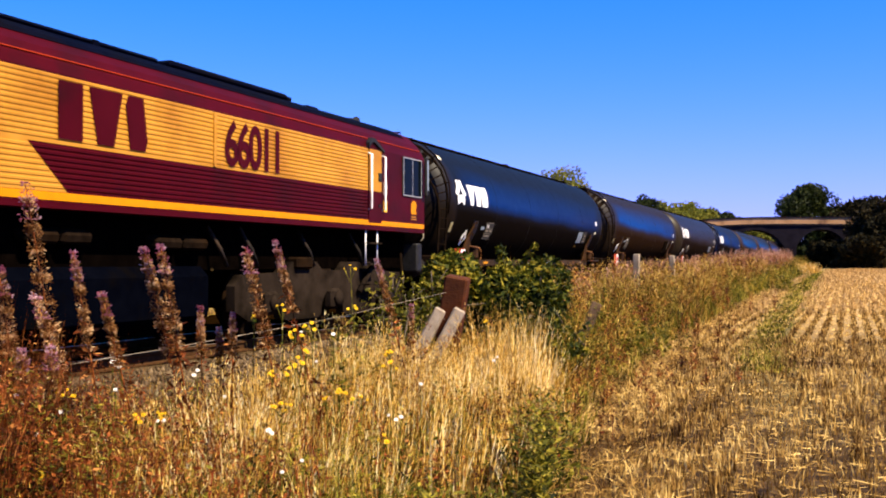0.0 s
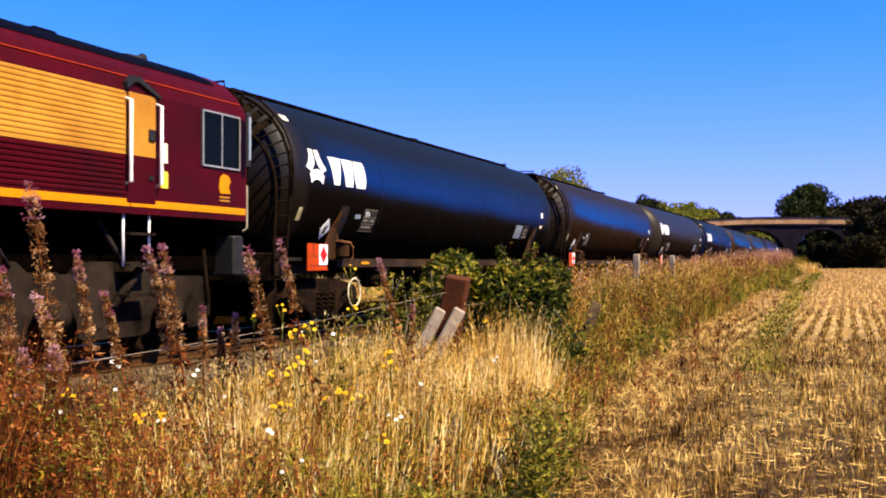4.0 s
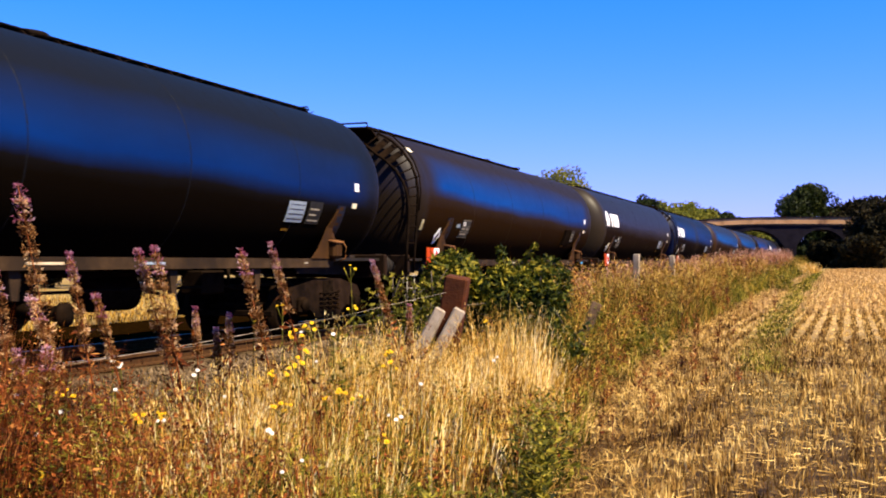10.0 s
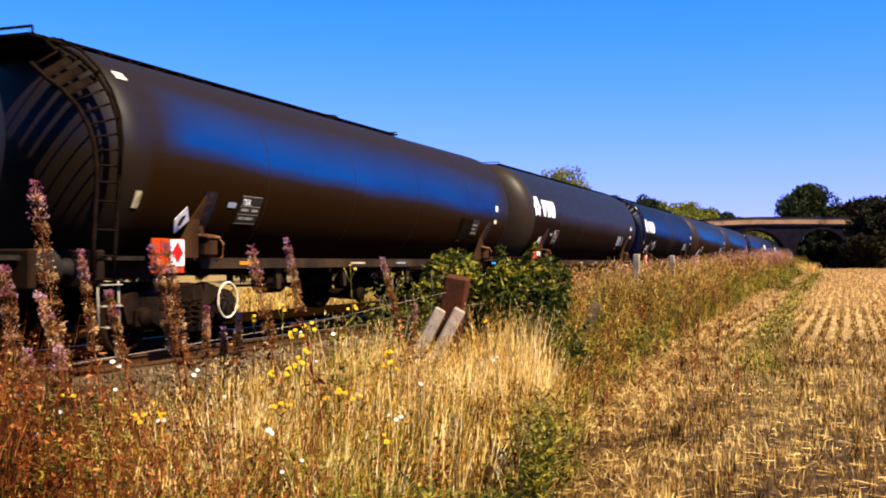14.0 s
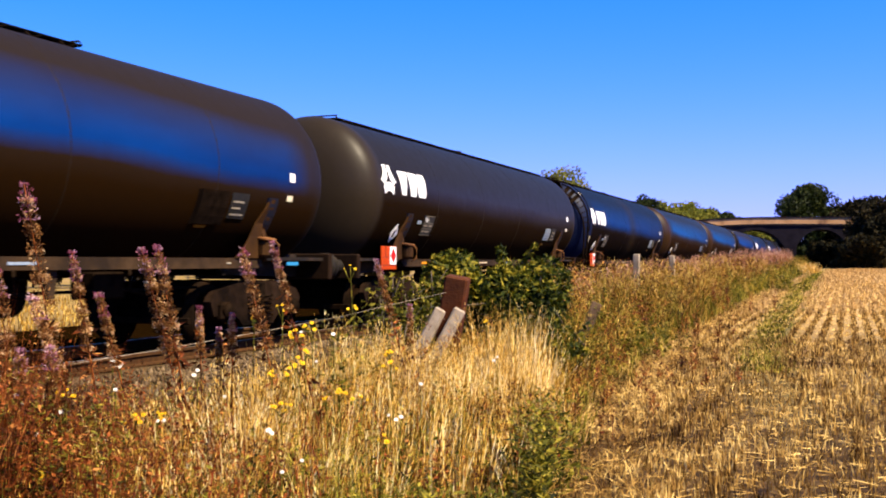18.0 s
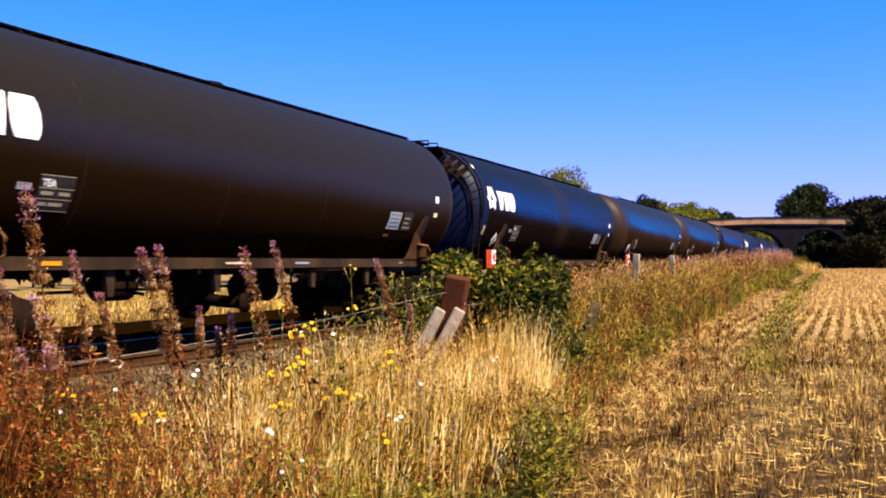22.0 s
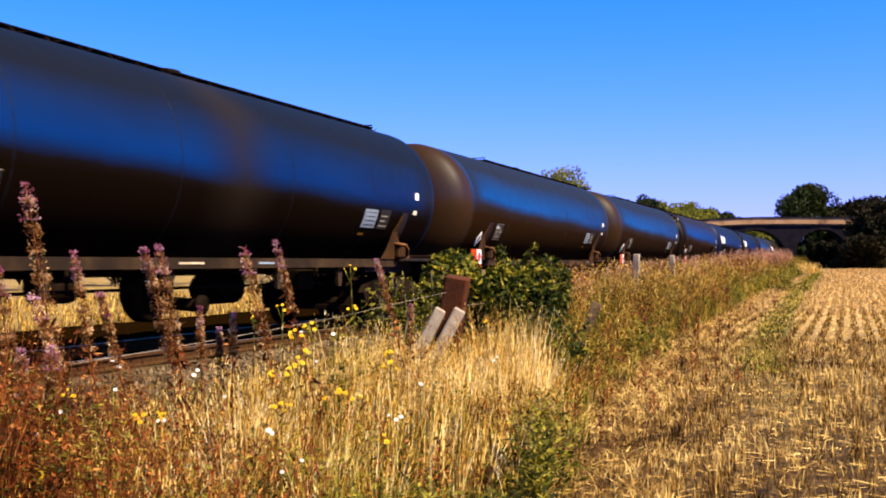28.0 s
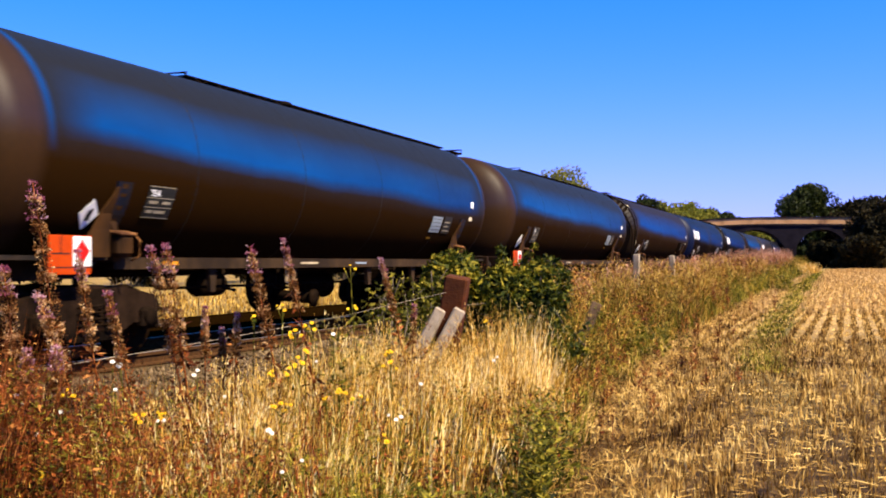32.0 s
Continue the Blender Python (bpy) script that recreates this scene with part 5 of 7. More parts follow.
def tussock(x, y):
    """Uneven growth: tall tussocks with low dark gaps between them."""
    a = np.sin(6.3 * x + 2.6 * np.sin(2.1 * y)) * np.sin(4.7 * y + 2.2 * np.sin(2.9 * x))
    c = np.sin(2.3 * x + 1.3 + 1.7 * np.sin(0.9 * y)) * np.sin(1.9 * y + 1.5 * np.sin(1.3 * x))
    return np.clip(0.74 + 0.46 * a + 0.30 * c, 0.16, 1.25)


def stalks_with_heads(x, y, z, h, width, heads, size):
    """Thin stems, each with a loose ear of small spikelets."""
    n = len(x)
    az, lean = RNG.random(n) * 6.283, 0.08 + 0.30 * RNG.random(n)
    out = [blades(x, y, z, h, np.full(n, width), lean, az)]
    k = np.repeat(np.arange(n), heads)
    f = 0.72 + 0.28 * RNG.random(len(k))
    off = lean[k] * h[k] * f ** 2
    px = x[k] + np.cos(az[k]) * off + RNG.normal(0, size * 0.5, len(k))
    py = y[k] + np.sin(az[k]) * off + RNG.normal(0, size * 0.5, len(k))
    pz = z[k] + h[k] * f * (1 - 0.25 * lean[k] * f)
    out.append(blades(px, py, pz, size * (0.8 + 0.8 * RNG.random(len(k))), np.full(len(k), size * 0.2), 0.05 + 0.35 * RNG.random(len(k)), sections=1))
    return out


def leafy(x, y, z, h, leaves, leaf, spread, low=0.05):
    """Upright weeds: leaves set along a stem; arrays of folded leaves."""
    n = len(x)
    k = np.repeat(np.arange(n), leaves)
    f = low + (1 - low) * RNG.random(len(k))
    az = RNG.random(len(k)) * 6.283
    tilt = RNG.random(len(k)) * 0.9 - 0.1
    s = leaf * (1.15 - 0.6 * f) * (0.6 + 0.8 * RNG.random(len(k)))
    sp = spread * (1 - 0.5 * f) * RNG.random(len(k))
    c = np.stack([x[k] + np.cos(az) * sp, y[k] + np.sin(az) * sp, z[k] + h[k] * f], 1)
    d = np.stack([np.cos(az) * np.cos(tilt), np.sin(az) * np.cos(tilt), np.sin(tilt)], 1)
    w = np.stack([-np.sin(az), np.cos(az), 0.4 * RNG.normal(size=len(k))], 1)
    s = s[:, None]
    v = np.stack([c, c + d * s * 0.5 - w * s * 0.19, c + d * s, c + d * s * 0.5 + w * s * 0.19], 1).reshape(-1, 3)
    return v, (np.arange(len(k)) * 4)[:, None] + np.array([[0, 1, 2, 3]]), np.zeros((0, 3), int)


def view_spot(px, depth):
    """World x, y of a spot in the view."""
    return at_pixel_column(col(px), depth)


def at_pixel_column(u, depth):
    """World x and y at that depth, u being the sideways slope from the view's centre line."""
    c, s = math.cos(radians(TURN)), math.sin(radians(TURN))
    return u * depth * c - depth * s, u * depth * s + depth * c


def col(px):
    return (px - 784) / 1870.0


def row_z(py, depth):
    return EYE.z - (py - 464) / 1870.0 * depth


def build_verge():
    dry, green = [], []
    # rows: count, per tuft, y range, spread, width
    for n, per, y0, y1, sp, ww, pw in ((9000, 14, 2.4, 7, 0.05, 0.0080, 1.0), (11500, 14, 6.5, 14, 0.07, 0.0110, 1.1), (25000, 12, 13, 26, 0.10, 0.016, 1.1), (22000, 12, 25, 55, 0.15, 0.024, 1.2), (20000, 12, 54, 136, 0.28, 0.055, 1.1)):
        for share, store, hs in ((0.10, dry, 1.0), (0.90, green, 1.0)) if y0 < 5 else ((0.30, dry, 1.0), (0.70, green, 0.92)) if y0 < 13 else ((0.32, dry, 1.0), (0.68, green, 0.97)):
            x, y = tufted(int(n * share), per, y0, y1, verge_l, verge_r, sp, pw)
            k = len(x) // per
            size = np.repeat(0.62 + 0.55 * RNG.random(k), per)
            way = np.repeat(RNG.random(k) * 6.283, per) + RNG.normal(0, 0.9, len(x))
            h = verge_height(x, y) * hs * size * np.where(y < 24, tussock(x, y), 1.0) * (0.55 + 0.5 * RNG.random(len(x)))
            lean = np.repeat(0.04 + 0.40 * RNG.random(k) ** 1.6, per) + 0.25 * RNG.random(len(x)) ** 2
            store.append(blades(x, y, gz_many(x, y) - 0.02, h, ww * (0.6 + 0.7 * RNG.random(len(x))), lean, way))
    # eared stems
    for n, y0, y1, w, heads, size in ((380, 3.0, 8, 0.0035, 14, 0.026), (800, 8, 14, 0.005, 12, 0.034), (1000, 14, 30, 0.008, 9, 0.05), (1300, 28, 62, 0.014, 8, 0.09)):
        x, y = scatter(n, y0, y1, lambda v: max(verge_l(v), -5.6 if v < 13 else -6.4), lambda v: edge_x(v) - 0.3, 1.0)
        h = verge_height(x, y) * (0.95 + 0.25 * RNG.random(n))
        dry += stalks_with_heads(x, y, gz_many(x, y), h, w, heads, size)
    # flattened pale grass at the field's edge
    n = 9000
    y = 4 + 40 * RNG.random(n) ** 1.5
    x = np.array([edge_x(v) for v in y]) + RNG.normal(0.1, 0.35, n)
    edge = blades(x, y, gz_many(x, y), 0.08 + 0.18 * RNG.random(n), 0.006 + 0.0006 * y, 0.5 + 1.8 * RNG.random(n))
    # pale clumps in the middle of the near verge
    pale = []
    for px, dep, n, h, sp in ((430, 5.6, 900, 0.74, 0.12), (250, 6.0, 700, 0.80, 0.16), (200, 4.9, 520, 0.66, 0.14), (330, 4.8, 800, 0.64, 0.16), (390, 6.4, 700, 0.86, 0.14), (130, 6.0, 320, 0.8, 0.16), (290, 5.4, 500, 0.72, 0.12), (520, 6.2, 700, 0.74, 0.16), (480, 4.7, 200, 0.56, 0.14), (620, 5.2, 140, 0.56, 0.16), (90, 4.8, 240, 0.6, 0.14), (720, 5.2, 120, 0.5, 0.16), (460, 7.0, 600, 0.74, 0.16), (600, 8.6, 900, 0.84, 0.30), (700, 9.6, 1300, 0.76, 0.40), (780, 10.2, 1300, 0.66, 0.35), (850, 9.2, 900, 0.70, 0.25), (890, 10.5, 900, 0.72, 0.25), (640, 6.6, 160, 0.62, 0.16), (760, 7.4, 420, 0.62, 0.22), (330, 6.6, 300, 0.6, 0.10), (560, 5.2, 90, 0.6, 0.12), (860, 6.4, 140, 0.5, 0.18), (690, 8.4, 700, 0.74, 0.22), (820, 8.6, 800, 0.70, 0.26), (930, 9.6, 500, 0.62, 0.20), (880, 7.6, 600, 0.58, 0.22), (650, 10.4, 600, 0.76, 0.25)):
        x0, y0 = view_spot(px, dep)
        n = int((0.34 if dep < 7.9 else 0.5) * n)
        # small fans of blades from shared roots, with gaps between them
        roots = max(4, n // 9)
        pick = RNG.integers(0, roots, n)
        x = (x0 + RNG.normal(0, sp, roots))[pick] + RNG.normal(0, 0.018, n)
        y = (y0 + RNG.normal(0, sp, roots))[pick] + RNG.normal(0, 0.018, n)
        tall = (0.45 + 0.70 * RNG.random(roots))[pick]
        pale.append(blades(x, y, gz_many(x, y) - 0.02, h * tall * (0.65 + 0.45 * RNG.random(n)), (0.0058 + 0.0008 * dep) * (0.5 + 0.9 * RNG.random(n)), 0.06 + 0.55 * RNG.random(n) ** 1.5, RNG.random(n) * 6.283))
        k = n // 12
        xs, ys = x0 + RNG.normal(0, sp, k), y0 + RNG.normal(0, sp, k)
        pale += stalks_with_heads(xs, ys, gz_many(xs, ys), h * (1.0 + 0.25 * RNG.random(k)), 0.003 + 0.0002 * dep, 10, 0.022 + 0.001 * dep)
    tagged(new("edge_grass", quick_mesh("edge_grass", *edge, M_STUBBLE_NEAR)), "flattened beige grass along the edge of the field", "grass", kind="stuff")
    n = 1700
    x, y = scatter(n, 3.0, 13.0, lambda v: -5.4, lambda v: edge_x(v) - 0.2, 1.0)
    h = verge_height(x, y) * (0.8 + 0.5 * RNG.random(n))
    dry.append(blades(x, y, gz_many(x, y), h, 0.0045 + 0.0006 * y, 0.5 + 0.8 * RNG.random(n), droop=0.1))
    # long bleached stalks standing out of the mass
    for px, dep in ((440, 6.2), (452, 6.0), (468, 6.4), (520, 7.0), (615, 7.6), (650, 8.0), (688, 8.6), (715, 7.4), (745, 8.2), (800, 9.2), (845, 9.6), (880, 10.0), (905, 9.2), (935, 10.2), (960, 9.8), (770, 6.8), (820, 6.4), (600, 5.8), (540, 5.4), (690, 5.8), (330, 5.6), (370, 5.2)):
        n = 46
        x0, y0 = view_spot(px, dep)
        x, y = x0 + RNG.normal(0, 0.05, n), y0 + RNG.normal(0, 0.10, n)
        hs = (0.55 if dep < 6 else 0.72) * (0.75 + 0.5 * RNG.random(n))
        pale.append(blades(x, y, gz_many(x, y), hs, np.full(n, 0.0065 + 0.0009 * dep), 0.05 + 0.22 * RNG.random(n), RNG.normal(0.4, 0.7, n), curl=0.6))
    # single coarse stalks and arching blades, bleached almost white, standing before the mass
    bleach = []
    for px, dep, n, hh, sp in ((150, 5.4, 9, 0.75, 0.10), (215, 5.0, 12, 0.66, 0.10), (270, 5.8, 12, 0.80, 0.10), (330, 5.2, 14, 0.70, 0.12), (385, 6.0, 16, 0.84, 0.10), (425, 6.3, 26, 0.92, 0.07), (445, 5.9, 28, 0.84, 0.07), (462, 6.2, 22, 0.86, 0.07), (520, 5.6, 14, 0.66, 0.12), (570, 6.4, 14, 0.74, 0.12), (610, 5.3, 12, 0.58, 0.12), (655, 7.2, 18, 0.80, 0.12), (705, 8.4, 30, 0.86, 0.12), (740, 6.2, 12, 0.62, 0.14), (765, 8.8, 26, 0.80, 0.14), (800, 5.7, 12, 0.55, 0.14), (815, 7.6, 22, 0.70, 0.14), (860, 6.6, 14, 0.56, 0.14), (870, 9.0, 28, 0.82, 0.14), (905, 9.6, 26, 0.90, 0.12), (935, 10.4, 26, 0.98, 0.12), (960, 10.0, 16, 0.84, 0.12)):
        x0, y0 = view_spot(px, dep)
        x, y = x0 + RNG.normal(0, sp, n), y0 + RNG.normal(0, sp, n)
        bleach.append(blades(x, y, gz_many(x, y), hh * (0.65 + 0.5 * RNG.random(n)), (0.0075 + 0.0006 * dep) * (0.6 + 0.6 * RNG.random(n)), 0.04 + 0.55 * RNG.random(n) ** 2, sections=5, curl=0.9))
        k = max(2, n // 5)
        bleach += stalks_with_heads(x[:k], y[:k], gz_many(x[:k], y[:k]), hh * (0.85 + 0.3 * RNG.random(k)), 0.006, 16, 0.026)
    tagged(new("bleached_stalks", quick_mesh("bleached_stalks", *join(bleach), M_BLEACH)), "coarse bleached grass stalks in the near verge", "grass", kind="stuff")
    # the tallest stalks, round the post and before the bush
    for px, dep, n, hh in ((845, 11.2, 40, 1.05), (872, 11.0, 50, 1.12), (900, 11.4, 50, 1.15), (928, 11.2, 45, 1.10), (955, 11.5, 35, 1.0), (768, 11.0, 22, 0.85), (800, 10.8, 24, 0.8), (830, 10.9, 30, 0.9), (490, 7.4, 20, 0.92), (522, 7.5, 26, 1.02), (552, 7.8, 30, 1.12), (584, 8.0, 34, 1.14), (614, 8.2, 34, 1.14), (640, 9.4, 40, 1.0), (668, 9.2, 40, 1.02), (700, 9.6, 45, 1.05), (728, 9.6, 45, 1.02), (442, 7.0, 30, 1.0), (458, 6.8, 34, 0.98), (470, 7.2, 24, 0.95)):
        x0, y0 = view_spot(px, dep)
        x, y = x0 + RNG.normal(0, 0.06, n), y0 + RNG.normal(0, 0.10, n)
        pale.append(blades(x, y, gz_many(x, y), hh * (0.6 + 0.5 * RNG.random(n)), np.full(n, 0.005 + 0.0008 * dep), 0.05 + 0.20 * RNG.random(n), RNG.normal(1.2, 1.2, n), curl=0.7))
        xs, ys = x[::3], y[::3]
        pale += stalks_with_heads(xs, ys, gz_many(xs, ys), hh * (0.85 + 0.25 * RNG.random(len(xs))), 0.006, 10, 0.032)
    # grass on the far side of the line
    n = 9000
    x, y = -15.5 - 10 * RNG.random(n) ** 1.5, 4 + 50 * RNG.random(n)
    dry.append(blades(x, y, gz_many(x, y), 0.15 + 0.30 * RNG.random(n), np.full(n, 0.03), 0.1 + 0.4 * RNG.random(n), sections=2))
    # greenish wheel track beside the field
    n = 8000
    y = 15 + 95 * RNG.random(n) ** 1.5
    x = np.array([edge_x(v) for v in y]) + 1.68 + RNG.normal(0, 0.20, n) * np.interp(y, [20, 50], [1.0, 1.8])
    green.append(blades(x, y, gz_many(x, y), 0.05 + 0.08 * RNG.random(n), 0.006 + 0.0009 * y, 0.3 + 0.9 * RNG.random(n), sections=2))
    n = 8000
    x, y = tufted(n, 16, 2.6, 6.8, lambda v: -4.9, lambda v: edge_x(v) - 0.1, 0.05)
    n = len(x)
    green.append(blades(x, y, gz_many(x, y) - 0.02, (0.25 + 0.42 * RNG.random(n)) * tussock(x, y), 0.006 + 0.005 * RNG.random(n), 0.10 + 0.7 * RNG.random(n) ** 1.5))
    tagged(new("pale_grass", quick_mesh("pale_grass", *join(pale), M_PALE)), "pale bleached grass clumps in the verge", "grass", kind="stuff")
    tagged(new("dry_grass", quick_mesh("dry_grass", *join(dry), M_STRAW)), "tall golden dry grass on the railway verge", "grass", kind="stuff")
    tagged(new("green_grass", quick_mesh("green_grass", *join(green), M_GREEN)), "greenish grass mixed into the dry verge", "grass", kind="stuff")


def build_weeds():
    """Brown and green broad-leaved weeds in the verge, dense in the corner by the track."""
    brown, leafg, pinkish = [], [], []
    # red-brown thicket beside the ballast
    n = 1500
    d = 4.2 + 3.4 * RNG.random(n)
    px = -60 + 600 * RNG.random(n) ** 2.6
    xy = np.array([view_spot(a, b) for a, b in zip(px, d)])
    x, y = xy[:, 0], xy[:, 1]
    h = verge_height(x, y) * (0.75 + 0.5 * RNG.random(n)) * np.interp(px, [-60, 130, 260, 400, 540], [1.5, 1.3, 1.02, 0.95, 0.85])
    m = RNG.random(n) < 0.48
    z = gz_many(x, y)
    brown.append(leafy(x[m], y[m], z[m], h[m], 50, 0.050, 0.055))
    sx, sy = np.repeat(x, 3) + RNG.normal(0, 0.06, 3 * n), np.repeat(y, 3) + RNG.normal(0, 0.06, 3 * n)
    brown.append(blades(sx, sy, np.repeat(z, 3), np.repeat(h, 3) * (0.7 + 0.5 * RNG.random(3 * n)), np.full(3 * n, 0.007), 0.05 + 0.2 * RNG.random(3 * n)))
    leafg.append(leafy(x[~m], y[~m], z[~m], h[~m] * 0.9, 34, 0.055, 0.06))
    # scattered plants along the near and middle verge
    for k, y0, y1, leaf, cnt in ((1000, 3.5, 9, 0.050, 32), (900, 9, 16, 0.060, 28), (2000, 15, 40, 0.085, 24), (1300, 40, 130, 0.20, 16)):
        x, y = scatter(k, y0, y1, verge_l, lambda v: edge_x(v) - 0.2, 1.1)
        h = verge_height(x, y) * (0.6 + 0.5 * RNG.random(k))
        m = RNG.random(k) < 0.42
        z = gz_many(x, y)
        brown.append(leafy(x[m], y[m], z[m], h[m], cnt, leaf, leaf))
        leafg.append(leafy(x[~m], y[~m], z[~m], h[~m], cnt, leaf * 1.1, leaf * 1.2))
    # thin red-brown stalks all through the near verge
    n = 3200
    x, y = scatter(n, 3.4, 13.5, lambda v: -5.6, lambda v: edge_x(v) - 0.2, 1.0)
    h = verge_height(x, y) * (0.6 + 0.5 * RNG.random(n))
    brown.append(blades(x, y, gz_many(x, y), h, 0.005 + 0.0008 * y, 0.05 + 0.3 * RNG.random(n)))
    # grey-beige fluff of seeding thistles, and thin red stems, before the ballast
    fluff = []
    for px, dep, hh, k, sp in ((200, 6.4, 0.62, 9, 0.16), (255, 6.8, 0.60, 9, 0.18), (310, 6.2, 0.60, 10, 0.18), (360, 7.0, 0.58, 10, 0.18), (405, 6.6, 0.62, 9, 0.16), (480, 7.4, 0.62, 8, 0.2), (285, 5.6, 0.5, 8, 0.14), (545, 7.8, 0.62, 8, 0.2), (600, 8.6, 0.7, 8, 0.2), (690, 10.6, 0.85, 8, 0.25), (745, 10.8, 0.85, 8, 0.25)):
        x0, y0 = view_spot(px, dep)
        x, y = x0 + RNG.normal(0, sp, k), y0 + RNG.normal(0, sp, k)
        fluff.append(leafy(x, y, gz_many(x, y), hh * (0.7 + 0.45 * RNG.random(k)), 90, 0.030, 0.05, 0.45))
        leafg.append(leafy(x, y, gz_many(x, y), hh * 0.8 * np.ones(k), 30, 0.055, 0.05, 0.1))
    n = 420
    px, dep = 20 + 560 * RNG.random(n), 4.6 + 3.0 * RNG.random(n)
    xy = np.array([view_spot(a, b) for a, b in zip(px, dep)])
    redst = blades(xy[:, 0], xy[:, 1], gz_many(xy[:, 0], xy[:, 1]), (0.5 + 0.4 * RNG.random(n)), 0.007 + 0.004 * RNG.random(n), 0.03 + 0.22 * RNG.random(n))
    tagged(new("red_stems", quick_mesh("red_stems", *redst, M_REDSTEM)), "thin red weed stems beside the ballast", "weeds", kind="stuff")
    tagged(new("seed_fluff", quick_mesh("seed_fluff", *join(fluff), M_FLUFF)), "grey-beige fluff of seeding thistles beside the ballast", "weeds", kind="stuff")
    # a green clump at the field's edge and one before the bush
    for px, py, dep, hh, k in ((940, 800, 6.3, 0.70, 15), (965, 740, 7.0, 0.66, 13), (978, 700, 7.6, 0.60, 10), (505, 640, 7.3, 0.82, 5), (540, 600, 7.6, 0.98, 7), (578, 580, 7.8, 1.10, 8), (615, 570, 8.0, 1.12, 8), (650, 570, 8.4, 1.12, 6), (150, 860, 4.6, 0.5, 24), (260, 850, 4.6, 0.5, 26), (340, 800, 5.2, 0.5, 24), (500, 800, 5.4, 0.5, 24), (720, 830, 5.2, 0.46, 26), (600, 780, 5.8, 0.5, 20), (780, 860, 5.0, 0.44, 30), (905, 850, 5.3, 0.36, 14), (840, 870, 5.0, 0.42, 26), (560, 870, 4.7, 0.40, 26), (640, 850, 5.0, 0.45, 22), (420, 860, 4.6, 0.45, 22), (1170, 620, 17, 0.7, 16), (1385, 500, 48, 1.2, 30)):
        x0, y0 = view_spot(px, dep)
        x, y = x0 + RNG.normal(0, 0.014 * dep, k), y0 + RNG.normal(0, 0.02 * dep, k)
        leafg.append(leafy(x, y, gz_many(x, y), hh * (0.6 + 0.5 * RNG.random(k)), 40, 0.062 + 0.002 * dep, 0.09))
    # low red-brown growth where the verge meets the field, and dock stalks
    for px, dep, hh, k, sp in ((1040, 10.8, 0.30, 8, 0.4), (1120, 12.4, 0.32, 9, 0.5), (1190, 14.5, 0.40, 10, 0.5), (1000, 9.2, 0.30, 6, 0.3), (1150, 20.0, 0.8, 30, 0.8), (1260, 30.0, 1.0, 40, 1.0), (900, 8.0, 0.62, 16, 0.2), (700, 8.6, 0.85, 14, 0.15), (590, 7.4, 0.72, 16, 0.14), (530, 7.6, 0.95, 8, 0.14), (600, 8.1, 1.1, 8, 0.14), (830, 11.0, 0.95, 16, 0.2), (540, 6.0, 0.55, 14, 0.12)):
        x0, y0 = view_spot(px, dep)
        x, y = x0 + RNG.normal(0, sp, k), y0 + RNG.normal(0, sp, k)
        hs = hh * (0.6 + 0.5 * RNG.random(k))
        brown.append(leafy(x, y, gz_many(x, y), hs, 60, 0.035 + 0.0015 * dep, 0.045, 0.25))
        brown.append(blades(x, y, gz_many(x, y), hs * 1.05, np.full(k, 0.006 + 0.0005 * dep), 0.05 + 0.15 * RNG.random(k)))
    # faded willowherb along the far fence
    n = 2400
    y = 21 + 90 * RNG.random(n) ** 1.1
    x = -4.9 - 1.5 * RNG.random(n)
    h = (1.25 + 0.85 * RNG.random(n) ** 1.4) * np.interp(y, [20, 36, 60], [0.72, 0.82, 1.0]) + 0.30 * np.clip((y - 50) / 30, 0, 1)
    pinkish.append(leafy(x, y, gz_many(x, y), h, 26, 0.13, 0.07, 0.45))
    n = 900
    y = 46 + 48 * RNG.random(n)
    x = np.array([edge_x(v) for v in y]) - 0.4 - 1.4 * RNG.random(n)
    h = 1.1 + 0.7 * RNG.random(n)
    m = RNG.random(n) < 0.45
    pinkish.append(leafy(x[m], y[m], gz_many(x[m], y[m]), h[m], 26, 0.15, 0.08, 0.35))
    brown.append(leafy(x[~m], y[~m], gz_many(x[~m], y[~m]), h[~m], 26, 0.15, 0.10, 0.30))
    # withered dark stems between the grass of the middle verge
    n = 420
    x, y = scatter(n, 17, 60, verge_l, lambda v: edge_x(v) - 0.3, 1.0)
    h = verge_height(x, y) * (0.8 + 0.4 * RNG.random(n))
    brown.append(leafy(x, y, gz_many(x, y), h, 24, 0.11, 0.08, 0.3))
    tagged(new("brown_weeds", quick_mesh("brown_weeds", *join(brown), M_WEED)), "red-brown withered weeds in the verge", "weeds", kind="stuff")
    tagged(new("green_weeds", quick_mesh("green_weeds", *join(leafg), M_WEED_GREEN)), "green broad-leaved weeds in the verge", "weeds", kind="stuff")
    tagged(new("faded_willowherb", quick_mesh("faded_willowherb", *join(pinkish), M_FAR_PINK)), "faded pink willowherb along the far fence", "weeds", kind="stuff")


WILLOWHERBS = []


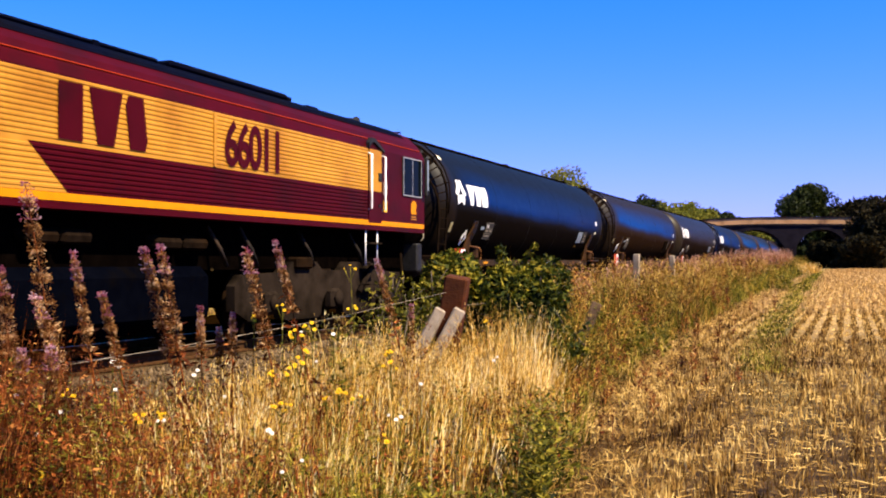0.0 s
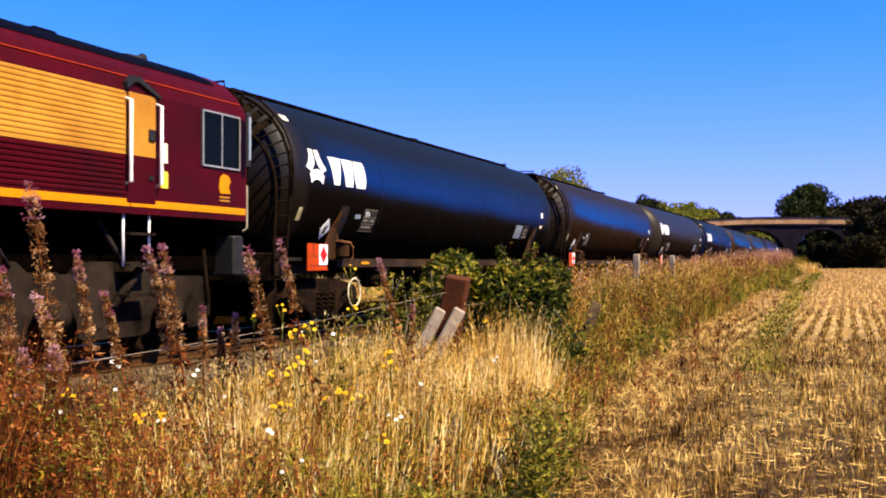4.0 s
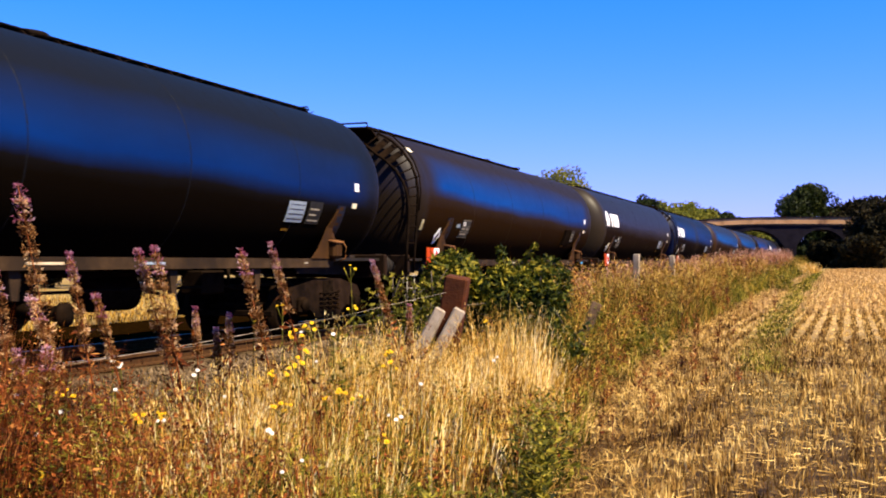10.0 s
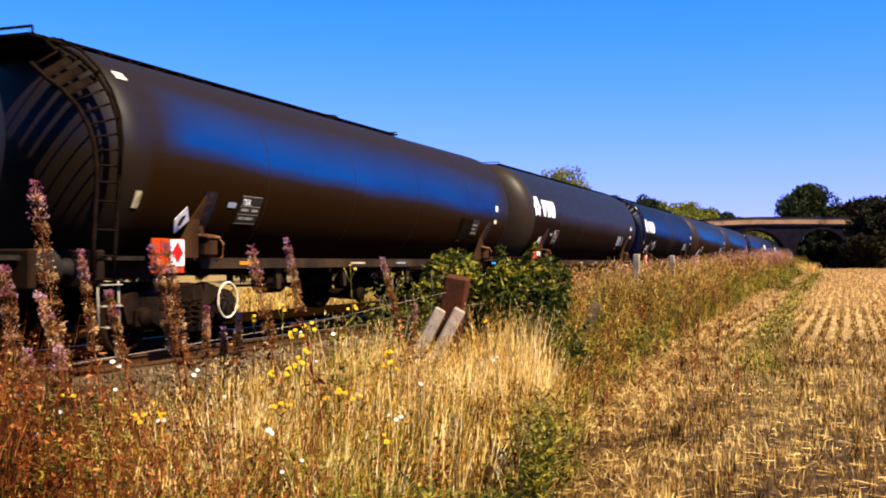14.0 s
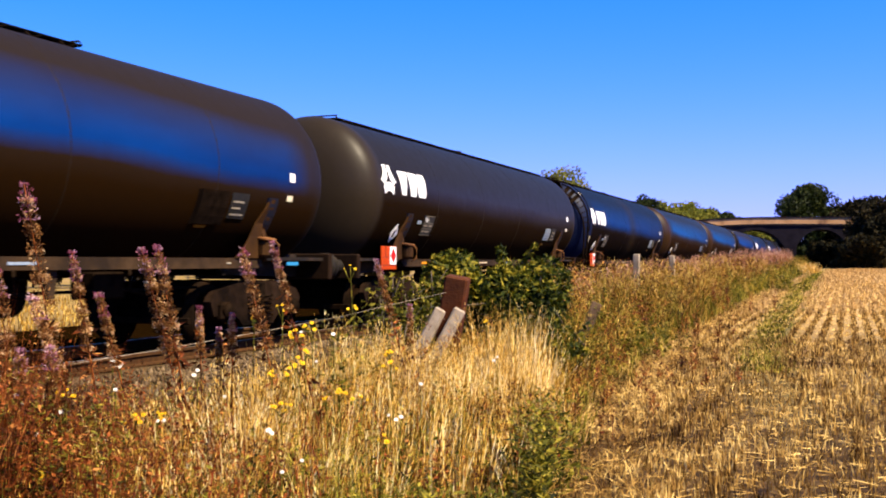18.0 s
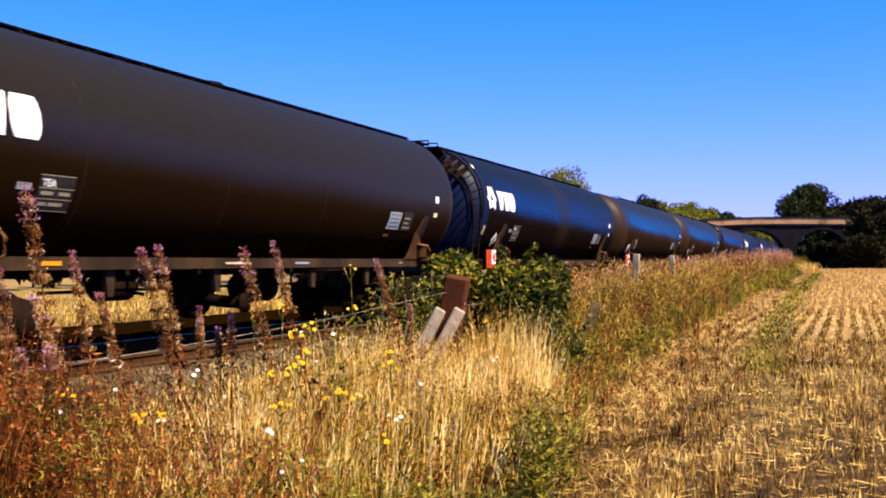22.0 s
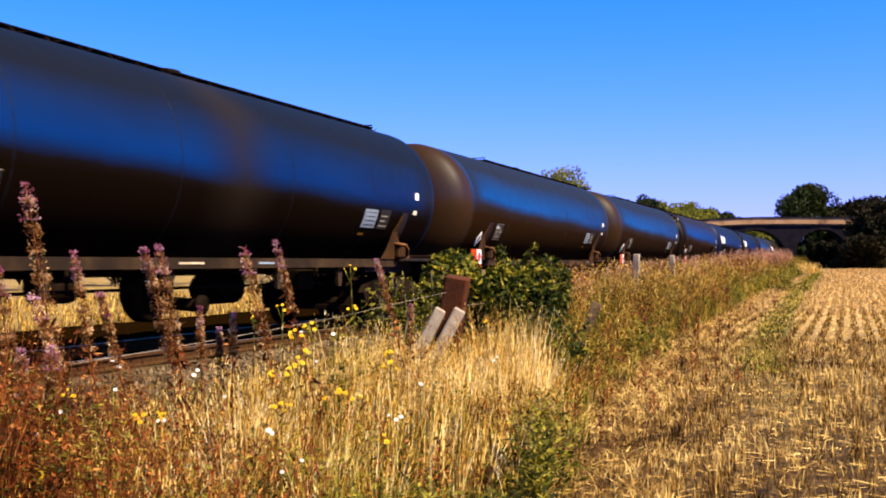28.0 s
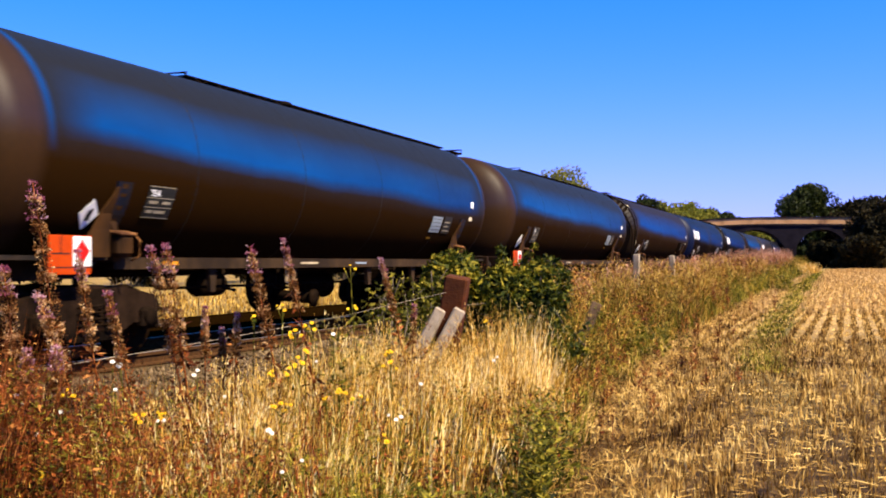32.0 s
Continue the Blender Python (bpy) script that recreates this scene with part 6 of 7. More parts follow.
def willowherb(top, foot, depth, thick, seed):
    """One tall willowherb: stem, brown seed spike, pink tip and withered leaves."""
    rnd = np.random.default_rng(seed)
    xt, yt = view_spot(top[0], depth)
    xf, yf = view_spot(foot[0], depth)
    zg = ground_z(xf, yf)
    zt, zf = row_z(top[1], depth), row_z(foot[1], depth)
    # carry the lean on down to the ground
    k = (zg - zt) / (zf - zt)
    gx, gy = xt + (xf - xt) * k, yt + (yf - yt) * k
    P = lambda f: Vector((gx + (xt - gx) * f ** 1.15, gy + (yt - gy) * f ** 1.15, zg + (zt - zg) * f)) - Vector((gx, gy, zg))
    w = thing("willowherb", "tall willowherb with a brown seed spike and pink tip", "wild flower", "willowherbs by the track", at=pose(gx, gy, zg))
    part("stem", Geo().tube([P(i / 8) for i in range(9)], 0.007, 6, taper=0.003), M_WEED, w)
    H = (zt - zg)
    f0 = max(0.35, 1 - 1.05 * (zt - zf) / H)

    def tuft(n, a, b, size, r, bias):
        f = a + (b - a) * rnd.random(n)
        f = np.clip(f + 0.018 * np.sin(f * 90 + seed) + 0.012 * np.sin(f * 47), a, b)
        c = np.array([P(v) for v in f])
        az = rnd.random(n) * 6.283
        rr = r * (0.35 + 0.65 * np.sqrt(np.clip((b - f) / (b - a), 0, 1))) * rnd.random(n) ** 0.7
        d = np.stack([np.cos(az), np.sin(az), bias + 0.7 * rnd.normal(size=n)], 1)
        d /= np.linalg.norm(d, axis=1)[:, None]
        c = c + np.stack([np.cos(az) * rr, np.sin(az) * rr, np.zeros(n)], 1)
        q = np.cross(d, rnd.normal(size=(n, 3)))
        q /= np.linalg.norm(q, axis=1)[:, None]
        s = (size * (0.5 + rnd.random(n)))[:, None]
        v = np.stack([c, c + d * s * 0.5 - q * s * 0.16, c + d * s, c + d * s * 0.5 + q * s * 0.16], 1).reshape(-1, 3)
        return v, (np.arange(n) * 4)[:, None] + np.array([[0, 1, 2, 3]]), np.zeros((0, 3), int)
    part("seed_spike", quick_mesh("seed_spike", *tuft(int(1300 + 30000 * thick), f0, 0.97, 0.017, thick * 1.05, 0.3), M_SEED), None, w, "brown fluffy seed spike")
    part("flower_tip", quick_mesh("flower_tip", *tuft(300, 0.90, 1.0, 0.017, thick * 1.0, 0.6), M_PINK), None, w, "faded pink flower tip")
    part("leaves", quick_mesh("leaves", *tuft(110, 0.05, f0 + 0.1, 0.055, 0.03, 0.1), M_WEED), None, w, "withered brown leaves")
    WILLOWHERBS.append((w, Matrix.Translation((gx, gy, zg)), seed))


def flower(px, py, depth, colour, seed):
    """A flowering weed: stem, a few leaves and a loose head of blossoms."""
    rnd = random.Random(seed)
    x, y = view_spot(px, depth)
    zg, zt = ground_z(x, y), row_z(py, depth)
    yellow = colour == "yellow"
    w = thing("ragwort" if yellow else "white_wildflower", "ragwort with small yellow flower heads" if yellow else "wild flower with a small white head", "wild flower", "yellow flowers in the verge" if yellow else "white flowers in the verge", at=pose(x, y, zg))
    h = zt - zg
    bend = rnd.uniform(-0.06, 0.06)
    g = Geo().tube([(bend, 0.02, -0.02), (bend * 0.5, 0.01, h * 0.6), (0, 0, h)], 0.004, 5, taper=0.0025)
    part("stem", g, M_WEED_GREEN, w)
    for k in range(rnd.choice((3, 4, 6)) if yellow else rnd.choice((1, 1, 2))):
        a = rnd.random() * 6.283
        r = 0.0 if k == 0 else rnd.uniform(0.015, 0.06)
        c = Vector((r * math.cos(a), r * math.sin(a), h - rnd.uniform(0, 0.05) * (k > 0)))
        n = 9
        size = rnd.uniform(0.009, 0.019) if yellow else rnd.uniform(0.010, 0.018)
        tip = pose(0, 0, 0, 35, 25, 0)
        hd = Geo()
        for j in range(n):
            b = j * 6.283 / n
            o = tip @ Vector((math.cos(b), math.sin(b), 0.25))
            q = tip @ Vector((-math.sin(b), math.cos(b), 0)) * 0.32
            hd.add([c, c + (o * 0.6 + q) * size, c + o * size, c + (o * 0.6 - q) * size], [(0, 1, 2, 3)])
        hd.lathe([(-0.003, 0.001), (0.0, size * 0.55), (0.004, size * 0.5), (0.008, 0.001)], Matrix.Translation(c) @ tip @ pose(0, 0, 0, 90), 7)
        part("flower_head", hd, M_PETAL_YELLOW if yellow else M_PETAL_WHITE, w)
        if k:
            part("stalk", Geo().tube([(0, 0, h * 0.9), c], 0.0025, 4), M_WEED_GREEN, w)


def build_flowers():
    for i, (top, foot, dep, th) in enumerate((
        ((45, 325), (92, 630), 6.0, 0.055), ((130, 447), (155, 610), 6.0, 0.028), ((255, 440), (295, 620), 6.4, 0.042), ((285, 435), (312, 610), 6.3, 0.036),
        ((180, 515), (208, 640), 6.1, 0.028), ((435, 437), (468, 600), 6.8, 0.040), ((490, 427), (516, 545), 7.0, 0.026), ((666, 460), (690, 560), 9.0, 0.030),
        ((355, 545), (357, 625), 6.8, 0.020), ((412, 556), (412, 625), 6.9, 0.020), ((-2, 470), (20, 650), 5.6, 0.045), ((60, 518), (102, 650), 5.9, 0.034),
        ((90, 615), (96, 720), 5.4, 0.035), ((40, 620), (44, 720), 5.5, 0.035), ((388, 582), (390, 640), 7.0, 0.018), ((730, 540), (728, 620), 9.5, 0.025),
    )):
        willowherb(top, foot, dep, th, 100 + i)
    for i, (px, py, dep) in enumerate(((512, 652, 6.4), (532, 640, 6.4), (690, 620, 7.5), (692, 640, 7.2), (482, 657, 6.6), (240, 734, 5.6), (280, 730, 5.7), (498, 714, 5.9), (640, 702, 6.2), (578, 703, 6.1), (523, 585, 7.2), (552, 572, 7.4), (500, 540, 7.8), (628, 542, 8.6), (540, 620, 6.8), (120, 690, 5.4), (65, 830, 4.6), (620, 470, 9.5), (680, 770, 5.4), (600, 690, 6.2), (860, 568, 9.5), (450, 560, 7.2))):
        flower(px, py, dep, "yellow", 200 + i)
    for i, (px, py, dep) in enumerate(((66, 769, 4.9), (200, 641, 6.2), (214, 645, 6.2), (476, 762, 5.4), (688, 735, 5.8), (710, 738, 5.8), (350, 656, 6.4), (205, 690, 5.8), (500, 835, 4.9), (398, 702, 5.9), (590, 592, 7.6), (108, 730, 5.2), (30, 700, 5.4), (280, 745, 5.5), (533, 588, 7.5), (745, 680, 6.6), (560, 640, 7.0), (880, 632, 8.4), (535, 815, 5.0))):
        flower(px, py, dep, "white", 300 + i)


def build_field():
    st, near = [], []
    rows = np.arange(-3.2, 17, 0.27)
    for x0 in rows:
        for n, y0, y1, pw, wd in ((1100, 5.2, 32, 1.3, 0.0105), (700, 30, 136, 1.4, 0.0)):
            if x0 > 8 and y0 < 10:
                n = 300
            y = y0 + (y1 - y0) * RNG.random(n) ** pw
            x = x0 + 0.10 * np.sin(y * 0.05 + x0) + RNG.normal(0, 0.03 if wd else 0.055, n)
            off = x - np.array([edge_x(v) for v in y])
            ok = (off > 0.55) & ((np.abs(off - 1.68) > 0.38) | (RNG.random(n) < 0.05))
            x, y = x[ok], y[ok]
            (near if wd else st).append(blades(x, y, gz_many(x, y) - 0.01, (0.07 if wd else 0.10) + 0.10 * RNG.random(len(x)), wd + 0.0011 * y * (1 if wd else 1.3), 0.30 * RNG.random(len(x)), sections=2))
    # stray stalks between the rows
    n = 26000
    y = 4.8 + 16 * RNG.random(n) ** 1.3
    x = np.array([edge_x(v) for v in y]) + 0.3 + 6.5 * RNG.random(n)
    near.append(blades(x, y, gz_many(x, y) - 0.01, 0.05 + 0.15 * RNG.random(n) ** 1.5, 0.0075 + 0.0005 * y, 0.7 * RNG.random(n), sections=2))
    # flattened and loose straw
    n = 32000
    y = 4.5 + 60 * RNG.random(n) ** 1.4
    x = np.array([edge_x(v) for v in y]) - 0.2 + 9 * RNG.random(n) ** 1.3
    litter = straws(x, y, gz_many(x, y) + 0.012 + 0.03 * RNG.random(n), 0.05 + 0.11 * RNG.random(n), 0.0042 + 0.0006 * y)
    tagged(new("lying_straw", quick_mesh("lying_straw", *litter, M_LITTER)), "loose pale straw lying on the field", "straw", kind="stuff")
    tagged(new("near_stubble", quick_mesh("near_stubble", *join(near), M_STUBBLE_NEAR)), "cut straw stalks and litter on dark soil, darkened for shade gaps", "stubble", kind="stuff")
    tagged(new("stubble", quick_mesh("stubble", *join(st), M_STUBBLE)), "cut straw stubble in rows on the field", "stubble", kind="stuff")


def leaf_cloud(blobs, count, size, mat, name, squash=1.0):
    """Many folded leaves gathered in the shells of overlapping clumps."""
    c = np.array([b[:3] for b in blobs], float)
    r = np.array([b[3] for b in blobs], float)
    pick = RNG.choice(len(blobs), count, p=r ** 2 / np.sum(r ** 2))
    d = RNG.normal(size=(count, 3))
    d /= np.linalg.norm(d, axis=1)[:, None]
    p = c[pick] + d * (r[pick] * (0.55 + 0.5 * RNG.random(count) ** 0.6))[:, None] * np.array([1, 1, squash])
    a = RNG.normal(size=(count, 3))
    a /= np.linalg.norm(a, axis=1)[:, None]
    b = np.cross(a, d + 0.6 * RNG.normal(size=(count, 3)))
    b /= np.linalg.norm(b, axis=1)[:, None]
    s = (size * (0.6 + 0.8 * RNG.random(count)))[:, None]
    nrm = np.cross(a, b)
    v = np.stack([p - a * s, p - b * s * 0.45 + nrm * s * 0.15, p + a * s, p + b * s * 0.45 + nrm * s * 0.15], 1).reshape(-1, 3)
    o = (np.arange(count) * 4)[:, None]
    tris = np.concatenate([o + np.array([[0, 1, 2]]), o + np.array([[0, 2, 3]])])
    return quick_mesh(name, v, np.zeros((0, 4), int), tris, mat)


def tree(x, y, z, height, width, mat, label, leaves=5000, leaf=0.22, seed=1, low=0.25, name="tree"):
    """A tapered trunk with limbs and a crown of many clumps."""
    rnd = random.Random(seed)
    tr = thing(name, label, "tree", "trees round the line", at=pose(x, y, z))
    g = Geo().tube([(0, 0, -0.3), (0.05 * width, 0.02 * width, height * 0.3), (0.02 * width, 0, height * 0.62)], 0.035 * height, 8, taper=0.012 * height)
    blobs = []
    for k in range(60):
        a, f = rnd.random() * 6.283, rnd.random()
        hz = height * (low + (0.92 - low) * f)
        shape = math.sin(math.pi * (0.12 + 0.80 * f)) ** 0.6
        rad = width / 2 * shape * (0.25 + 0.57 * rnd.random())
        blobs.append((rad * math.cos(a), rad * math.sin(a), hz, width * (0.11 + 0.09 * rnd.random())))
        if k < 7:
            g.tube([(0.03 * width, 0, height * (0.25 + 0.05 * k)), (rad * 0.5 * math.cos(a), rad * 0.5 * math.sin(a), hz * 0.85), (rad * math.cos(a), rad * math.sin(a), hz)], 0.012 * height, 5, taper=0.004 * height)
    part("trunk", g, M_BARK, tr)
    part("crown", leaf_cloud(blobs, leaves, leaf, mat, "crown"), None, tr)
    return tr


def bush(x, y, z, w, d, h, mat, label, leaves, leaf, seed, category="bush"):
    rnd = random.Random(seed)
    b = thing("bush", label, category, at=pose(x, y, z))
    g = Geo()
    blobs = []
    for k in range(18):
        p = (w / 2 * rnd.uniform(-0.85, 0.85), d / 2 * rnd.uniform(-0.8, 0.8), h * rnd.uniform(0.15, 0.82))
        blobs.append((*p, h * rnd.uniform(0.15, 0.25)))
        g.tube([(p[0] * 0.2, p[1] * 0.2, -0.1), (p[0] * 0.6, p[1] * 0.6, p[2] * 0.6), p], 0.018, 5, taper=0.006)
    for k in range(10):
        p = Vector((w / 2 * rnd.uniform(-0.9, 0.9), d / 2 * rnd.uniform(-0.6, 0.6), h * rnd.uniform(0.65, 0.85)))
        q = p + Vector((rnd.uniform(-0.15, 0.15), rnd.uniform(-0.1, 0.1), rnd.uniform(0.10, 0.20))) * h
        g.tube([p, (p + q) / 2, q], 0.008, 4, taper=0.003)
        blobs += [(*(p + (q - p) * f), 0.03 * h) for f in (0.4, 0.7, 1.0)]
    part("branchwork", g, M_BARK, b)
    part("foliage", leaf_cloud(blobs, leaves, leaf, mat, "foliage"), None, b)
    return b


build_verge()
build_weeds()
build_field()
build_flowers()


# ---- fence ----
def build_fence():
    X = -4.45
    f = thing("strutted_post", "leaning rust-brown wooden post with two pale concrete struts", "fence post", at=pose(X, 11.9, -0.5))
    part("post", Geo().box((0.02, 0, 1.02), (0.28, 0.26, 0.90), (4, 10, 10), 0.02), M_POST, f, "rust-brown weathered post head")
    part("bolt", Geo().box((0.16, -0.03, 1.32), (0.03, 0.05, 0.05), (4, 6, 10), 0.01), M_WHITE, f)
    for dx, dy in ((-0.35, -0.25), (-0.12, -0.22)):
        part("strut", Geo().box((dx, dy, 0.49), (0.14, 0.14, 1.32), (-6, 27, 10), 0.02), M_CONCRETE, f, "pale concrete strut")
    for y, h, lean in ((26.8, 1.84, 1), (32.8, 1.84, -1)):
        p = thing("fence_post", "weathered grey concrete fence post in the grass", "fence post", "posts of the fence", at=pose(-5.0, y, -0.5))
        part("shaft", Geo().box((0, 0, h / 2), (0.15, 0.16, h), (0, lean, 0), 0.015), M_CONCRETE, p)
    px, py = view_spot(1036, 17.5)
    p = thing("leaning_board", "brown weathered board leaning in the tall grass", "board", at=pose(px, py, -0.45))
    part("plank", Geo().box((0, 0, 0.45), (0.18, 0.05, 1.0), (0, 24, 20), 0.01), M_BOARD, p)
    # plain wires, slack between the posts
    for pts in (
        [(X - 0.02, 2.0, 0.47), (X - 0.02, 3.4, 0.478), (X - 0.02, 4.8, 0.495), (X - 0.02, 6.3, 0.527), (X - 0.02, 7.6, 0.568), (X - 0.02, 9.0, 0.62), (X - 0.02, 10.4, 0.70), (X, 11.9, 0.78)],
        [(X - 0.055 * k, 11.9 + 1.49 * k, 0.60 - 0.05 * math.sin(math.pi * k / 10)) for k in range(11)],
        [(-5.0, 26.8 + 0.6 * k, 0.60 - 0.04 * math.sin(math.pi * k / 10)) for k in range(11)],
    ):
        thing("fence_wire", "thin grey fence wire between the posts", "wire", "wires of the fence", geo=Geo().tube(pts, 0.0024, 5), mat=M_CONCRETE)


M_BOARD = surface("weathered_board", (0.10, 0.060, 0.034), (0.19, 0.125, 0.075), 9, 0.9, grime=(0.05, 0.03, 0.015), bumps=0.4, spec=0.08)
M_POST = surface("red_brown_timber", (0.046, 0.0115, 0.0036), (0.095, 0.027, 0.008), 8, 0.85, grime=(0.05, 0.02, 0.01), bumps=0.4, spec=0.08)
build_fence()
bush(-4.70, 14.2, -0.5, 2.1, 1.6, 1.80, M_BUSH, "dense green bramble bush beside the fence post", 15000, 0.05, 3)
for px, dep, w, h, n, seed, mat in ((965, 13.6, 0.9, 1.05, 4200, 8, M_BUSH), (1010, 13.9, 0.7, 0.75, 2200, 9, M_BUSH), (735, 13.6, 0.8, 1.55, 1100, 10, M_WEED_GREEN), (695, 12.8, 0.6, 1.2, 500, 11, M_WEED_GREEN)):
    bx, by_ = view_spot(px, dep)
    bush(bx, by_, -0.5, w, w, h, mat, "low bramble spray in the grass beside the bush", n, 0.042, seed)


# ---- bridge and distance ----
def build_bridge():
    """A brick road bridge of two arches over the line and the field track."""
    turn = Matrix.Translation((-9, 134, 0)) @ pose(0, 0, 0, 0, 0, 8) @ Matrix.Translation((9, -134, 0))
    br = thing("road_bridge", "dark brick road bridge with two arches and a pale parapet", "bridge", at=turn)
    by, dep = 134.0, 5.0
    arches = [(-10.5, 3.75), (-2.75, 3.2)]
    spring, rise_, deck = 1.5, 3.55, 5.55
    step = 0.4
    g = Geo()
    xs = np.arange(-40, 22, step)

    def top(x):
        return deck + 1.0 - (0.0045 * (x + 9) ** 2 if x < -9 else 0.0012 * (x + 9) ** 2)

    def under(x):
        z = -2.0
        for c, r in arches:
            if abs(x - c) < r:
                z = max(z, spring + rise_ * math.sqrt(1 - ((x - c) / r) ** 2))
        return z
    for x in xs:
        xa, xb = x, x + step
        za, zb = under(xa), under(xb)
        if za < -1 and zb > -1:
            za = -2.0
        lo_a, lo_b = under(xa + 1e-3), under(xb - 1e-3)
        for yy in (by,):
            vs = [(xa, by, lo_a), (xb, by, lo_b), (xb, by, top(xb) - 0.95), (xa, by, top(xa) - 0.95)]
            vs += [(a, b + dep, c) for a, b, c in vs]
            g.add(vs, [(0, 1, 2, 3), (7, 6, 5, 4), (0, 4, 5, 1), (2, 6, 7, 3)])
    part("arch_wall", g, M_BRICK, br, "dark brick arch wall")
    for c, r in arches:
        ring = Geo()
        n = 22
        pts = [(c - r * math.cos(math.pi * k / n), spring + rise_ * math.sin(math.pi * k / n)) for k in range(n + 1)]
        out = [(c - (r + 0.35) * math.cos(math.pi * k / n), spring + (rise_ + 0.35) * math.sin(math.pi * k / n)) for k in range(n + 1)]
        vs = []
        for k in range(n + 1):
            (x0, z0), (x1, z1) = pts[k], out[k]
            vs += [(x0, by - 0.06, z0), (x1, by - 0.06, z1), (x1, by + 0.1, z1), (x0, by + 0.1, z0)]
        fs = [(4 * i + j, 4 * i + (j + 1) % 4, 4 * i + 4 + (j + 1) % 4, 4 * i + 4 + j) for i in range(n) for j in range(4)]
        ring.add(vs, fs + [(3, 2, 1, 0), (4 * n, 4 * n + 1, 4 * n + 2, 4 * n + 3)])
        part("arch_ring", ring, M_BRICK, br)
    for yy in (by - 0.02, by + dep - 0.4):
        par, cop, cor = Geo(), Geo(), Geo()
        cols = np.arange(-40, 24, 2.0)
        for gg, lo_, hi_, ov in ((par, -0.78, -0.08, 0.0), (cop, -0.08, 0.08, 0.06), (cor, -1.0, -0.78, 0.10)):
            vs = []
            for x in cols:
                z = top(x)
                vs += [(x, yy - ov, z + lo_), (x, yy - ov, z + hi_), (x, yy + 0.4 + ov, z + hi_), (x, yy + 0.4 + ov, z + lo_)]
            fs = [(4 * i + j, 4 * i + (j + 1) % 4, 4 * i + 4 + (j + 1) % 4, 4 * i + 4 + j) for i in range(len(cols) - 1) for j in range(4)]
            e = 4 * (len(cols) - 1)
            gg.add(vs, fs + [(3, 2, 1, 0), (e, e + 1, e + 2, e + 3)])
        part("parapet", par, M_PARAPET, br, "pale brown brick parapet")
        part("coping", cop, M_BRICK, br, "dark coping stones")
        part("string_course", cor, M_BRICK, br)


build_bridge()


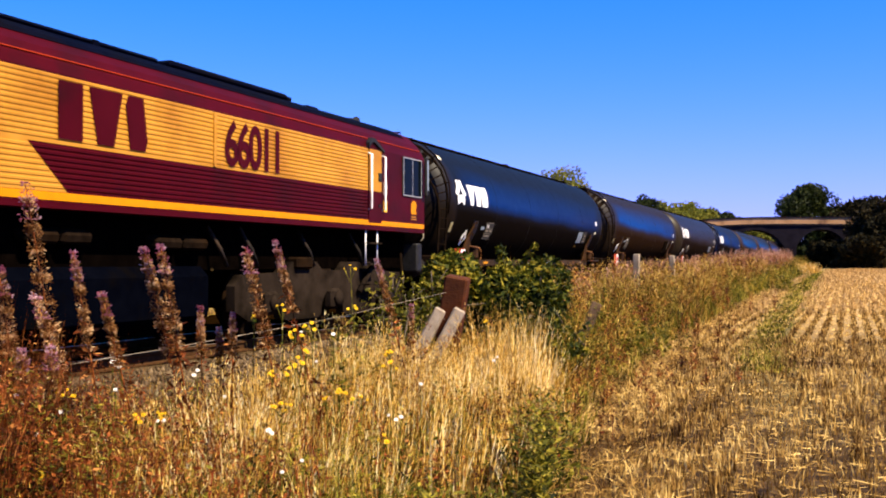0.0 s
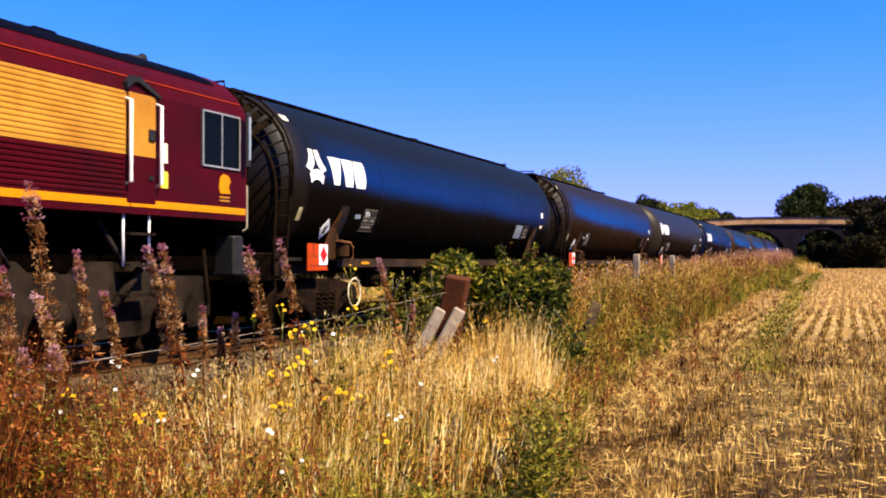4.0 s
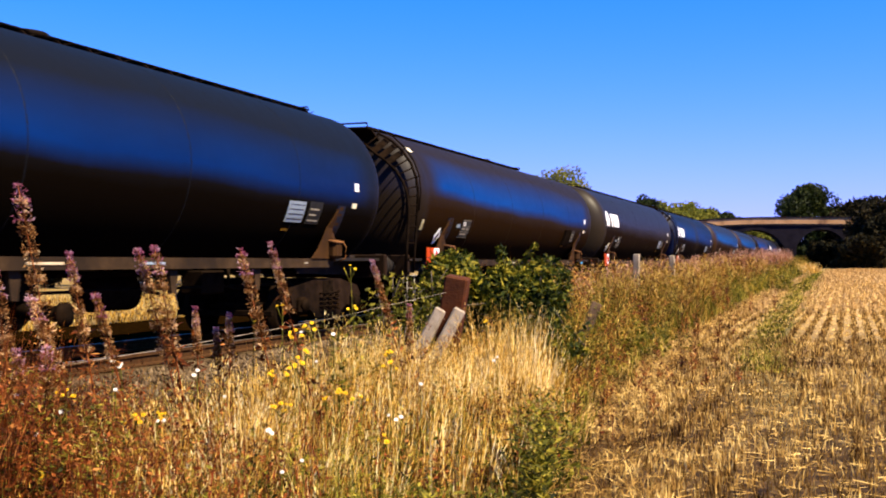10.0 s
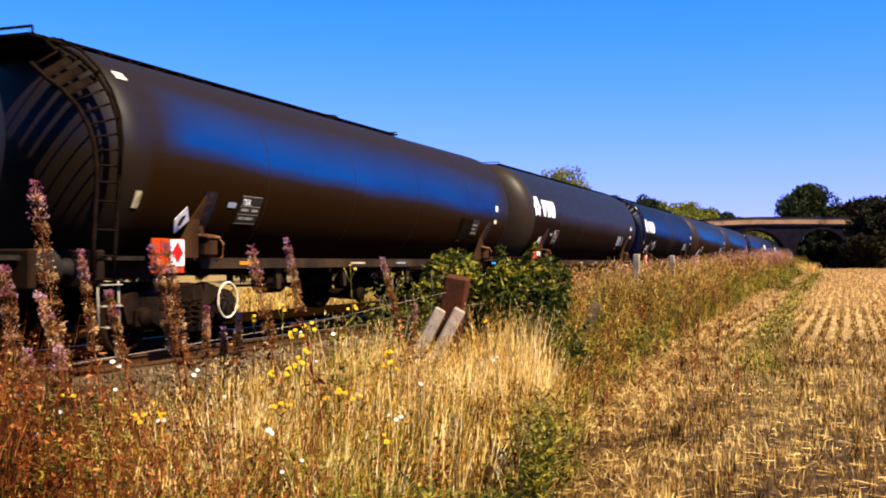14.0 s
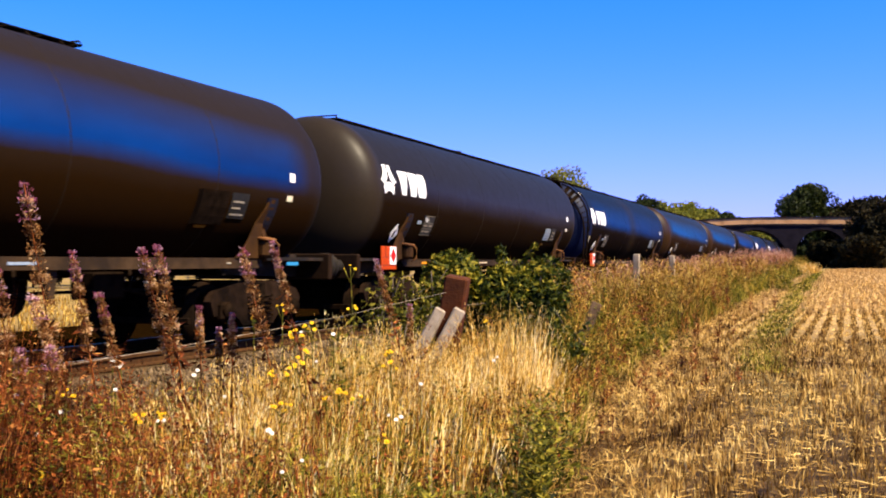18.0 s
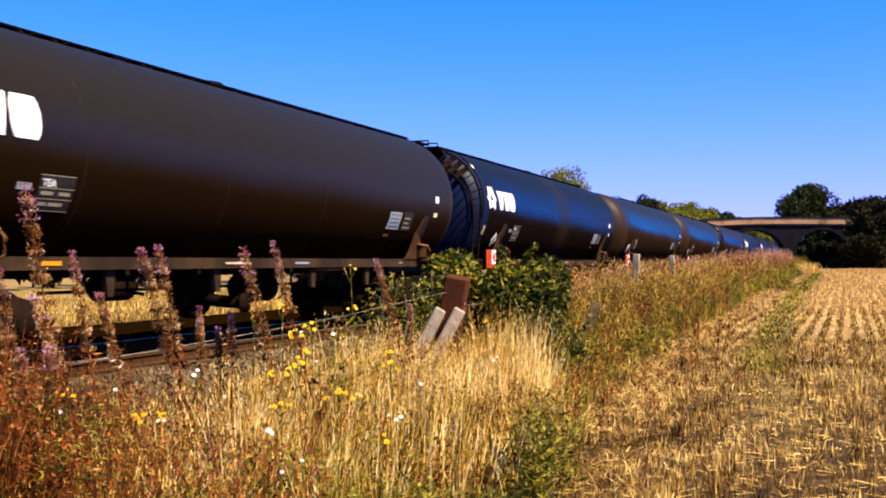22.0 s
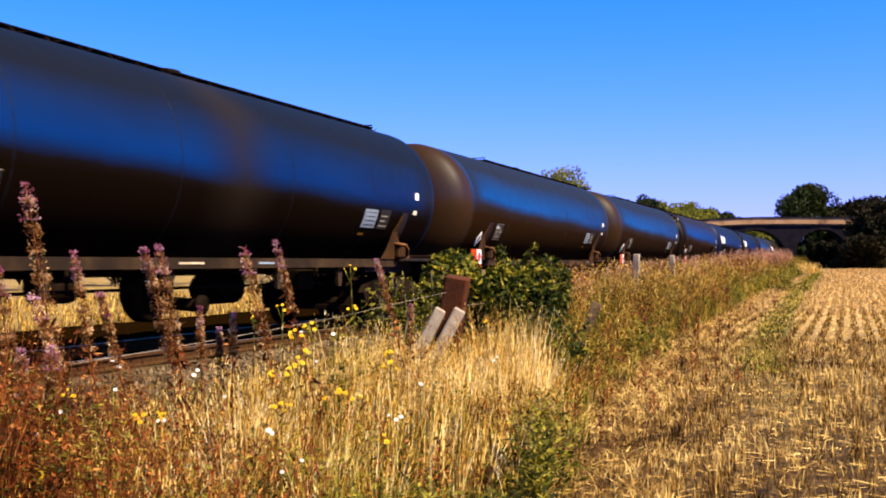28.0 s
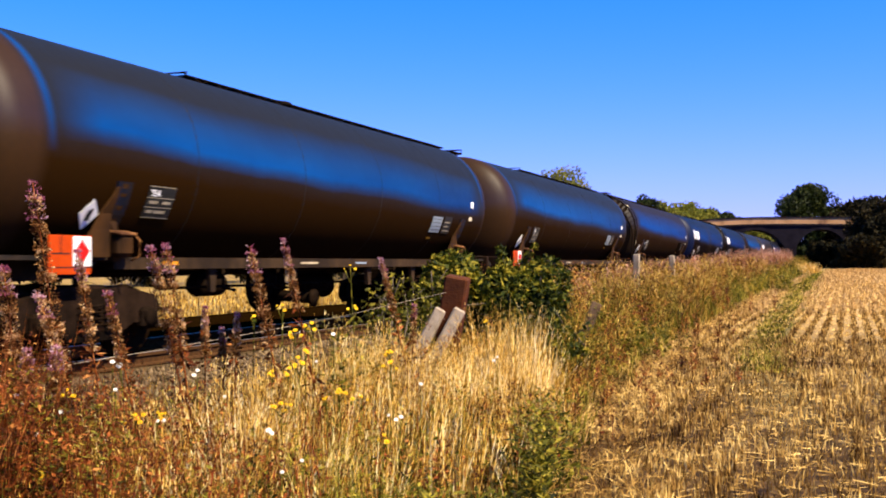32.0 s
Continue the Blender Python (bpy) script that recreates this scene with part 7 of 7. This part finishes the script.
def build_trees():
    for px, depth, h, w, mat, lab, seed in (
        (990, 175, 15.7, 15, M_TREE_PALE, "pale yellow-green tree beyond the line", 4),
        (1428, 152, 11.9, 10.4, M_TREE, "dark round-crowned tree behind the bridge", 5),
        (1145, 230, 15.5, 9, M_TREE, "dark tree in the wood beyond the line", 6),
        (1180, 240, 15, 10, M_TREE_PALE, "yellow-green tree in the wood beyond the line", 7),
        (1215, 250, 15.2, 11, M_TREE_PALE, "yellow-green tree in the wood beyond the line", 8),
        (1250, 260, 14, 10, M_TREE_PALE, "yellow-green tree in the wood beyond the line", 9),
        (1285, 270, 13.5, 10, M_TREE, "dark tree in the wood beyond the line", 10),
        (1310, 280, 12.5, 9, M_TREE, "dark tree in the wood beyond the line", 12),
        (1095, 225, 11, 9, M_TREE, "dark tree in the wood beyond the line", 13),
        (1268, 264, 14, 10, M_TREE, "dark tree in the wood beyond the line", 36),
        (1298, 276, 13, 9, M_TREE, "dark tree in the wood beyond the line", 37),
        (1200, 246, 14, 10, M_TREE_PALE, "yellow-green tree in the wood beyond the line", 38),
        (1560, 120, 7.4, 6.5, M_HEDGE, "dark tree at the end of the field", 14),
        (1595, 119, 8.4, 8, M_HEDGE, "dark tree at the end of the field", 15),
        (1640, 118, 8.6, 8, M_HEDGE, "dark tree at the end of the field", 16),
        (1700, 118, 8.6, 8, M_HEDGE, "dark tree at the end of the field", 17),
        (1500, 150, 9.0, 8, M_HEDGE, "dark tree behind the bridge", 18),
        (1538, 148, 9.6, 9, M_HEDGE, "dark tree behind the bridge", 20),
        (1345, 172, 6.4, 8, M_TREE_PALE, "olive tree seen through the arch", 19),
    ):
        x, y = at_pixel_column(col(px), depth)
        tree(x, y, 0.2, h, w, mat, lab, 20000 if depth < 160 else 15000, 0.24 if depth < 160 else 0.30, seed, 0.06)
    for px, depth, w, h, seed, mat in ((1478, 127, 6, 3.4, 21, M_HEDGE), (1525, 117, 6, 4.0, 22, M_HEDGE), (1570, 116, 6, 5.0, 23, M_HEDGE), (1610, 116, 7, 5.0, 24, M_HEDGE), (1660, 116, 8, 5.0, 27, M_HEDGE), (1440, 145, 6, 3.2, 25, M_TREE), (1480, 146, 7, 3.9, 26, M_HEDGE), (1405, 128, 3, 1.9, 28, M_TREE), (1345, 150, 7, 3.4, 29, M_HEDGE), (1500, 128, 6, 5.0, 33, M_HEDGE), (1540, 122, 7, 7.0, 34, M_HEDGE), (1470, 148, 6, 4.6, 35, M_HEDGE)):
        x, y = at_pixel_column(col(px), depth)
        bush(x, y, 0.1, w, 4, h, mat, "dark hedge bush near the bridge", 6500, 0.22, seed, "hedge")
    # pale dry clump where the verge meets the hedge
    x0, y0 = at_pixel_column(col(1424), 92)
    n = 900
    x, y = x0 + RNG.normal(0, 0.5, n), y0 + RNG.normal(0, 1.2, n)
    clump = thing("dry_grass_clump", "pale dry grass clump at the end of the verge", "grass clump", at=pose(0, 0, 0))
    part("blades", quick_mesh("clump_blades", *blades(x, y, gz_many(x, y) - 0.05, 0.7 + 0.5 * RNG.random(n), np.full(n, 0.06), 0.1 + 0.4 * RNG.random(n)), M_PALE), None, clump)
    # the hedge on the far side of the line
    rnd = random.Random(30)
    for k in range(16):
        bush(-33 + rnd.uniform(-1, 1), 10 + 11.0 * k, -0.1, 5, 12, 3.4 + rnd.uniform(-0.4, 0.9), M_HEDGE, "dark hedge on the far side of the line", 4500, 0.24, 40 + k, "hedge")


build_trees()


# ---- what moves ----
def motions():
    times = [0.4 * k for k in range(81)]
    walk(LOCO, [(t, pose(TRACK_X, LOCO_AT - travelled(t), 0)) for t in times])
    for i, w in enumerate(WAGONS):
        walk(w, [(t, pose(TRACK_X, WAGON_AT + WAGON_PITCH * i - travelled(t), 0)) for t in times])
    # gusts: seconds and degrees that the tall stalks lean towards the field
    gust_t = [0, 2, 3.5, 5.5, 7, 9, 11, 13, 14, 16.5, 18, 20, 21, 22, 23.5, 25, 25.5, 27.5, 29.5, 32]
    gust = [-0.2, -2.3, 0.6, 1.0, 0.9, -2.2, -1.4, 1.0, 2.4, 0.9, -0.9, -2.4, 2.4, -1.4, 3.2, -2.8, -3.2, -0.4, 0.0, 1.6]
    for w, m, seed in WILLOWHERBS:
        rnd = random.Random(seed)
        a, c, lag = rnd.random() * 6.28, rnd.uniform(0.6, 1.05), rnd.uniform(-0.15, 0.25)
        walk(w, [(0.5 * k, m @ pose(0, 0, 0, 0.3 * math.sin(0.95 * k + a), c * float(np.interp(0.5 * k - lag, gust_t, gust)) + 0.3 * math.sin(1.55 * k + a), 0)) for k in range(65)])
    fine = [0.2 * k for k in range(161)]
    for v in [LOCO] + WAGONS:
        for b in v.children:
            if b.name.split(".")[0] == "bogie":
                for ws in b.children:
                    if ws.name.split(".")[0] == "wheelset":
                        x, y, r = ws.location
                        walk(ws, [(t, pose(x, y, r, math.degrees(travelled(t) / r), 0, 0)) for t in fine])


motions()
